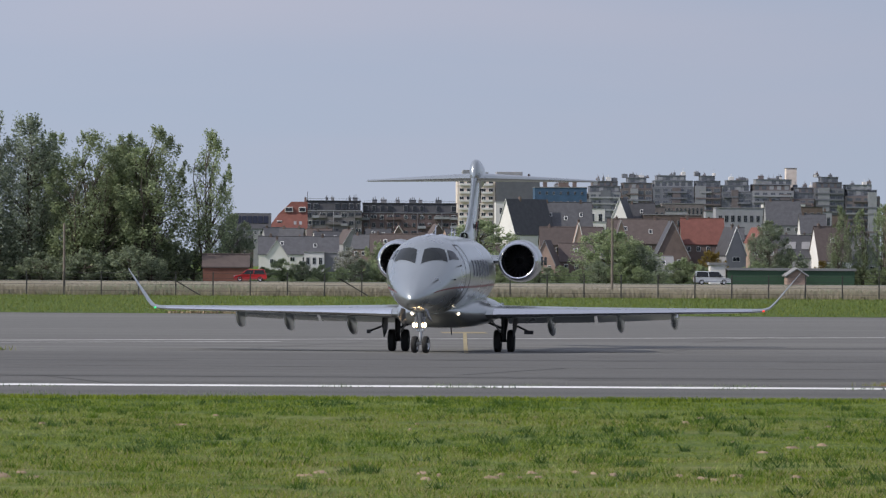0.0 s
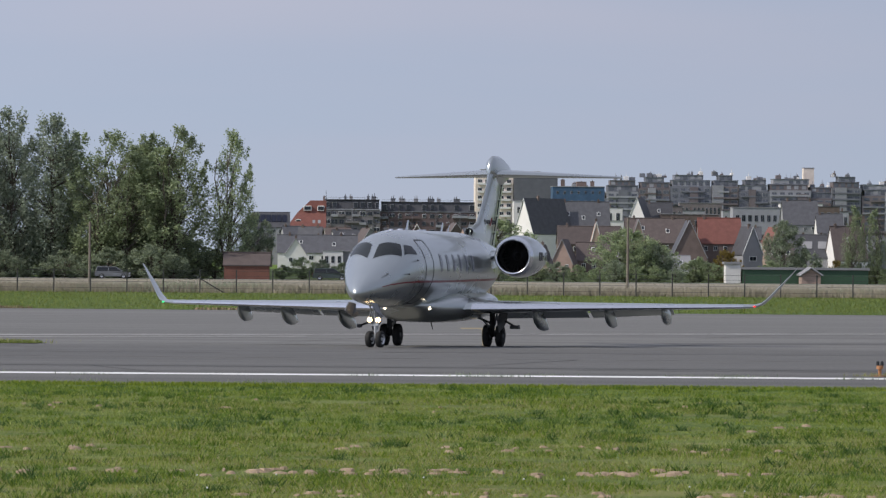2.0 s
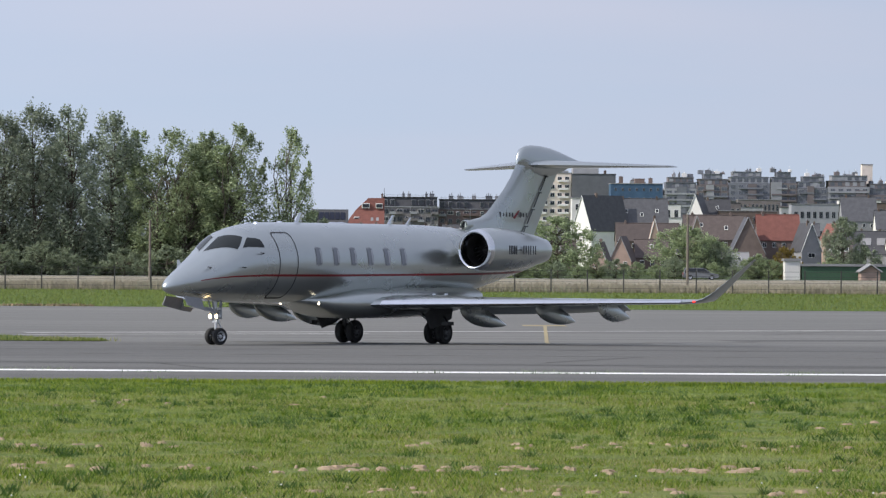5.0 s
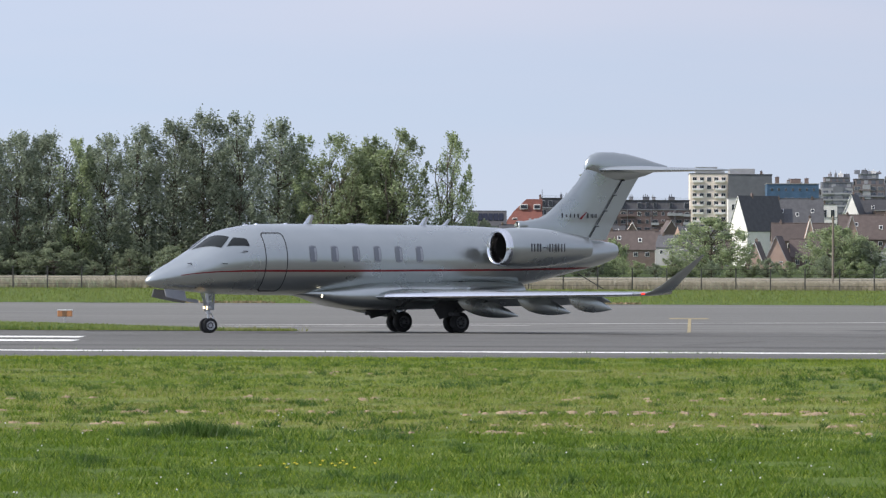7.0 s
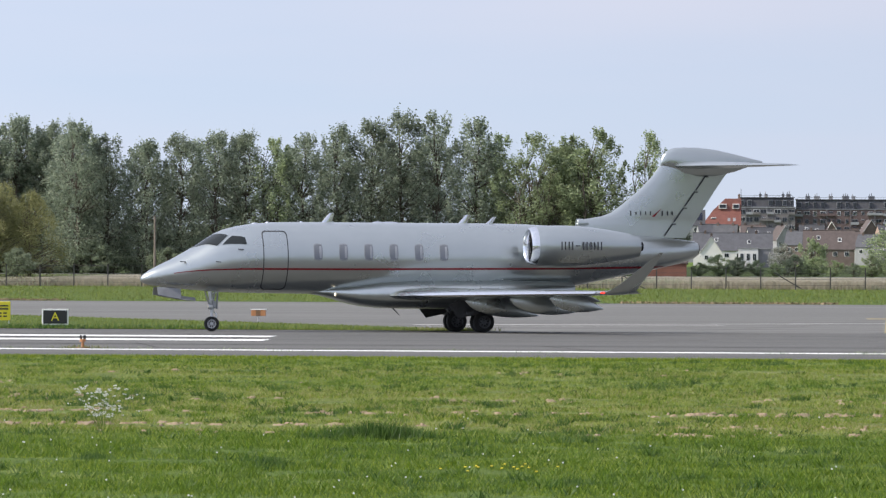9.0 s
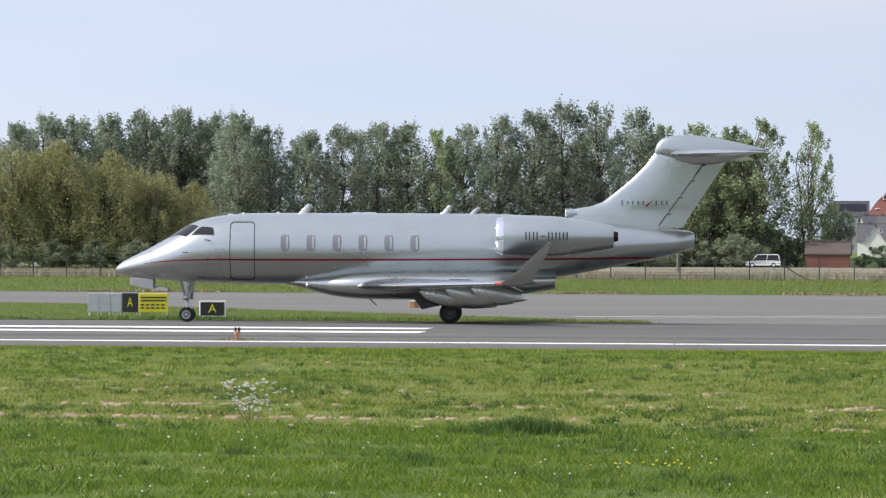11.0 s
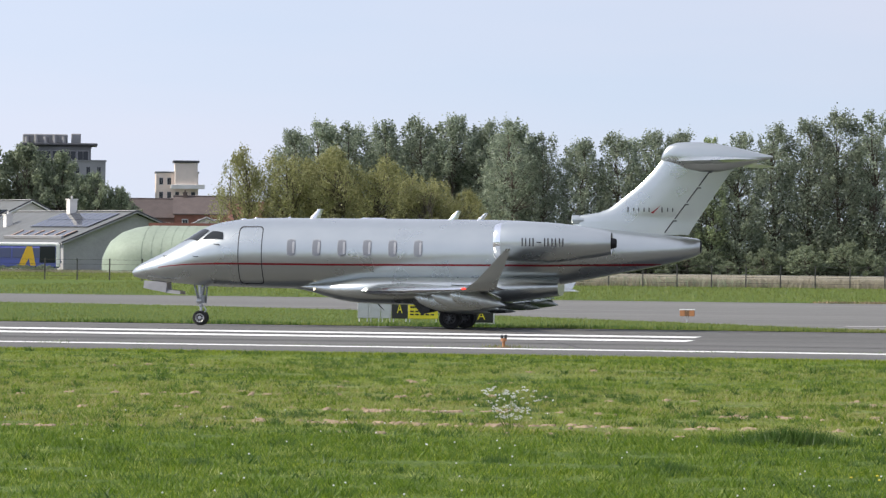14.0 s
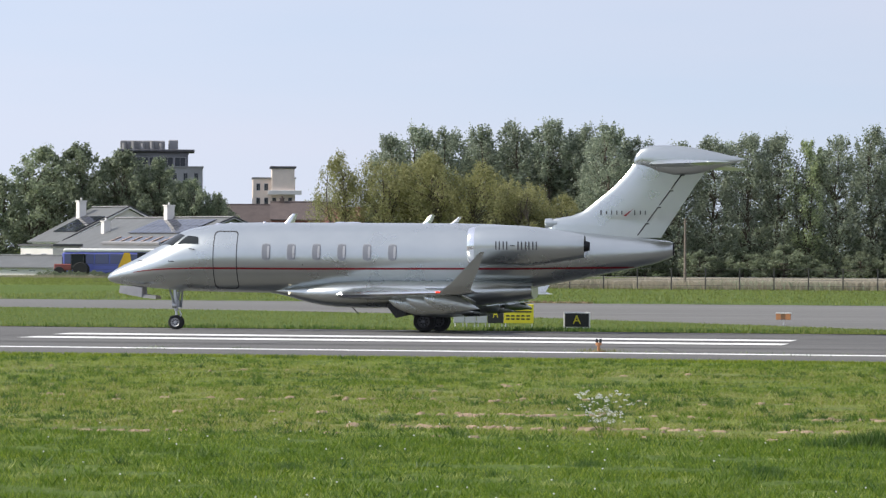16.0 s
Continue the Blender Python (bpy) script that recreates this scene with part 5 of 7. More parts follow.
# road behind the reeds
strip("road", -1200, 1200, 484.0, 493.0, 0.05, asphalt_mat("road_asphalt", 0.20, 0.1), "pale country road behind the reeds", "road")
strip("road_kerb", -1200, 1200, 482.6, 484.0, 0.10, CONCRETE, "pale concrete road edge", "kerb")


# ---- trees ----
def tree_meshes(seed, height, width, base, clumps, leaf, shape, gaps, trunk_r, lobe=1.15, per=130, tall=1.0, loose=0.15, stems=1):
    """Trunk with limbs, and a crown of many small leaf faces in clumps; tall: how far the boughs reach up."""
    rr = np.random.default_rng(seed)
    bt = bmesh.new()
    trunks = []
    for st in range(stems):
        lean = Vector((rr.normal(0, 1), rr.normal(0, 1), 0)) * (0.0 if stems == 1 else width * 0.11)
        prev, r0 = Vector((lean.x * 0.3, lean.y * 0.3, -0.3)), trunk_r / stems ** 0.5
        pts = [prev]
        for k in range(1, 7):
            z = height * (0.93 if stems == 1 else 0.80) * k / 6
            p = Vector((rr.normal(0, 0.015) * height * k / 6, rr.normal(0, 0.015) * height * k / 6, z)) + lean * (0.3 + 0.7 * k / 6)
            r1 = trunk_r / stems ** 0.5 * (1 - 0.92 * k / 6) + 0.02
            rod(bt, prev, p, r0, r1, 7)
            prev, r0 = p, r1
            pts.append(p)
        trunks.append(pts)
    cen, rad_of = [], []
    for c in range(clumps * 4):
        if len(cen) >= clumps:
            break
        u = rr.random()
        if shape == "poplar":
            rad = width / 2 * (0.62 + 0.38 * math.sin(math.pi * (0.15 + 0.62 * u))) * math.sqrt(max(0.05, 1 - max(0, (u - 0.55) / 0.47) ** 2))
        elif shape == "willow":
            rad = width / 2 * math.sqrt(max(0.05, 1 - (u * 1.0) ** 2.4))
        else:
            rad = width / 2 * math.sqrt(max(0.05, 1 - (2 * u - 0.95) ** 2))
        R = lobe * rr.uniform(0.55, 1.35) * (1 - 0.45 * u)
        a, d = rr.uniform(0, 2 * math.pi), max(0, rad - R * 0.4) * rr.random() ** 0.45
        z = base + R * 0.6 + (height - base - R * tall * 1.05) * u
        p = np.array([d * math.cos(a), d * math.sin(a), z])
        if noise.noise((p[0] * 0.35 + seed * 7.1, p[1] * 0.35, p[2] * 0.3)) < gaps:
            continue
        cen.append(p)
        rad_of.append(R)
        zz = max(0.6, z - rr.uniform(0.6, 0.22 * height))
        k = min(5, int(zz / (height * 0.93) * 6))
        pts = trunks[c % stems]
        if c % 2 == 0:
            rod(bt, pts[k].lerp(pts[k + 1], 0.5), p, 0.04 + 0.08 * (1 - u), 0.012, 4)
    cen, R = np.array(cen), np.repeat(np.array(rad_of), per)
    n = len(cen) * per
    dirs = rr.normal(0, 1, (n, 3))
    dirs /= np.linalg.norm(dirs, axis=1)[:, None]
    # leaves thin out towards the rim of each bough, with loose sprays between the boughs
    reach = rr.random(n) ** 0.5
    reach = np.where(rr.random(n) < loose, reach * rr.uniform(1.0, 1.6, n), reach)
    off = dirs * (R * reach)[:, None]
    off[:, 2] *= tall
    # boughs taper upwards and lean out from the trunk
    taper = 1 - 0.35 * np.clip(off[:, 2] / (R * tall), -0.6, 1)
    off[:, :2] *= taper[:, None]
    c_rep = np.repeat(cen, per, 0)
    off[:, :2] += c_rep[:, :2] / np.maximum(0.5, np.hypot(c_rep[:, 0], c_rep[:, 1]))[:, None] * (off[:, 2] * 0.22)[:, None] * (1 if shape != "willow" else -1)
    q = c_rep + off
    q[:, 2] = np.maximum(q[:, 2], 0.1)
    s = leaf * rr.uniform(0.5, 1.25, n)
    d1 = np.cross(dirs + rr.normal(0, 0.9, (n, 3)), rr.normal(0, 1, (n, 3)))
    d1 /= np.linalg.norm(d1, axis=1)[:, None]
    d2 = np.cross(dirs + rr.normal(0, 0.9, (n, 3)), d1)
    d2 /= np.linalg.norm(d2, axis=1)[:, None]
    v = np.empty((n, 4, 3))
    e1, e2 = d1 * s[:, None], d2 * s[:, None] * 0.62
    v[:, 0], v[:, 1], v[:, 2], v[:, 3] = q - e1, q - e2 * 1.1, q + e1, q + e2
    me = bpy.data.meshes.new("crown")
    me.vertices.add(4 * n)
    me.vertices.foreach_set("co", v.ravel())
    me.loops.add(4 * n)
    me.loops.foreach_set("vertex_index", np.arange(4 * n, dtype=np.int32))
    me.polygons.add(n)
    me.polygons.foreach_set("loop_start", np.arange(0, 4 * n, 4, dtype=np.int32))
    me.polygons.foreach_set("loop_total", np.full(n, 4, dtype=np.int32))
    me.update(calc_edges=True)
    tm = bpy.data.meshes.new("trunk")
    bt.to_mesh(tm)
    bt.free()
    tm.materials.append(BARK)
    return tm, me


TREE_KINDS = {}


def tree_kind(key, leaf_material, name, label, category, **kw):
    tm, cm = tree_meshes(**kw)
    cm.materials.append(leaf_material)
    TREE_KINDS[key] = (tm, cm, kw["height"], name, label, category)


for k in range(5):
    tree_kind(("poplar", k), POPLAR, "poplar_tree", "tall poplar with airy leaves, greyed green for haze", "tree", seed=100 + k, height=19.0, width=7.0, base=0.4, clumps=210, leaf=0.145, lobe=0.95, per=62, shape="poplar", gaps=-0.45, trunk_r=0.24, tall=1.9, loose=0.22)
for k in range(2):
    tree_kind(("fresh", k), LIGHTLEAF, "poplar_tree", "fresh green poplar with gaps of sky in the crown", "tree", seed=130 + k, height=18.0, width=6.8, base=0.4, clumps=150, leaf=0.145, lobe=0.85, per=62, shape="poplar", gaps=-0.22, trunk_r=0.26, tall=2.0, loose=0.2, stems=3)
for k in range(3):
    tree_kind(("willow", k), WILLOW, "willow_tree", "wide olive-brown willow with hanging twigs", "tree", seed=150 + k, height=13.0, width=10.5, base=0.3, clumps=240, leaf=0.105, lobe=0.9, per=75, shape="willow", gaps=-0.4, trunk_r=0.34, tall=2.2, loose=0.3, stems=4)
for k in range(3):
    tree_kind(("round", k), DARKLEAF, "broadleaf_tree", "rounded dark green broadleaf tree", "tree", seed=170 + k, height=14.0, width=9.4, base=0.6, clumps=190, leaf=0.16, lobe=1.05, per=80, shape="round", gaps=-0.45, trunk_r=0.28, tall=1.3, loose=0.2, stems=2)
for k in range(2):
    tree_kind(("garden", k), LIGHTLEAF, "garden_tree", "low rounded light green garden tree", "tree", seed=180 + k, height=8.0, width=9.0, base=0.1, clumps=150, leaf=0.12, lobe=0.95, per=90, shape="round", gaps=-0.7, trunk_r=0.18, tall=1.1, loose=0.15)
for key, m, lb in ((("bush", 0), LIGHTLEAF, "bushy green garden shrub"), (("bush", 1), DARKLEAF, "bushy dark green shrub"), (("amber", 0), AUTUMN, "amber coloured garden bush"), (("blossom", 0), BLOSSOM, "shrub in white blossom")):
    tree_kind(key, m, "shrub", lb, "shrub", seed=190 + len(TREE_KINDS), height=5.0, width=5.6, base=0.1, clumps=60, leaf=0.13, lobe=0.75, per=75, shape="round", gaps=-0.5, trunk_r=0.10, tall=1.2)


def plant(key, x, y, h, wide=1.0, turn=None, group="trees behind the road"):
    """One tree of a kind; h is its height in metres."""
    tm, cm, h0, name, label, cat = TREE_KINDS[key]
    s = h / h0
    g = thing(name, pose(x, y, ground_z(y) - 0.05, 0, 0, (x * 57.3 + y * 13.7) % 360 if turn is None else turn), label, cat, group)
    for nm, me in (("trunk", tm), ("crown", cm)):
        o = new(nm, me)
        o.parent = g
        o.scale = (s * wide, s * wide, s)
    return g


ROW = ((-84.2, 497.9, 19.6), (-80.5, 500, 17.8), (-75.3, 499.3, 17.1), (-70.9, 500.0, 17.9), (-66.4, 500.6, 18.3), (-62.7, 501.1, 18.3), (-59.0, 501.5, 17.3), (-55.2, 502.0, 18.0), (-50.8, 502.4, 19.2), (-46.3, 502.9, 20.0),
       (-42.5, 503.2, 21.1), (-38.0, 503.6, 20.8), (-32.9, 503.9, 20.1), (-30.1, 506.1, 18.0), (-115.4, 507.0, 18.5), (-111.7, 507.9, 19.7), (-108.0, 508.7, 19.3), (-103.5, 509.6, 19.6), (-99.0, 510.5, 20.2), (-94.5, 511.3, 20.6), (-90.0, 512.2, 19.9), (-86.5, 505.9, 18.8))
for i, (x, y, h) in enumerate(ROW):
    plant(("poplar", i % 5) if i not in (6, 13) else ("fresh", 0), x, y, h * 1.03, 1.12, group="row of poplars")
for x, y, h, k in ((-25.0, 503.4, 18.8, 1), (-20.6, 506.6, 18.4, 0), (-17.0, 503.7, 19.4, 1), (-22.4, 508, 17.0, 0)):
    plant(("fresh", k), x, y, h, 1.2, group="row of poplars")
plant(("fresh", 1), -10.6, 504.9, 19.0, 1.0, group="row of poplars")
for i in range(6):   # dense shrubs at the end of the row
    plant(("bush", 1), -27 + 2.9 * i, 503 + (i % 3) * 1.5, 4.6 - 0.25 * i + (i * 5 % 3) * 0.5, 1.3, group="undergrowth below the poplars")
for i in range(24):   # undergrowth and second row behind
    plant(("bush", i % 2), -118 + 4.4 * i, 512 + (i % 3), 5.2 + (i * 7 % 5) * 0.5, 1.35, group="undergrowth below the poplars")
for i in range(13):
    plant(("poplar", (i * 3) % 5), -112 + 6.6 * i, 520, 17.3 + (i * 5 % 4) * 0.5, 1.3, group="row of poplars")
for i in range(9):   # fills the row behind the willows
    plant(("poplar", (i * 2 + 1) % 5), -116.5 + 3.9 * i, 515.5 + (i % 2), 18.6 + (i * 7 % 4) * 0.45, 1.15, group="row of poplars")
plant(("round", 0), -7.8, 512, 8.6, 1.05)
for x, y, h, wd in ((-27.5, 502, 15.5, 1.5), (-23.0, 501.5, 16.0, 1.5), (-18.8, 502, 16.6, 1.5), (-21.0, 510, 17.5, 1.4)):
    plant(("fresh", int(-x) % 2), x, y, h, wd, group="row of poplars")
for i in range(35):   # thicket that hides the foot of the trees
    plant(("bush", 1), -118 + 2.95 * i + (i * 13 % 7) * 0.25, 496.5 + (i * 7 % 3), 1.8 + (i * 11 % 7) * 0.42, 1.6, group="undergrowth below the poplars")
plant(("bush", 1), -27.8, 508, 6, 1.2)
for i, (x, y, h, wd) in enumerate(((-100.5, 418.0, 14.2, 0.85), (-96.2, 419.4, 14.8, 1.0), (-91.0, 420.6, 14.2, 1.1), (-86.2, 422, 13.2, 1.15), (-81.0, 423.0, 11.4, 1.15), (-76.8, 424.0, 9.6, 1.05), (-93.5, 425, 13.6, 1.15), (-83.5, 427, 12.4, 1.2))):
    plant(("willow", i % 3), x, y, h, wd, group="willows beside the green hangar")
for i in range(6):
    plant(("bush", 1), -100 + 4.6 * i, 416, 3.2, 1.3, group="undergrowth below the willows")
for x, y, h, wd, k in ((-159.8, 494, 17.0, 1.1, 0), (-155.0, 495.5, 17.2, 1.05, 1), (-149.6, 497.6, 16.4, 1.1, 2), (-145.6, 499.8, 15.4, 1.0, 1), (-141.0, 500, 12.8, 0.9, 0), (-137.6, 501, 10.8, 0.8, 2), (-165, 492, 13.0, 1.1, 2), (-170, 492, 11.6, 1.2, 0), (-152.0, 505, 15.6, 1.2, 0), (-162, 505, 14.0, 1.2, 1), (-146, 506, 13.0, 1.2, 2), (-139, 507, 10.0, 1.1, 1)):
    plant(("round", k), x, y, h, wd, group="trees behind the farmhouse")

# ---- parked and passing cars ----
TYRE, CARGLASS = RUBBER, glass_mat("car_glass", (0.02, 0.023, 0.027), 0.06)


def car(name, label, color, L, H, W=1.75, van=False):
    """A small road car pointing along +x: body, cabin glass, wheels, lamps."""
    paint = plain(name + "_paint", color, 0.3, 0.2, 0.05, coat=0.6)
    g = thing(name, Matrix(), label, "car")
    # side outline, then skinned across with tumblehome
    nose, tail = L / 2, -L / 2
    wl = 0.88
    low = [(tail + 0.02, 0.30), (tail, 0.55), (tail + 0.04, wl), (-L * 0.30, wl + 0.05), (L * 0.16, wl + 0.03), (nose - 0.25, wl - 0.12), (nose - 0.03, 0.62), (nose, 0.42), (nose - 0.06, 0.26)]
    bm = bmesh.new()
    rows = []
    for y, k in ((-W / 2 + 0.02, 0.97), (-W / 2, 1.0), (-W / 2 + 0.12, 1.0), (W / 2 - 0.12, 1.0), (W / 2, 1.0), (W / 2 - 0.02, 0.97)):
        edge = abs(y) > W / 2 - 0.05
        rows.append([(x * k, y, z - (0.05 if edge and z > wl - 0.15 else 0)) for x, z in low])
    rings(bm, rows)
    bmesh.ops.recalc_face_normals(bm, faces=bm.faces[:])
    part("body", bm, paint, g, angle=45)
    r_front, w_front = (L * 0.18, L * 0.30) if van else (L * 0.10, L * 0.27)
    bm = bmesh.new()
    rows = []
    for y, k in ((-W / 2 + 0.06, 0), (-W / 2 + 0.17, 1), (W / 2 - 0.17, 1), (W / 2 - 0.06, 0)):
        rows.append([(tail + 0.12, y, wl), (tail + 0.30, y, H - 0.12) if k else (tail + 0.16, y, wl + 0.03), (tail + 0.5, y, H - 0.02) if k else (tail + 0.3, y, wl + 0.03), (r_front - 0.15, y, H - 0.02) if k else (r_front, y, wl + 0.03), (r_front, y, H - 0.08) if k else (w_front - 0.1, y, wl + 0.03), (w_front, y, wl)])
    rings(bm, rows)
    bmesh.ops.recalc_face_normals(bm, faces=bm.faces[:])
    part("cabin", bm, CARGLASS, g, "dark car windows", smooth=False)
    bm = bmesh.new()
    box(bm, (tail + 0.28, -W / 2 + 0.14, H - 0.10), (r_front - 0.02, W / 2 - 0.14, H), bevel=0.05)
    part("roof", bm, paint, g)
    for s in (-1, 1):
        for xa, xb in ((tail + 0.16, tail + 0.30), (-L * 0.10, -L * 0.12), (w_front - 0.02, r_front - 0.02)):
            bm = bmesh.new()
            rod(bm, (xa, s * (W / 2 - 0.075), wl), (xb, s * (W / 2 - 0.165), H - 0.06), 0.045, seg=6)
            part("pillar", bm, paint, g)
        for x in (L * 0.31, -L * 0.30):
            bm = bmesh.new()
            lathe(bm, [(-0.1, 0.18), (-0.1, 0.29), (-0.05, 0.315), (0.05, 0.315), (0.1, 0.29), (0.1, 0.18)], (x, s * (W / 2 - 0.10), 0.315), "Y", 20)
            wv = part("wheel", bm, TYRE, g, "black car tyre")
            bm = bmesh.new()
            lathe(bm, [(-0.09, 0.185), (-0.06, 0.1), (-0.07, 0.005)], (x, s * (W / 2 - 0.10), 0.315), "Y", 16, caps=(False, True))
            lathe(bm, [(0.09, 0.185), (0.06, 0.1), (0.07, 0.005)], (x, s * (W / 2 - 0.10), 0.315), "Y", 16, caps=(False, True))
            part("hubcap", bm, STEEL, wv, "grey hubcap")
        bm = bmesh.new()
        box(bm, (nose - 0.22, s * W * 0.33 - 0.16, 0.60), (nose - 0.02, s * W * 0.33 + 0.16, 0.72), bevel=0.03)
        part("headlight", bm, CHROME, g)
        bm = bmesh.new()
        box(bm, (tail - 0.01, s * W * 0.38 - 0.12, 0.66), (tail + 0.1, s * W * 0.38 + 0.12, 0.86), bevel=0.02)
        part("tail_light", bm, RED, g)
    return g


MOVING = []
for name, label, color, L, H, x0, speed, van in (
        ("hatchback_car", "bright red hatchback driving along the road", (0.50, 0.016, 0.02), 4.0, 1.47, -5.3, -21.5, False),
        ("estate_car", "dark green estate car driving along the road", (0.035, 0.055, 0.05), 4.4, 1.45, -42.0, 22.0, False),
        ("saloon_car", "grey saloon car driving along the road", (0.16, 0.17, 0.18), 4.3, 1.45, -67.2, 21.4, False),
        ("people_carrier", "pale silver people carrier driving along the road", (0.50, 0.53, 0.56), 4.4, 1.62, 50.3, 25.0, True),
        ("white_van_car", "white people carrier driving along the road", (0.75, 0.75, 0.74), 4.4, 1.66, 202.6, -19.9, True)):
    c = car(name, label, color, L, H, van=van)
    yy, turn = (487.0, 0) if speed > 0 else (490.5, 180)
    MOVING.append((c, [(0.0, pose(x0, yy, ground_z(yy) + 0.05, 0, 0, turn)), (16.0, pose(x0 + 16 * speed, yy, ground_z(yy) + 0.05, 0, 0, turn))]))

# ---- town ----
BRICK = plain("brown_brick", (0.185, 0.140, 0.122), 0.85, 0.0, 0.2, 0.6, 8.0, spread=0.35)
MAROON = plain("dark_brown_brick", (0.135, 0.098, 0.096), 0.85, 0.0, 0.2, 0.6, 8.0)
REDBRICK = plain("red_brick", (0.24, 0.105, 0.075), 0.85, 0.0, 0.2, 0.6, 8.0, spread=0.2)
GREYWALL = plain("grey_render", (0.34, 0.34, 0.35), 0.8, 0.0, 0.12, 0.4, 5.0, spread=0.3)
DARKWALL = plain("dark_cladding", (0.165, 0.172, 0.19), 0.7, 0.0, 0.15, 0.4, 5.0, spread=0.3)
WHITEWALL = plain("white_render", (0.74, 0.72, 0.69), 0.8, 0.0, 0.06, 0.4, 5.0, spread=0.12)
CREAM = plain("cream_render", (0.76, 0.66, 0.58), 0.8, 0.0, 0.08, 0.4, 5.0, spread=0.1)
PINKBRICK = plain("pale_pink_brick", (0.36, 0.26, 0.215), 0.85, 0.0, 0.12, 0.6, 6.0)
SLATE = plain("dark_slate", (0.085, 0.086, 0.095), 0.6, 0.0, 0.25, 0.8, 8.0, spread=0.4)
BROWNTILE = plain("brown_roof_tile", (0.105, 0.082, 0.076), 0.75, 0.0, 0.2, 0.8, 8.0, spread=0.3)
REDTILE = plain("red_roof_tile", (0.20, 0.075, 0.058), 0.75, 0.0, 0.2, 0.8, 8.0, spread=0.15)
# seafront wall tones kept blue-grey and close together to paint distance haze
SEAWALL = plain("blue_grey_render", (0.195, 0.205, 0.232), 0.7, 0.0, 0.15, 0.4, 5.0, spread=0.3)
ROWGREY = plain("grey_brown_render", (0.175, 0.165, 0.165), 0.8, 0.0, 0.18, 0.3, 5.0)
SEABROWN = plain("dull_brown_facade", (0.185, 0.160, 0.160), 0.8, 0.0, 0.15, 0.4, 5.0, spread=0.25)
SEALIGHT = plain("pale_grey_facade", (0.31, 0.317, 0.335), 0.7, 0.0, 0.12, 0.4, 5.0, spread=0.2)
GREYROOF = plain("grey_flat_roof", (0.24, 0.24, 0.245), 0.7, 0.0, 0.12, 0.5, 5.0)
ROOFGREY = plain("grey_roof_sheet", (0.115, 0.122, 0.122), 0.6, 0.0, 0.15, 0.6, 6.0)
# pane colour lifted and blued: air haze over the far blocks
FARPANE = glass_mat("far_glass_painted_haze", (0.115, 0.125, 0.145), 0.2)
PANE = glass_mat("house_glass", (0.03, 0.035, 0.042), 0.06)
SOLAR = glass_mat("solar_glass", (0.015, 0.018, 0.032), 0.1)
BLUE_NET = plain("blue_cladding", (0.045, 0.095, 0.17), 0.6, 0.0, 0.2, 0.5, 4.0)
GREEN_SHEET = plain("pale_green_sheet", (0.235, 0.285, 0.225), 0.7, 0.0, 0.14, 0.25, 3.0)
GREENSHED = plain("green_shed", (0.04, 0.09, 0.05), 0.6, 0.0, 0.1)


def far_spot(x, y, k):
    """Carries a plan point k times as far from the viewing spot."""
    return x * k, y * k


def face_windows(parent, w, y, z0, z1, cols, rows, fill=(0.55, 0.6), frame=WHITE_PAINT, glass=None):
    """A grid of real windows set in the front wall at y."""
    cw, rh = w / cols, (z1 - z0) / rows
    ww, wh = cw * fill[0], rh * fill[1]
    bm = bmesh.new()
    box(bm, (-ww / 2, -0.06, -wh / 2), (ww / 2, 0.05, wh / 2))
    fm = bpy.data.meshes.new("window")
    bm.to_mesh(fm)
    bm.free()
    fm.materials.append(frame)
    bm = bmesh.new()
    t = min(0.12, ww * 0.1)
    box(bm, (-ww / 2 + t, -0.10, -wh / 2 + t), (-t * 0.3, -0.05, wh / 2 - t))
    box(bm, (t * 0.3, -0.10, -wh / 2 + t), (ww / 2 - t, -0.05, wh / 2 - t))
    pm = bpy.data.meshes.new("pane")
    bm.to_mesh(pm)
    bm.free()
    pm.materials.append(glass or PANE)
    for i in range(cols):
        for j in range(rows):
            o = new("window", fm)
            o.parent = parent
            o.matrix_basis = pose(-w / 2 + cw * (i + 0.5), y, z0 + rh * (j + 0.5))
            q = new("pane", pm)
            q.parent = o


def chimney(parent, x, y, z, w=0.8, h=1.6, material=BRICK):
    bm = bmesh.new()
    box(bm, (x - w / 2, y - w / 2, z - 0.6), (x + w / 2, y + w / 2, z + h), bevel=0.03)
    box(bm, (x - w / 2 - 0.08, y - w / 2 - 0.08, z + h - 0.15), (x + w / 2 + 0.08, y + w / 2 + 0.08, z + h))
    rod(bm, (x, y, z + h), (x, y, z + h + 0.35), 0.14, 0.12, 8)
    part("chimney", bm, material, parent, smooth=False)


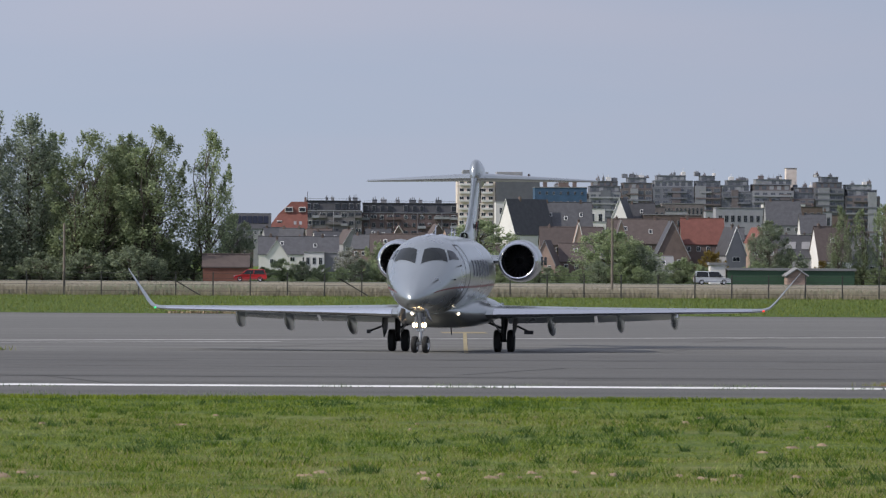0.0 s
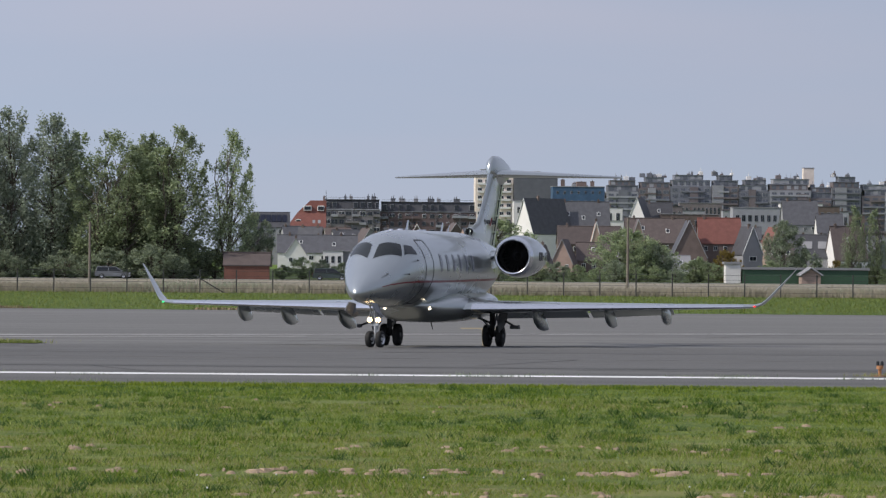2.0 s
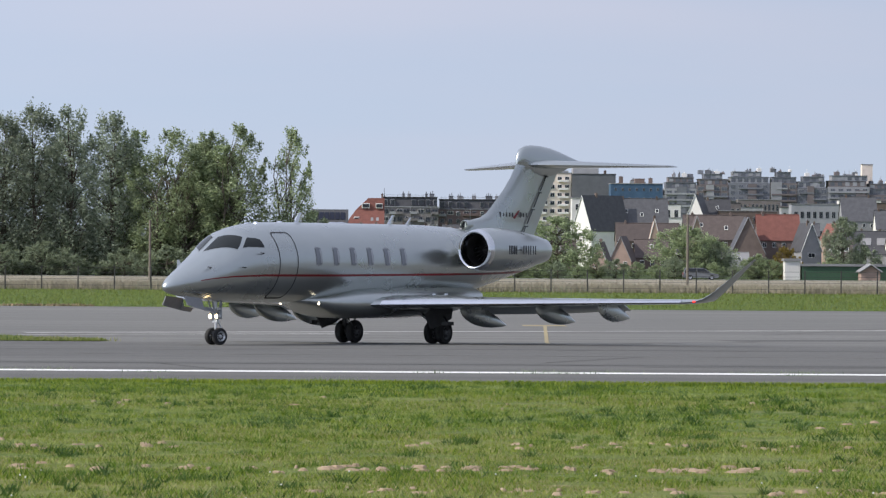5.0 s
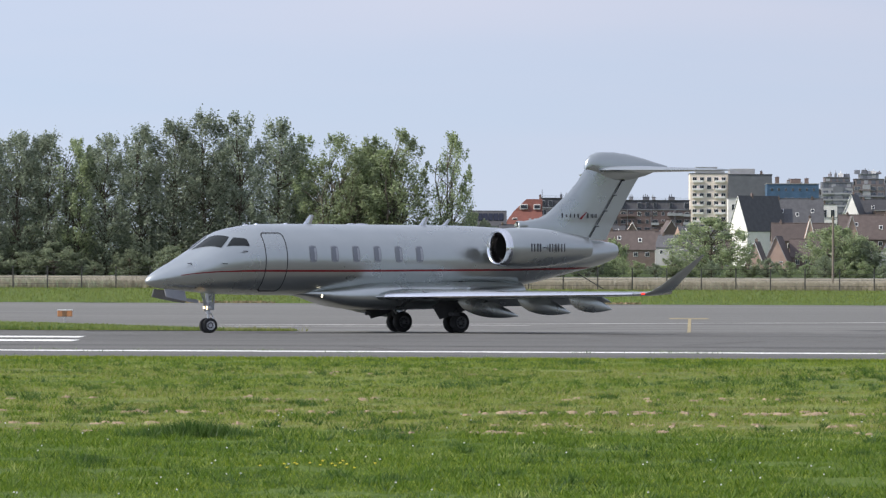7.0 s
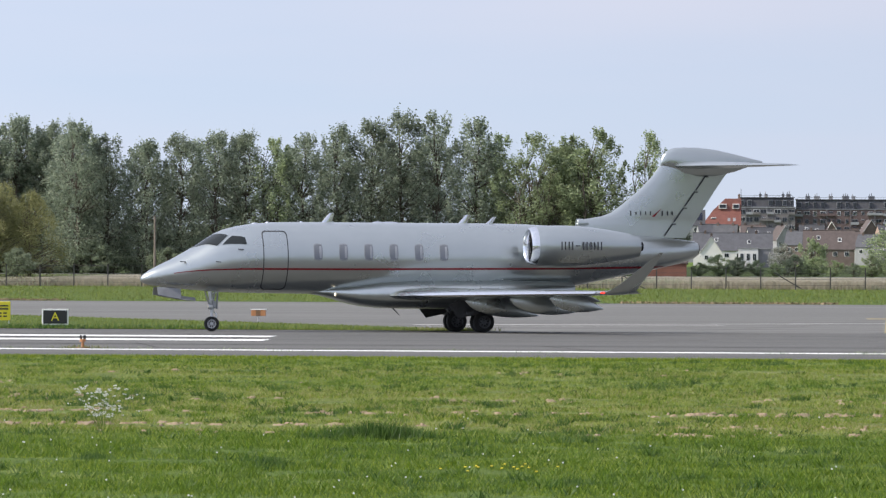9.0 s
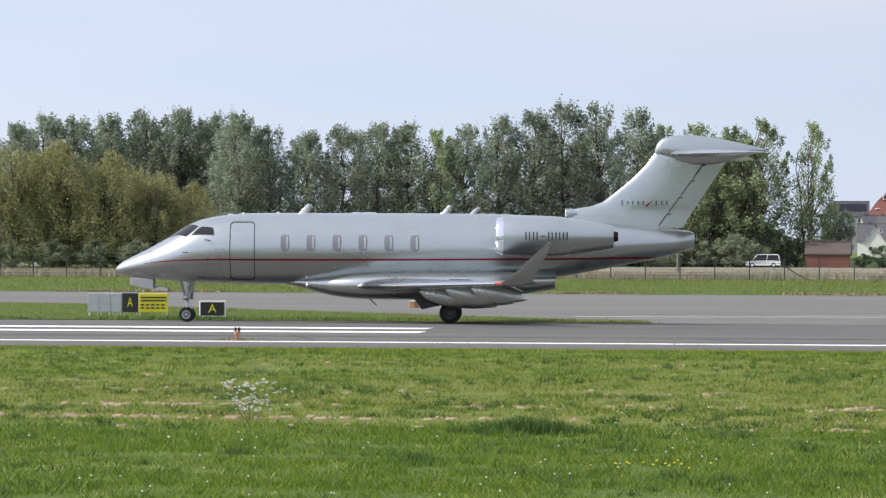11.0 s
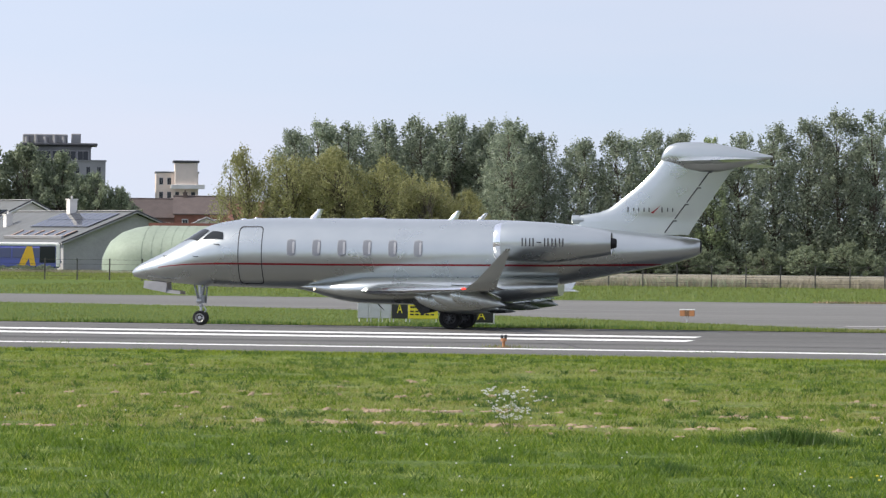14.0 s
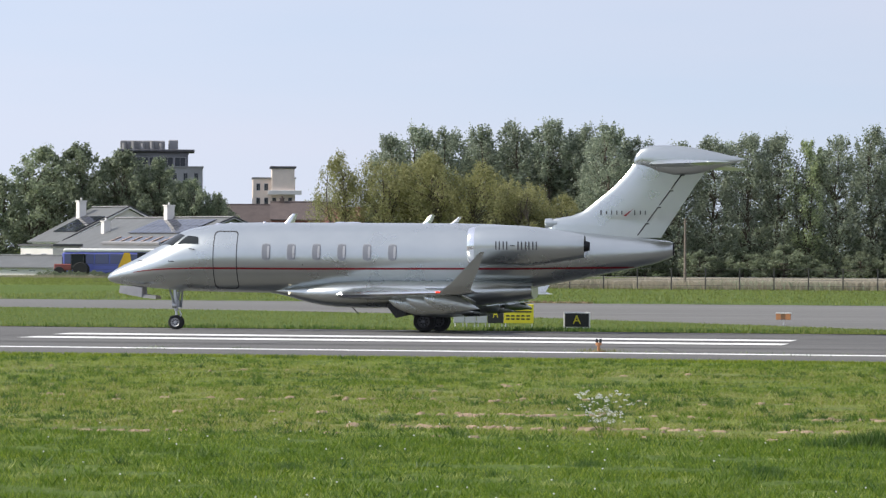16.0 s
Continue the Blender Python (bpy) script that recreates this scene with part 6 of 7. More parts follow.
def gable_house(x, y, w, depth, eave, ridge, wall, roof, label, turn=0.0, along=True, cols=3, rows=1, chim=1, over=0.25, front=True, sky=None):
    """House with a pitched roof; along: the ridge runs across the view."""
    z = ground_z(y) - 0.3
    g = thing("house", pose(x, y, z, 0, 0, turn), label, "house", "town houses")
    e, r = eave - z, ridge - z
    bm = bmesh.new()
    hw, hd = w / 2, depth / 2
    if along:
        sec = [(-hd, 0), (hd, 0), (hd, e), (0, r - 0.12), (-hd, e)]
        rings(bm, [[(sx, yy, zz) for yy, zz in sec] for sx in (-hw, hw)])
    else:
        sec = [(-hw, 0), (hw, 0), (hw, e), (0, r - 0.12), (-hw, e)]
        rings(bm, [[(xx, sy, zz) for xx, zz in sec] for sy in (-hd, hd)])
    bmesh.ops.recalc_face_normals(bm, faces=bm.faces[:])
    part("wall", bm, wall, g, smooth=False)
    bm = bmesh.new()
    th = 0.16
    span = hd if along else hw
    sl = (r - e) / span
    o = span + over
    sec = [(-o, e - sl * over), (0, r), (o, e - sl * over), (o, e - sl * over + th), (0, r + th), (-o, e - sl * over + th)]
    ends = (-(hw if along else hd) - over, (hw if along else hd) + over)
    rings(bm, [[(s, a, b) if along else (a, s, b) for a, b in sec] for s in ends])
    bmesh.ops.recalc_face_normals(bm, faces=bm.faces[:])
    part("roof", bm, roof, g, smooth=False)
    # white-framed roof windows on the near slope, pale ridge tiles and verges
    if along:
        a = math.atan2(r - e, span)
        k = int(abs(x * 7.3 + y * 3.1)) % 4 if sky is None else sky
        for i in range(k):
            u = (i + 0.7) / (k + 0.4) - 0.5
            m = Matrix.Translation((u * w, -span * (0.42 + 0.12 * (i % 2)), e + (r - e) * (0.58 - 0.12 * (i % 2)) + th)) @ Matrix.Rotation(a, 4, "X")
            bm = bmesh.new()
            box(bm, (-0.55, -0.75, 0.0), (0.55, 0.75, 0.12), m)
            sk = part("roof_window", bm, WHITE_PAINT, g, "white-framed roof window", smooth=False)
            bm = bmesh.new()
            box(bm, (-0.42, -0.6, 0.121), (0.42, 0.6, 0.15), m)
            part("pane", bm, PANE, sk, smooth=False)
        bm = bmesh.new()
        rod(bm, (ends[0], 0, r + th), (ends[1], 0, r + th), 0.16, seg=6)
        part("ridge_tiles", bm, roof, g)
    else:
        bm = bmesh.new()
        for q in (-1, 1):
            rod(bm, (0, ends[0] - 0.03, r + 0.03), (q * o, ends[0] - 0.03, e - sl * over + 0.03), 0.10, seg=6)
        part("verge_board", bm, WHITE_PAINT if int(abs(x)) % 2 else GREYWALL, g, "pale verge boards")
    if front and cols:
        face_windows(g, w * 0.92, -hd, max(0.6, e - 2.9 * rows), e - 0.15, cols, rows, (0.4, 0.5))
    for k in range(chim):
        cx = (-hw * 0.7, hw * 0.6, 0)[k % 3]
        chimney(g, cx if along else 0, 0 if along else -hd * 0.3, r - 0.2, 0.7, 1.0)
    return g


def block(x, y, w, depth, top, wall, label, cols, rows, z0=1.0, turn=0.0, roof=GREYROOF, name="apartment_block", fill=(0.55, 0.5), chims=(), parapet=True, cat="apartment building", sidewall=None):
    """Flat-roofed block with storeys of windows."""
    z = ground_z(y) - 0.3
    g = thing(name, pose(x, y, z, 0, 0, turn), label, cat, "town blocks")
    h = top - z
    bm = bmesh.new()
    box(bm, (-w / 2, -depth / 2, 0), (w / 2, depth / 2, h))
    part("wall", bm, wall, g, smooth=False)
    if sidewall:
        bm = bmesh.new()
        box(bm, (-w / 2 - 0.15, -depth / 2 + 0.1, 0), (-w / 2 + 0.05, depth / 2, h - 0.02))
        part("side_wall", bm, sidewall, g, smooth=False)
    bm = bmesh.new()
    box(bm, (-w / 2 - 0.2, -depth / 2 - 0.2, h), (w / 2 + 0.2, depth / 2 + 0.2, h + 0.3))
    part("roof", bm, roof, g, smooth=False)
    if cols and rows:
        face_windows(g, w * 0.95, -depth / 2, max(0.5, z0), h - 0.3, cols, rows, fill, GREYWALL if wall is not WHITEWALL else WHITE_PAINT)
    for cx, cw, chh in chims:
        chimney(g, cx, 0, h + 0.5, cw, chh)
    return g


K = 2.0   # the town lies about twice as far as the road
Z = lambda z: EYE_Z + K * (z - EYE_Z)


def T(x, y):
    return far_spot(x, y, K)


def apartment_row(x, y, w, top, attic_top, wall, label, cols, stacks, attic_mat, seed, mast=False):
    """Long terrace of flats: uneven windows, balconies with rails, party walls and a dark set-back attic."""
    rr = np.random.default_rng(seed)
    z = ground_z(y) - 0.3
    h, ha = top - z, attic_top - z
    g = thing("apartment_row", pose(x, y, z), label, "apartment building", "town blocks")
    bm = bmesh.new()
    box(bm, (-w / 2, -7, 0), (w / 2, 7, h))
    part("wall", bm, wall, g, smooth=False)
    bm = bmesh.new()
    box(bm, (-w / 2 - 0.15, -7.25, h - 0.25), (w / 2 + 0.15, 7.1, h + 0.12))
    part("cornice", bm, SEALIGHT if wall is ROWGREY else DARKWALL, g, smooth=False)
    bm = bmesh.new()
    rings(bm, [[(sx, -5.6, h + 0.1), (sx, 6, h + 0.1), (sx, 5.0, ha), (sx, -4.7, ha)] for sx in (-w / 2 + 0.5, w / 2 - 0.5)])
    bmesh.ops.recalc_face_normals(bm, faces=bm.faces[:])
    attic = part("attic", bm, attic_mat, g, "dark slate attic storey", smooth=False)
    bm = bmesh.new()
    box(bm, (-w / 2 + 0.2, -5.3, ha), (w / 2 - 0.2, 5.4, ha + 0.22))
    part("attic_roof", bm, SLATE, attic, smooth=False)
    cw = w / cols
    for i in range(cols):
        cx = -w / 2 + cw * (i + 0.5)
        # attic windows of different widths
        if rr.random() < 0.75:
            ww = rr.uniform(0.5, 1.1)
            bm = bmesh.new()
            box(bm, (cx - ww, -6.0, h + 0.5), (cx + ww, -4.6, h + 0.5 + (ha - h) * 0.62))
            dm = part("dormer", bm, SEALIGHT if rr.random() < 0.4 else DARKWALL, attic, smooth=False)
            bm = bmesh.new()
            box(bm, (cx - ww * 0.85, -6.06, h + 0.62), (cx + ww * 0.85, -5.98, h + 0.4 + (ha - h) * 0.6))
            part("pane", bm, PANE, g, "dark attic window", smooth=False)
        for j in range(4):
            z1 = h - 0.9 - 3.0 * j
            ww, wh = rr.uniform(0.55, 1.25), rr.uniform(1.2, 1.9)
            bm = bmesh.new()
            box(bm, (cx - ww, -7.10, z1 - wh), (cx + ww, -6.95, z1))
            win = part("window", bm, WHITE_PAINT if rr.random() < 0.35 else GREYWALL, g, smooth=False)
            bm = bmesh.new()
            box(bm, (cx - ww + 0.1, -7.14, z1 - wh + 0.1), (cx - 0.04, -7.08, z1 - 0.1))
            box(bm, (cx + 0.04, -7.14, z1 - wh + 0.1), (cx + ww - 0.1, -7.08, z1 - 0.1))
            part("pane", bm, PANE, win, smooth=False)
            if rr.random() < 0.4:
                bm = bmesh.new()
                box(bm, (cx - cw * 0.48, -8.0, z1 - wh - 0.25), (cx + cw * 0.48, -7.0, z1 - wh - 0.05))
                box(bm, (cx - cw * 0.48, -8.05, z1 - wh - 0.25), (cx + cw * 0.48, -7.95, z1 - wh + 0.75))
                part("balcony", bm, wall if rr.random() < 0.6 else SEALIGHT, g, smooth=False)
        if i % 3 == 0:
            bm = bmesh.new()
            rod(bm, (cx + cw / 2, -7.2, 1), (cx + cw / 2, -7.2, h - 0.1), 0.14, seg=6)
            part("downpipe", bm, SEALIGHT if i % 2 else DARKWALL, g)
    for cx, sw, pale in stacks:
        bm = bmesh.new()
        box(bm, (cx - sw / 2, -2.6, ha - 0.4), (cx + sw / 2, -1.2, ha + 1.5), bevel=0.05)
        box(bm, (cx - sw / 2 - 0.12, -2.7, ha + 1.3), (cx + sw / 2 + 0.12, -1.1, ha + 1.5))
        for k in range(max(1, int(sw / 0.8))):
            px = cx - sw / 2 + 0.4 + 0.75 * k
            rod(bm, (px, -1.9, ha + 1.5), (px, -1.9, ha + 2.3 + 0.3 * (k % 2)), 0.17, 0.13, 8)
        part("chimney", bm, GREYWALL if pale else DARKWALL, g, smooth=False)
    for k in range(5):   # thin rails along the roof edge
        bm = bmesh.new()
        px = -w / 2 + 1 + (w - 2) * k / 4
        rod(bm, (px, -5.1, ha), (px, -5.1, ha + 0.9), 0.05, seg=5)
        part("rail_post", bm, FENCE_GREY, g)
    bm = bmesh.new()
    rod(bm, (-w / 2 + 1, -5.1, ha + 0.9), (w / 2 - 1, -5.1, ha + 0.9), 0.05, seg=5)
    part("rail", bm, FENCE_GREY, g)
    if mast:
        bm = bmesh.new()
        rod(bm, (-w / 2 + 0.8, 0, ha - 0.3), (-w / 2 + 0.8, 0, ha + 3.6), 0.14, 0.08)
        part("mast", bm, FENCE_GREY, g)
    return g


# long apartment rows with dark set-back roofs
bx, by = T(6.8, 760)
apartment_row(bx, by, 21.6, Z(10.1), Z(11.9), ROWGREY, "long grey apartment row with a dark set-back top floor", 8, ((-2.6, 0.9, False), (-0.4, 1.2, True), (6.2, 0.9, False), (8.3, 1.8, False)), SLATE, 401, True)
bx, by = T(21.5, 765)
apartment_row(bx, by, 37.0, Z(9.8), Z(11.6), MAROON, "long brown brick apartment row with dark attic", 12, ((-13.5, 1.8, False), (-10, 2.2, True), (-4.6, 1.6, True), (1.2, 2.6, False), (4.2, 1.4, True), (11.2, 2.4, False)), SLATE, 402)


def mansard_house():
    """Pale house under a broad red roof that steps up to the apartment row, with balcony and dormers."""
    x, y = T(-1.8, 740)
    z = ground_z(y) - 0.3
    g = thing("house", pose(x, y, z), "pale house under a steep red tiled roof with white dormers", "house", "town houses")
    e, r, top = Z(6.4) - z, Z(9.2) - z, Z(11.5) - z
    bm = bmesh.new()
    box(bm, (-7.2, -6, 0), (7.0, 6, e))
    part("wall", bm, CREAM, g, smooth=False)
    # roof: a lower slope that falls to the front and the left, and a steeper upper part
    bm = bmesh.new()
    rings(bm, [[(-7.6, -6.4, e), (7.2, -6.4, e), (7.2, 6.4, e), (-7.6, 6.4, e)], [(-3.6, -3.4, r), (7.2, -3.4, r), (7.2, 3.4, r), (-3.6, 3.4, r)], [(1.2, -2.6, top), (7.2, -2.6, top), (7.2, 2.6, top), (1.2, 2.6, top)]])
    bmesh.ops.recalc_face_normals(bm, faces=bm.faces[:])
    roof = part("roof", bm, REDTILE, g, "red tiled mansard roof", smooth=False)
    for dx, dz, dw in ((0.2, 0.62, 1.5), (5.2, 0.62, 1.3), (-3.2, 0.12, 1.0)):
        zb = e + (top - e) * dz
        bm = bmesh.new()
        box(bm, (dx - dw, -5.4 + 2.4 * dz, zb), (dx + dw, -1.5, zb + 1.9), bevel=0.06)
        d = part("dormer", bm, WHITEWALL, roof, "white dormer", smooth=False)
        bm = bmesh.new()
        box(bm, (dx - dw * 0.8, -5.47 + 2.4 * dz, zb + 0.35), (dx + dw * 0.8, -5.38 + 2.4 * dz, zb + 1.6))
        part("window", bm, PANE, g, "dark dormer window", smooth=False)
    for dx in (2.6, 4.6):
        m = Matrix.Translation((dx, -5.1, (e * 0.6 + r * 0.4))) @ Matrix.Rotation(math.atan2(r - e, 3.0), 4, "X")
        bm = bmesh.new()
        box(bm, (-0.5, -0.7, 0), (0.5, 0.7, 0.12), m)
        part("roof_window", bm, SEALIGHT, roof, "pale roof window", smooth=False)
    face_windows(g, 13, -6, max(0.6, e - 6.2), e - 0.3, 5, 2, (0.5, 0.6))
    bm = bmesh.new()
    box(bm, (-6.0, -7.5, e - 3.4), (2.6, -5.9, e - 3.1))
    for k in range(9):
        rod(bm, (-6 + 1.07 * k, -7.4, e - 3.1), (-6 + 1.07 * k, -7.4, e - 2.1), 0.05, seg=5)
    rod(bm, (-6, -7.4, e - 2.1), (2.6, -7.4, e - 2.1), 0.06, seg=5)
    part("balcony", bm, WHITE_PAINT, g, "white balcony with a thin rail", smooth=False)
    chimney(g, 6.4, 0, top, 0.8, 1.6)


mansard_house()
x, y = T(-8.2, 722)
g = gable_house(x, y, 13.0, 9, Z(6.4), Z(9.0), GREYWALL, SLATE, "grey house row with solar panels on the roof", 0, True, 6, 2, 0, sky=0)
a = math.atan2(Z(9.0) - Z(6.4), 4.5)
for i in range(6):
    bm = bmesh.new()
    box(bm, (-0.8, -1.7, 0.05), (0.8, 1.7, 0.14), Matrix.Translation((-5.0 + 1.95 * i, -2.1, (Z(9.0) + Z(6.4)) / 2 - ground_z(y) + 0.8)) @ Matrix.Rotation(a, 4, "X"))
    part("solar_panel", bm, SOLAR, g, "dark solar panel", smooth=False)
# nearer low houses
x, y = T(0.2, 600)
gable_house(x, y, 24, 11, Z(1.9), Z(4.5), WHITEWALL, SLATE, "low white house under a broad slate roof", 0, True, 6, 1, 2)
x, y = T(-3.0, 590)
gable_house(x, y, 6.5, 10, Z(1.6), Z(4.0), WHITEWALL, SLATE, "white gabled house with slate roof", 0, False, 2, 1, 1)
x, y = T(2.4, 560)
block(x, y, 5.6, 7, Z(2.2), WHITEWALL, "small white cube house with three dark windows", 3, 1, 1.2, 0, GREYROOF, "house", (0.62, 0.5), cat="house")
x, y = T(5.2, 562)
block(x, y, 5.4, 7, Z(2.1), GREYWALL, "grey flat-roofed house extension", 0, 0, name="house", cat="house")
x, y = T(14.5, 585)
gable_house(x, y, 15, 9, Z(2.2), Z(4.9), BRICK, BROWNTILE, "brown tiled house behind shrubs", 0, True, 4, 1, 1)
gable_house(-8.4, 501.0, 5.6, 5, 0.35, 1.75, REDBRICK, BROWNTILE, "small red brick hut by the road", 0, True, 0, 1, 0, 0.15, sky=0)
# houses right of the jet
x, y = T(36.8, 640)
gable_house(x, y, 8.6, 18, Z(5.4), Z(10.9), WHITEWALL, SLATE, "tall white gable with a steep slate roof", -48, False, 1, 1, 1)
x, y = T(43.5, 645)
gable_house(x, y, 17, 14, Z(5.6), Z(10.5), GREYWALL, SLATE, "long house under a steep slate roof", 0, True, 5, 1, 2, sky=3)
x, y = T(35.3, 560)
gable_house(x, y, 6.0, 12, Z(0.8), Z(4.1), PINKBRICK, BROWNTILE, "small pinkish brick gable house", -12, False, 2, 2, 0)
x, y = T(39.5, 564)
gable_house(x, y, 9.5, 9, Z(1.2), Z(3.7), BRICK, BROWNTILE, "low brown brick house", 0, True, 3, 1, 0)
x, y = T(41.4, 600)
gable_house(x, y, 19, 10, Z(3.6), Z(6.2), BRICK, BROWNTILE, "long brown tiled house row", 0, True, 6, 1, 1)
x, y = T(41.9, 592)
gable_house(x, y, 2.9, 5, Z(4.0), Z(6.9), PINKBRICK, PINKBRICK, "narrow orange brick gable", 0, False, 0, 0, 1, 0.05)
x, y = T(51.4, 600)
gable_house(x, y, 18, 11, Z(3.9), Z(7.5), BRICK, BROWNTILE, "brown house with skylights in the roof", 0, True, 5, 1, 2)
x, y = T(48.0, 590)
gable_house(x, y, 5, 8, Z(3.4), Z(7.3), PINKBRICK, BROWNTILE, "pinkish brick gable end of a house", 0, False, 1, 1, 0)
x, y = T(57.3, 562)
gable_house(x, y, 12.0, 10, Z(3.8), Z(7.3), BRICK, REDTILE, "brick house under a bright red tiled roof", 0, True, 4, 1, 1)
x, y = T(52.3, 556)
gable_house(x, y, 9.6, 12, Z(1.9), Z(6.9), BRICK, SLATE, "dark brick gable with pale verge boards", 0, False, 2, 2, 1)
x, y = T(60.6, 555)
gable_house(x, y, 6.0, 8, Z(2.4), Z(6.1), GREYWALL, SLATE, "small grey-roofed gable house", 18, False, 1, 1, 1)
x, y = T(49.3, 545)
gable_house(x, y, 9, 7, Z(0.2), Z(1.9), WHITEWALL, GREYROOF, "low white annexe with a grey metal roof", 0, True, 3, 1, 0)
x, y = T(61.6, 750)
gable_house(x, y, 6.4, 10, Z(8.7), Z(12.7), WHITEWALL, SLATE, "white stepped gable in the distance", -20, False, 1, 2, 1)
x, y = T(65.5, 755)
gable_house(x, y, 10, 10, Z(8.0), Z(11.8), GREYWALL, SLATE, "slate-roofed house in the distance", 0, True, 3, 2, 1)
x, y = T(85.2, 695)
gable_house(x, y, 12.2, 12, Z(7.5), Z(11.7), GREYWALL, SLATE, "dark-roofed house with skylights", 0, True, 4, 2, 2)
x, y = T(88.5, 680)
gable_house(x, y, 9, 10, Z(6.0), Z(9.2), WHITEWALL, SLATE, "white house with slate roof", 0, True, 3, 2, 1)
x, y = T(69.7, 556)
g = gable_house(x, y, 15.6, 12, Z(1.9), Z(5.0), GREYWALL, SLATE, "dark-roofed house with skylights and solar panels", -8, True, 4, 1, 1)
for dx in (-1.0, 3.6):
    bm = bmesh.new()
    a = math.atan2(Z(5.0) - Z(1.9), 6)
    box(bm, (-1.5, -1.4, 0.0), (1.5, 1.4, 0.08), Matrix.Translation((dx, -3.0, (Z(5.0) + Z(1.9)) / 2 - ground_z(y) + 0.62)) @ Matrix.Rotation(a, 4, "X"))
    part("solar_panel", bm, GREYWALL, g, smooth=False)
x, y = T(74.2, 552)
gable_house(x, y, 9.4, 10, Z(1.6), Z(6.2), WHITEWALL, BROWNTILE, "white house with a steep grey-brown roof", 10, True, 2, 1, 1)
x, y = T(83.6, 746)
block(x, y, 20, 10, Z(10.9), SEALIGHT, "long low pale grey building with strip windows", 8, 3, fill=(0.6, 0.35), name="house", cat="building")
x, y = T(71, 752)
block(x, y, 22, 10, Z(9.6), BRICK, "long brown terrace row", 9, 3, fill=(0.4, 0.4), name="house", cat="building")
x, y = T(52, 700)
block(x, y, 20, 10, Z(7.8), WHITEWALL, "pale terrace row in the distance", 8, 3, fill=(0.4, 0.4), name="house", cat="building")
# white tower with balconies, its dark flank, blue block
x, y = T(36.7, 820)
g = block(x, y, 15.6, 18, Z(17.8), CREAM, "cream apartment tower with white balconies", 0, 0, roof=DARKWALL)
face_windows(g, 15, -9, 3, Z(17.8) + 3.3, 5, 10, (0.62, 0.55))
for j in range(10):
    for s in (-1, 1):
        bm = bmesh.new()
        zz = 3 + (Z(17.8) + 0.3) / 10 * (j + 0.1)
        box(bm, (s * 4.6 - 2.2, -10.3, zz), (s * 4.6 + 2.2, -9.05, zz + 0.9), bevel=0.03)
        part("balcony", bm, WHITEWALL, g, smooth=False)
bm = bmesh.new()
for k in range(3):
    box(bm, (-5.5 + 0.02 * k, -8.8 + 0.5 * k, Z(17.8) + 4.2 + 0.9 * k), (6.5 - 1.5 * k, 6, Z(17.8) + 5.0 + 0.9 * k))
    rod(bm, (-5 + 4 * k, -8, Z(17.8) + 4.2), (-5 + 4 * k, -8, Z(17.8) + 6.8), 0.08, seg=5)
part("roof_terrace", bm, SEALIGHT, g, "glazed roof terrace on the tower", smooth=False)
x, y = T(45.2, 818)
g = block(x, y, 18.0, 16, Z(17.6), DARKWALL, "dark grey blank flank of an apartment tower", 0, 0, roof=SLATE, chims=((-5, 1.6, 1.4), (1, 1.2, 1.6), (5, 1.0, 1.2)))
bm = bmesh.new()
box(bm, (-8.6, -6, Z(17.6) + 3.9), (2, 6, Z(18.9) + 3.9), bevel=0.1)
part("penthouse", bm, GREYWALL, g, smooth=False)
x, y = T(52.9, 800)
g = block(x, y, 21, 14, Z(15.4), BLUE_NET, "blue clad apartment building", 7, 8, fill=(0.3, 0.3), chims=((-6, 1.6, 2.6), (1.5, 4.0, 1.8), (6, 1.6, 2.0)))
x, y = T(36.3, 682)
block(x, y, 9.4, 10, Z(11.0), WHITEWALL, "white flat-roofed house with small windows", 3, 4, fill=(0.4, 0.4), name="house", cat="house")
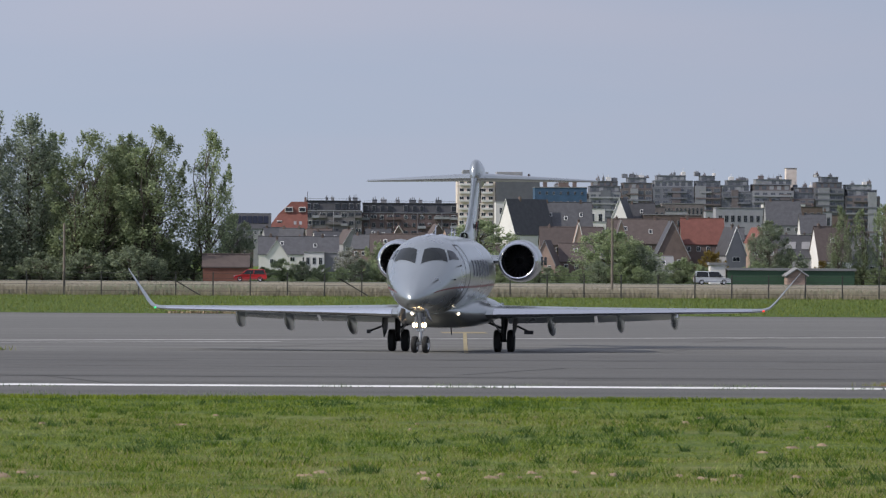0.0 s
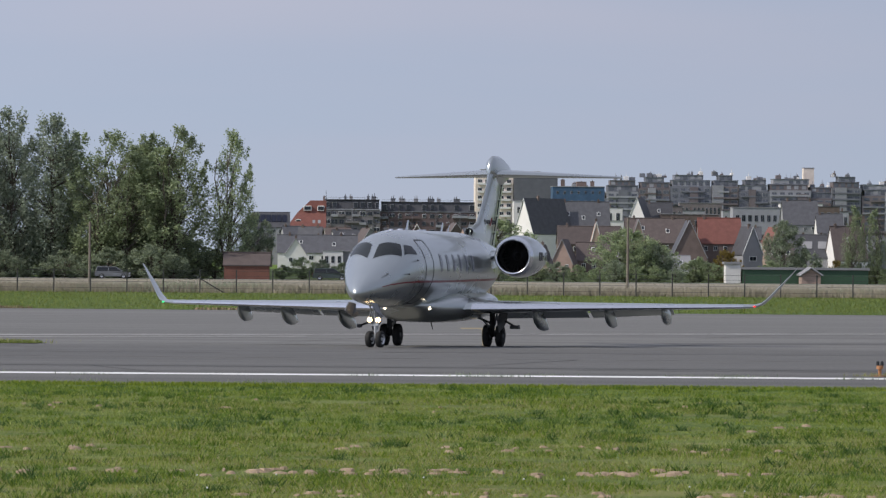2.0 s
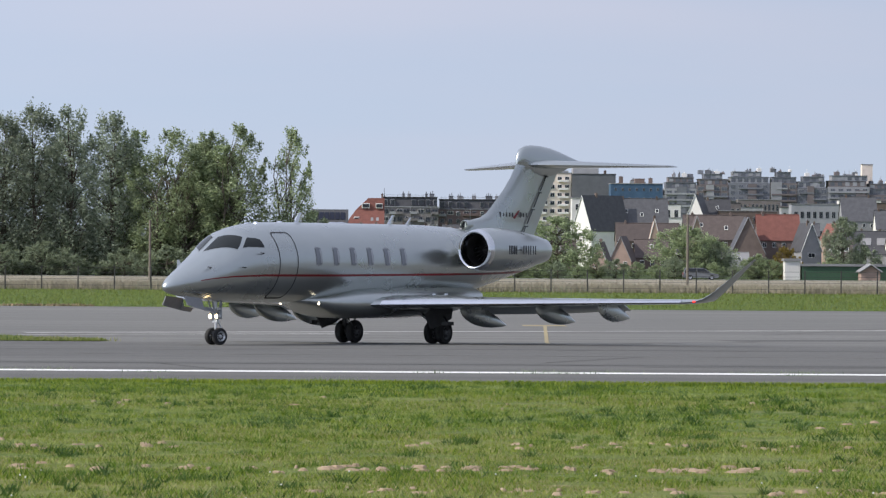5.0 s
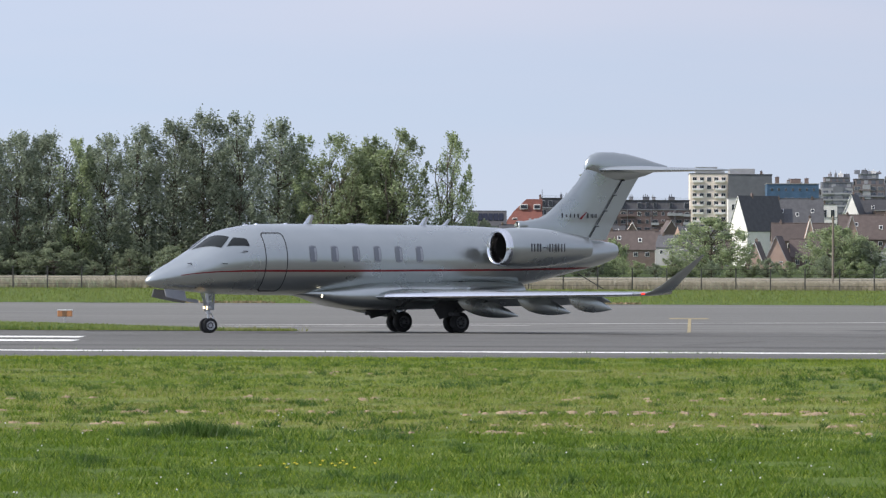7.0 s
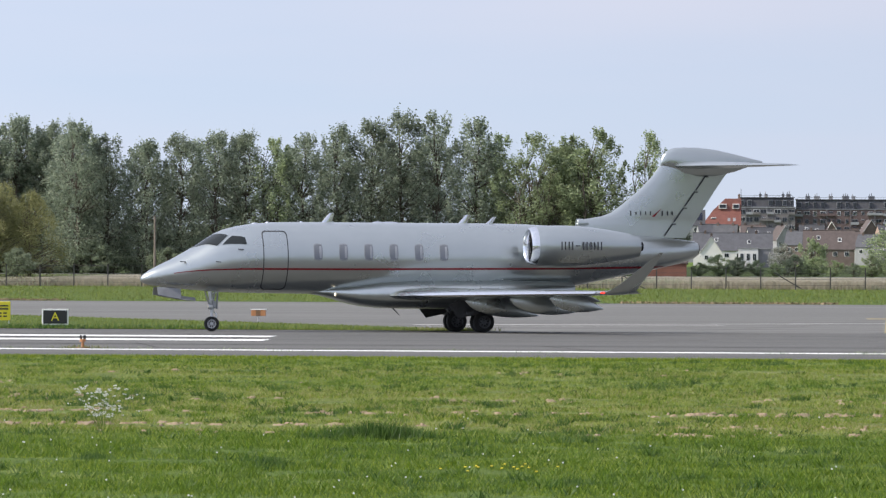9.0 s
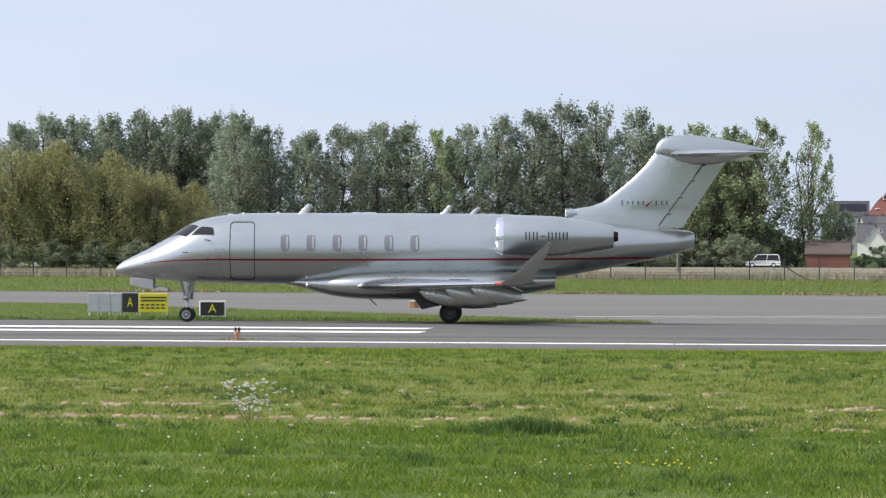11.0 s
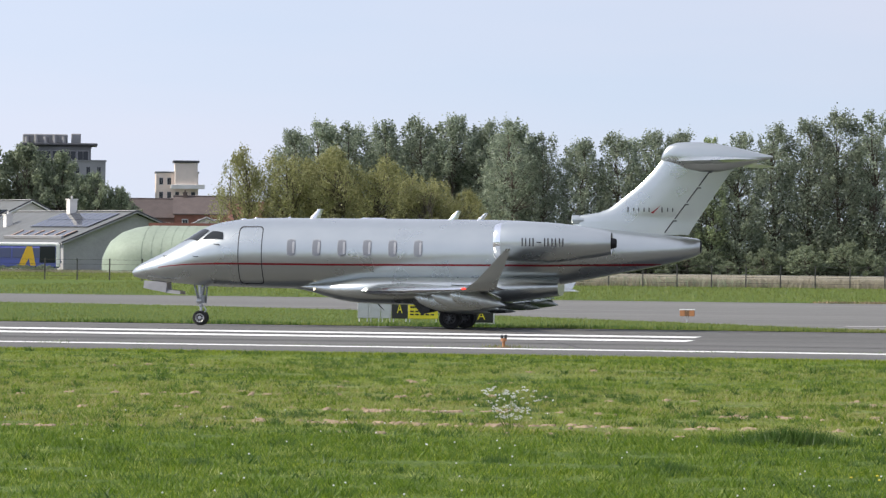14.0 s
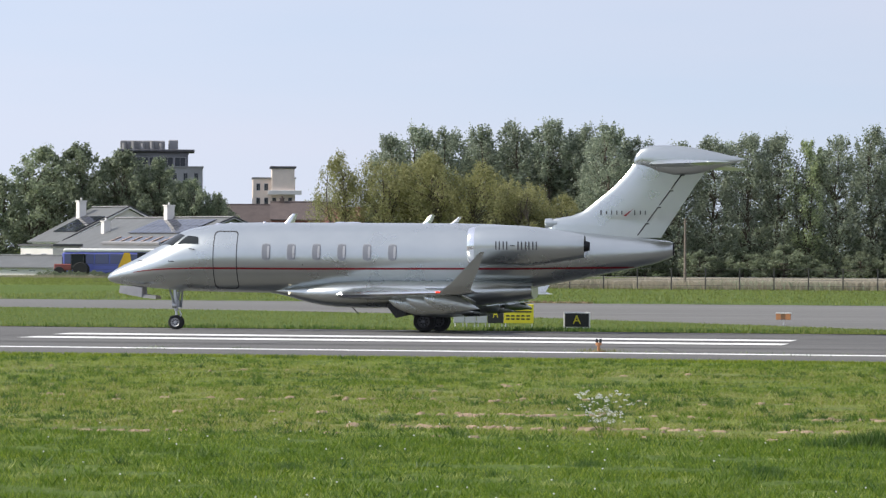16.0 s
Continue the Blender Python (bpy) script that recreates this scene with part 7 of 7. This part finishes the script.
# skyline of apartment blocks along the seafront
def seafront_block(x, y, w, top, wall, seed):
    """Slab of flats with balcony bands, bays, a glazed set-back top floor and rooftop clutter; close tones paint the
    haze.
    """
    rr = np.random.default_rng(seed)
    z = ground_z(y) - 0.3
    h = top - z
    kind = {SEAWALL: "blue-grey", DARKWALL: "dark glazed", SEABROWN: "dull brown", SEALIGHT: "pale grey"}[wall]
    g = thing("apartment_block", pose(x, y, z), kind + " seafront apartment block with balconies", "apartment building", "seafront blocks")
    body = h - 5.6
    bm = bmesh.new()
    box(bm, (-w / 2, -8, 0), (w / 2, 8, body))
    part("wall", bm, wall, g, smooth=False)
    cols = max(3, int(w / 3.6))
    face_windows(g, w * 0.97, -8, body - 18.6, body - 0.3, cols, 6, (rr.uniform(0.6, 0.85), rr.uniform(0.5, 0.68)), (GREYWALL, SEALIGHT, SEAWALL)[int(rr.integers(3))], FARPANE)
    for j in range(6):   # balcony bands, broken by the party walls
        zz = body - 3.1 * (j + 1)
        x0, x1 = sorted(rr.uniform(-w / 2, w / 2, 2))
        if x1 - x0 < w * 0.35:
            x0, x1 = -w / 2 + 0.4, w / 2 - 0.4
        bm = bmesh.new()
        box(bm, (x0, -9.2, zz), (x1, -8.05, zz + 0.85))
        part("balcony_band", bm, wall if rr.random() < 0.7 else (SEALIGHT, SEAWALL)[int(rr.integers(2))], g, smooth=False)
    bx, bw = rr.uniform(-0.3, 0.3) * w, rr.uniform(1.6, 3.0)
    bm = bmesh.new()
    box(bm, (bx - bw, -9.0, 0), (bx + bw, -7.9, body + rr.uniform(-2.5, 2.0)))
    bay = part("bay", bm, (SEAWALL, SEABROWN, SEAWALL, SEALIGHT)[int(rr.integers(4))], g, "projecting stair bay", smooth=False)
    # two set-back top floors
    for k, (z0, z1, inset) in enumerate(((body, body + 3.0, 0.06), (body + 3.0, h, 0.16))):
        a0, a1 = -w / 2 + w * inset * rr.uniform(0.2, 1.6), w / 2 - w * inset * rr.uniform(0.2, 1.6)
        bm = bmesh.new()
        box(bm, (a0, -6.4 + k, z0), (a1, 6, z1))
        fl = part("top_floor", bm, (SEALIGHT, SEAWALL, SEABROWN, SEAWALL)[int(rr.integers(4))], g, "set-back top floor", smooth=False)
        bm = bmesh.new()
        box(bm, (a0 - 0.15, -6.7 + k, z1 - 0.1), (a1 + 0.15, 6.2, z1 + 0.2))
        part("roof", bm, SEAWALL, fl, smooth=False)
        nn = max(2, int((a1 - a0) / 3.2))
        for i in range(nn):
            cx = a0 + (a1 - a0) * (i + 0.5) / nn
            bm = bmesh.new()
            box(bm, (cx - 1.05, -6.5 + k, z0 + 0.5), (cx + 1.05, -6.35 + k, z1 - 0.6))
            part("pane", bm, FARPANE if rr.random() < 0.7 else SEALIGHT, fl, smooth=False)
    for k in range(5):
        cx, cw, ch = rr.uniform(-0.42, 0.42) * w, rr.uniform(0.4, 1.5), rr.uniform(0.6, 2.2)
        bm = bmesh.new()
        box(bm, (cx - cw, -2 - 0.2 * k, h), (cx + cw, 2, h + ch), bevel=0.05)
        rod(bm, (cx, 0, h + ch), (cx, 0, h + ch + rr.uniform(0.4, 2.4)), 0.12, 0.07, 6)
        if k % 2:
            rod(bm, (cx + cw * 0.5, 0, h + ch), (cx + cw * 0.5, 0, h + ch + 0.8), 0.25, 0.2, 8)
        part("rooftop_unit", bm, (SEAWALL, SEABROWN, SEALIGHT, DARKWALL, WHITEWALL)[k], g, "small plant room with flue", smooth=False)
    return g


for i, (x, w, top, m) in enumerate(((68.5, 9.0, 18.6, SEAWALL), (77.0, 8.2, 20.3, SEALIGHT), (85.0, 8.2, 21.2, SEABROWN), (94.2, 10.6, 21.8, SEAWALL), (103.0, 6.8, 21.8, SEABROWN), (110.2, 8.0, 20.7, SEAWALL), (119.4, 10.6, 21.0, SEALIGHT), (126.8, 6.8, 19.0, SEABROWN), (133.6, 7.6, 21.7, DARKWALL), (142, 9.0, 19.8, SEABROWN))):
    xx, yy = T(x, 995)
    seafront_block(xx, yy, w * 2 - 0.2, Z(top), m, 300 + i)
    if i in (3, 6):
        block(xx + 3, yy - 25, w * 2, 8, Z(14.6), SEABROWN if i == 3 else WHITEWALL, "lower town building before the seafront", int(w), 4, name="house", cat="building")
# low mixed roofs at the foot of the seafront
fr = np.random.default_rng(91)
for i in range(14):
    xx, yy = T(58 + 6.4 * i + fr.uniform(-1.5, 1.5), 900 + 20 * (i % 3))
    block(xx, yy, fr.uniform(6, 13), 9, Z(10.5 + fr.uniform(0, 2.6)), (WHITEWALL, SEABROWN, BRICK, SEALIGHT, GREYWALL)[int(fr.integers(5))], "flat-roofed town house in the distance", int(fr.integers(2, 5)), 3, roof=SLATE, name="house", fill=(0.5, 0.5), chims=((fr.uniform(-2, 2), 0.8, 1.2),), cat="house")
x, y = T(126.2, 1010)
block(x, y, 5.4, 6, Z(24.2), CREAM, "plain stair tower above the skyline", 0, 0)
# filler terraces that close the foot of the town
hr = np.random.default_rng(77)
for i in range(40):
    xx, yy = T(-10 + 2.7 * i + hr.uniform(-1, 1), 640 + 30 * (i * 7 % 4))
    hh = (i * 7 % 4) * 0.75 + hr.uniform(-0.3, 0.5)
    sd = i % 3 == 1
    hs = gable_house(xx, yy, hr.uniform(5, 7) if sd else hr.uniform(7.5, 11), 9, Z(2.6 + hh), Z(4.4 + hh + hr.uniform(0, 0.8)), (BRICK, WHITEWALL, GREYWALL, BRICK, PINKBRICK)[i % 5], (SLATE, BROWNTILE, SLATE, SLATE, REDTILE, BROWNTILE)[i % 6], "terraced town house with pitched roof", hr.uniform(-18, 18), not sd, 3, 1, 1 + i % 2)
# low cottages that stand before the taller houses
for i, (px, w, e, rg, wl, rf) in enumerate(((22.0, 8, 0.3, 2.9, BRICK, SLATE), (26.5, 7, 0.6, 3.4, BRICK, BROWNTILE), (31.5, 5, 0.2, 3.3, PINKBRICK, BROWNTILE), (44.5, 8, 0.6, 3.0, GREYWALL, SLATE), (64.5, 7, 0.8, 3.6, BRICK, BROWNTILE), (79, 9, 1.2, 4.4, GREYWALL, SLATE))):
    xx, yy = T(px, 548 + (i % 2) * 8)
    gable_house(xx, yy, w, 8, Z(e), Z(rg), wl, rf, "low old cottage with a dark tiled roof", (i * 23 % 40) - 20, i % 3 != 2, 2, 1, 1)
# gardens at the road
SH = lambda key, x, y, h, w=1.0: plant(key, x, y, h, w, group="gardens by the road")
SH(("garden", 0), 23.8, 519, 8.0, 1.35), SH(("garden", 1), 40.2, 517, 7.0, 1.3), SH(("garden", 0), 44.0, 519, 5.4, 1.3), SH(("bush", 1), 44.2, 516, 4.8, 0.9), SH(("amber", 0), 53.0, 514, 4.4, 0.9)
SH(("round", 1), 60.8, 517, 8.2, 1.1), SH(("bush", 1), 63.5, 516, 4.5), SH(("blossom", 0), 7.2, 520, 4.4, 0.9), SH(("bush", 0), 10.8, 520, 5.2, 0.85), SH(("bush", 0), 49.5, 513, 3.4, 0.9), SH(("amber", 0), 67.0, 512, 3.2, 0.7)
for x, h in ((69.0, 10.2), (71.8, 9.8), (74.6, 10.4), (77.4, 9.6)):
    plant(("fresh", int(x) % 2), x, 511, h, 0.85, group="gardens by the road")
for i in range(34):
    SH(("bush", (i * 5) % 3 % 2), -4 + 2.5 * i, 509 + (i * 7 % 4), 1.9 + (i * 3 % 4) * 0.35, 1.25)
block(53.2, 508.5, 1.9, 2.4, 1.0, WHITEWALL, "white garden wall and shed", 0, 0, name="garden_wall", cat="wall")
block(62.4, 508.0, 16.0, 2.0, 0.35, GREENSHED, "long low green shed", 0, 0, name="garden_shed", cat="shed")
gable_house(62.6, 504.5, 2.4, 3, -0.2, 0.6, PINKBRICK, GREYROOF, "small pale garage with a low roof", 0, False, 0, 0, 0)

# ---- farmhouse with solar roofs, coach, tractor, hangar ----
def farmhouse():
    """Two barn-like houses whose low gables face the field, ridges running back to the left."""
    for x, y, w, L, eave, ridge, label, n in ((-130.6, 455.5, 18.6, 31.5, 2.0, 5.6, "large grey gabled house with solar panels on a low roof", 9), (-145.6, 479.0, 17.6, 10.0, 2.9, 7.1, "white gabled house with a slate roof and solar panels", 4)):
        turn = 42
        g = gable_house(x, y, w, L, eave, ridge, GREYWALL if n == 9 else WHITEWALL, ROOFGREY, label, turn, False, 0, 1, 0, 0.5)
        z = ground_z(y) - 0.3
        a = math.atan2(ridge - eave, w / 2)
        for k in range(n):
            for row in (0, 1):
                bm = bmesh.new()
                m = Matrix.Translation((0, 0, ridge - z + 0.2)) @ Matrix.Rotation(-a, 4, "Y") @ Matrix.Translation((-(2.1 if n == 9 else 4.2) - 2.3 * row, -L / 2 + (3.0 if n == 9 else 1.6) + 1.75 * k, 0.05))
                box(bm, (-1.1, -0.83, 0), (1.1, 0.83, 0.06), m, 0.01)
                part("solar_panel", bm, SOLAR, g, "dark solar panel", smooth=False)
        bm = bmesh.new()
        for s in (-1, 1):
            rod(bm, (0, -L / 2 - 0.52, ridge - z + 0.02), (s * (w / 2 + 0.5), -L / 2 - 0.52, eave - z - 0.18), 0.09, seg=6)
        part("verge_board", bm, WHITE_PAINT, g, "white verge boards")
        bm = bmesh.new()
        for s in (-1, 1):
            rod(bm, (0, -L / 2 - 0.50, ridge - z + 0.22), (s * (w / 2 + 0.5), -L / 2 - 0.50, eave - z + 0.02), 0.10, seg=6)
        part("verge_trim", bm, SLATE, g, "dark verge trim")
        bm = bmesh.new()
        box(bm, (-0.25, -L / 2 - 0.5, ridge - z + 0.16), (0.25, L / 2 + 0.5, ridge - z + 0.28), bevel=0.05)
        part("ridge_cap", bm, GREYWALL, g, "pale ridge cap")
        if n == 4:   # two windows in the white side wall
            for k in range(2):
                bm = bmesh.new()
                box(bm, (-w / 2 - 0.06, -2.6 + 3.4 * k, eave - z - 2.1), (-w / 2 + 0.05, -0.4 + 3.4 * k, eave - z - 0.5))
                win = part("window", bm, WHITE_PAINT, g, "white-framed window", smooth=False)
                bm = bmesh.new()
                for q in range(3):
                    box(bm, (-w / 2 - 0.10, -2.45 + 3.4 * k + 0.68 * q, eave - z - 1.95), (-w / 2 - 0.04, -1.9 + 3.4 * k + 0.68 * q, eave - z - 0.65))
                part("pane", bm, PANE, win, smooth=False)
        if n == 9:   # roof terrace as a dark sheet on the slope, recess shade in its colour
            m = Matrix.Translation((0, 0, ridge - z + 0.2)) @ Matrix.Rotation(-a, 4, "Y")
            bm = bmesh.new()
            box(bm, (-9.0, -L / 2 + 2.0, 0.02), (-6.9, -L / 2 + 17.5, 0.10), m)
            terr = part("roof_terrace", bm, PANE, g, "roof terrace as a dark sheet, recess shade in its colour", smooth=False)
            for k in range(6):
                bm = bmesh.new()
                box(bm, (-9.0, -L / 2 + 2.2 + 2.9 * k, 0.02), (-6.9, -L / 2 + 2.55 + 2.9 * k, 0.18), m)
                part("terrace_wall", bm, PINKBRICK, terr, "pale partition wall", smooth=False)
            bm = bmesh.new()
            box(bm, (-9.3, -L / 2 + 1.8, 0.02), (-8.95, -L / 2 + 17.7, 0.3), m)
            part("parapet", bm, GREYWALL, terr, smooth=False)
        chimney(g, -0.6 if n == 9 else -2.6, 0.0 if n == 9 else 3.5, ridge - z - (0.2 if n == 9 else 0.9), 1.0, 1.9, WHITEWALL)
        if n == 9:
            chimney(g, -4.6, 9.5, ridge - z - 1.9, 0.9, 1.7, WHITEWALL)
    block(-144.4, 450, 5.2, 5, 2.2, WHITEWALL, "white side house with two windows", 2, 1, 1.5, -24, SLATE, "house", (0.4, 0.5), cat="house")
    gable_house(-139, 436, 22, 7, -0.2, 0.95, WHITEWALL, ROOFGREY, "long low white outbuilding with a grey roof", -14, True, 8, 1, 0, 0.4)


farmhouse()
BLUE_COACH = plain("coach_blue", (0.10, 0.12, 0.42), 0.3, 0.1, 0.06, coat=0.5)
COACHGLASS = glass_mat("coach_glass", (0.115, 0.125, 0.235), 0.1)
COACH_YELLOW = plain("coach_amber", (0.75, 0.45, 0.03), 0.4, 0.0, 0.05)


def coach():
    y = 411.5
    g = thing("coach", pose(-125.2, y, ground_z(y), 0, 0, 14), "parked blue and white coach with dark windows", "coach")
    bm = bmesh.new()
    box(bm, (-5.2, -1.25, 0.35), (5.2, 1.25, 2.75), bevel=0.18)
    part("body", bm, BLUE_COACH, g)
    bm = bmesh.new()
    box(bm, (-5.1, -1.2, 2.70), (5.1, 1.2, 3.15), bevel=0.15)
    part("roof", bm, WHITE_PAINT, g, "white coach roof")
    for k in range(6):
        bm = bmesh.new()
        box(bm, (-4.9 + 1.65 * k, -1.29, 1.45), (-3.4 + 1.65 * k, -1.22, 2.55), bevel=0.04)
        part("window", bm, COACHGLASS, g, "lavender tinted coach window", smooth=False)
    bm = bmesh.new()
    vs = [bm.verts.new(p) for p in ((0.7, -1.31, 0.6), (1.6, -1.31, 2.7), (2.2, -1.31, 2.7), (2.6, -1.31, 0.6), (2.0, -1.31, 0.6), (1.85, -1.31, 1.4), (1.4, -1.31, 0.6))]
    bm.faces.new(vs)
    part("livery_mark", bm, COACH_YELLOW, g, "amber livery shape", smooth=False)
    bm = bmesh.new()
    box(bm, (3.0, -1.30, 0.9), (4.75, -1.22, 2.72), bevel=0.04)
    part("rear_glass", bm, CARGLASS, g, "large dark end window", smooth=False)
    bm = bmesh.new()
    box(bm, (4.8, -1.31, 0.5), (5.22, -1.2, 2.95), bevel=0.04)
    part("corner_trim", bm, WHITE_PAINT, g, "white corner trim", smooth=False)
    for x in (-3.3, 3.0):
        for s in (-1, 1):
            bm = bmesh.new()
            lathe(bm, [(-0.14, 0.25), (-0.14, 0.46), (0.14, 0.46), (0.14, 0.25)], (x, s * 1.1, 0.48), "Y", 20, caps=(True, True))
            part("wheel", bm, RUBBER, g)


coach()


def tractor():
    y = 402.0
    red = plain("tractor_red", (0.22, 0.06, 0.05), 0.5, 0.0, 0.1)
    g = thing("tractor", pose(-126.4, y, ground_z(y), 0, 0, 190), "dark red farm tractor with black cab", "tractor")
    bm = bmesh.new()
    box(bm, (0.2, -0.42, 0.75), (2.1, 0.42, 1.45), bevel=0.08)
    part("bonnet", bm, red, g)
    bm = bmesh.new()
    box(bm, (-1.2, -0.75, 0.9), (0.25, 0.75, 1.35), bevel=0.05)
    box(bm, (-1.25, -0.78, 2.42), (0.30, 0.78, 2.55), bevel=0.04)
    for px in (-1.15, 0.2):
        for py in (-0.7, 0.7):
            rod(bm, (px, py, 1.3), (px, py, 2.45), 0.05, seg=6)
    part("cab_frame", bm, SIGN_BLACK, g)
    bm = bmesh.new()
    box(bm, (-1.1, -0.70, 1.35), (0.15, 0.70, 2.42))
    part("cab_glass", bm, CARGLASS, g, smooth=False)
    for x, r in ((-0.8, 0.82), (1.5, 0.58)):
        for s in (-1, 1):
            bm = bmesh.new()
            lathe(bm, [(-0.2, r * 0.5), (-0.2, r * 0.93), (-0.1, r), (0.1, r), (0.2, r * 0.93), (0.2, r * 0.5)], (x, s * 0.85, r), "Y", 24, caps=(True, True))
            part("wheel", bm, RUBBER, g)
    bm = bmesh.new()
    rod(bm, (1.2, 0.3, 1.4), (1.2, 0.3, 2.2), 0.05)
    part("exhaust_pipe", bm, SIGN_BLACK, g)


tractor()
for i in range(15):
    plant(("bush", 1), -128.5 + 0.85 * i, 396.5 + 0.3 * (i % 2), 0.65 + 0.1 * (i * 5 % 3), 1.5, group="hedge before the farmyard")
n = 60000
hx, hy = r.uniform(-150, -70, n), r.uniform(292, 392, n)
blades("field_grass", np.stack([hx, hy, np.interp(hy, *LAND)], 1), 0.16, ROUGH, "rough grass of the field before the farm", 20, 0.7)
n = 26000
hx, hy = r.uniform(-150, -92, n), r.uniform(380, 395, n)
blades("field_edge", np.stack([hx, hy, np.interp(hy, (290, 500), (-0.7, -1.4)), 0.5 + r.random(n)], 1), 0.24, REED, "dry stalks along the farmyard fence", 19, 0.3, 0.08)


def hangar():
    """Pale green arched hangar of ribbed sheet."""
    y = 392.0
    g = thing("hangar", pose(-102.0, y, ground_z(y) - 0.2, 0, 0, 4), "pale green ribbed sheet hangar with a curved roof", "hangar")
    L, D = 14.0, 14.0
    arc = [(-D / 2, 0), (-D / 2, 2.0)] + [(-D / 2 * math.cos(math.pi * k / 14), 2.0 + 3.2 * math.sin(math.pi * k / 14)) for k in range(1, 14)] + [(D / 2, 2.0), (D / 2, 0)]
    bm = bmesh.new()
    rings(bm, [[(x, a * k, b * k) for a, b in arc] for x, k in ((-L / 2, 0.30), (-L / 2 + 0.25, 0.52), (-L / 2 + 0.9, 0.72), (-L / 2 + 2.0, 0.87), (-L / 2 + 3.4, 0.96), (-L / 2 + 5, 1.0), (L / 2, 1.0))])
    bmesh.ops.recalc_face_normals(bm, faces=bm.faces[:])
    part("shell", bm, GREEN_SHEET, g, angle=25)
    bm = bmesh.new()
    for k in range(10):
        x = -L / 2 + 5 + (L - 5) * k / 9
        for (a0, b0), (a1, b1) in zip(arc[:9], arc[1:10]):
            rod(bm, (x, a0 * 1.001, b0), (x, a1 * 1.001, b1), 0.022, seg=4)
    part("ribs", bm, GREEN_SHEET, g, smooth=False)
    bm = bmesh.new()
    box(bm, (-L / 2 + 4.5, -0.5, 5.1), (L / 2, 0.5, 5.45))
    part("ridge_cap", bm, REDTILE, g, "rusty red ridge cap", smooth=False)


hangar()
# far buildings behind the farm
g = block(-252, 864, 15.0, 15, 23.2, DARKWALL, "modern dark seafront hotel with a flat overhanging roof", 5, 7, 1.0, 16, SLATE, fill=(0.92, 0.7))
bm = bmesh.new()
box(bm, (-8, -4, 27.1), (2.2, 4, 29.2), bevel=0.2)
box(bm, (3.0, -3, 27.1), (5.2, 3, 29.4), bevel=0.2)
for k in range(5):
    rod(bm, (-7 + 2.1 * k, -4.6, 27.1), (-7 + 2.1 * k, -4.6, 28.6 + 0.4 * (k % 2)), 0.5, seg=8)
part("plant_room", bm, GREYWALL, g, "grey rooftop plant and vents", smooth=False)
bm = bmesh.new()
box(bm, (-8.4, -8.8, 26.6), (9.0, 8.4, 27.1), bevel=0.1)
part("roof_overhang", bm, SLATE, g, smooth=False)
block(-245, 856, 12.5, 14, 19.8, GREYWALL, "light grey hotel wing", 5, 6, 1.0, 16, fill=(0.4, 0.5))
g = block(-226, 872, 9.6, 12, 17.6, CREAM, "cream apartment house with a tower and balconies", 5, 6, 1.0, 16, fill=(0.5, 0.5))
bm = bmesh.new()
box(bm, (-0.6, -7.6, 17), (4.6, -1, 23.0), bevel=0.1)
t = part("corner_tower", bm, CREAM, g, smooth=False)
bm = bmesh.new()
box(bm, (-1.0, -8, 23.0), (5.0, -0.6, 23.5), bevel=0.1)
part("tower_roof", bm, SLATE, t, smooth=False)
for zz in (6.5, 10, 13.5, 17.0):
    bm = bmesh.new()
    box(bm, (-1.5, -8.4, zz), (6.2, -7.05, zz + 1.0), bevel=0.05)
    part("balcony", bm, WHITEWALL, g, smooth=False)
for i, (x, w, e, rdg, m) in enumerate(((-166, 12, 6.0, 8.9, BROWNTILE), (-154, 11, 6.6, 9.3, BROWNTILE), (-145, 9, 5.4, 8.3, REDTILE), (-133, 9, 4.2, 7.4, SLATE), (-124, 8, 4.6, 7.6, SLATE))):
    gable_house(x, 619 - i * 4, w, 9, e, rdg, (BRICK, REDBRICK, WHITEWALL)[i % 3], m, ("brown tiled terraced house", "brick house with a red tiled roof")[i % 2], 14, True, 4, 1, 1, sky=0)
gable_house(-118, 470, 10, 8, 3.0, 5.2, WHITEWALL, SLATE, "white gabled house behind the hangar", 14, False, 2, 1, 0)
gable_house(-106, 462, 7, 8, 3.4, 5.0, WHITEWALL, GREYROOF, "white-edged gable behind the hangar", 10, False, 1, 1, 0)

motions()
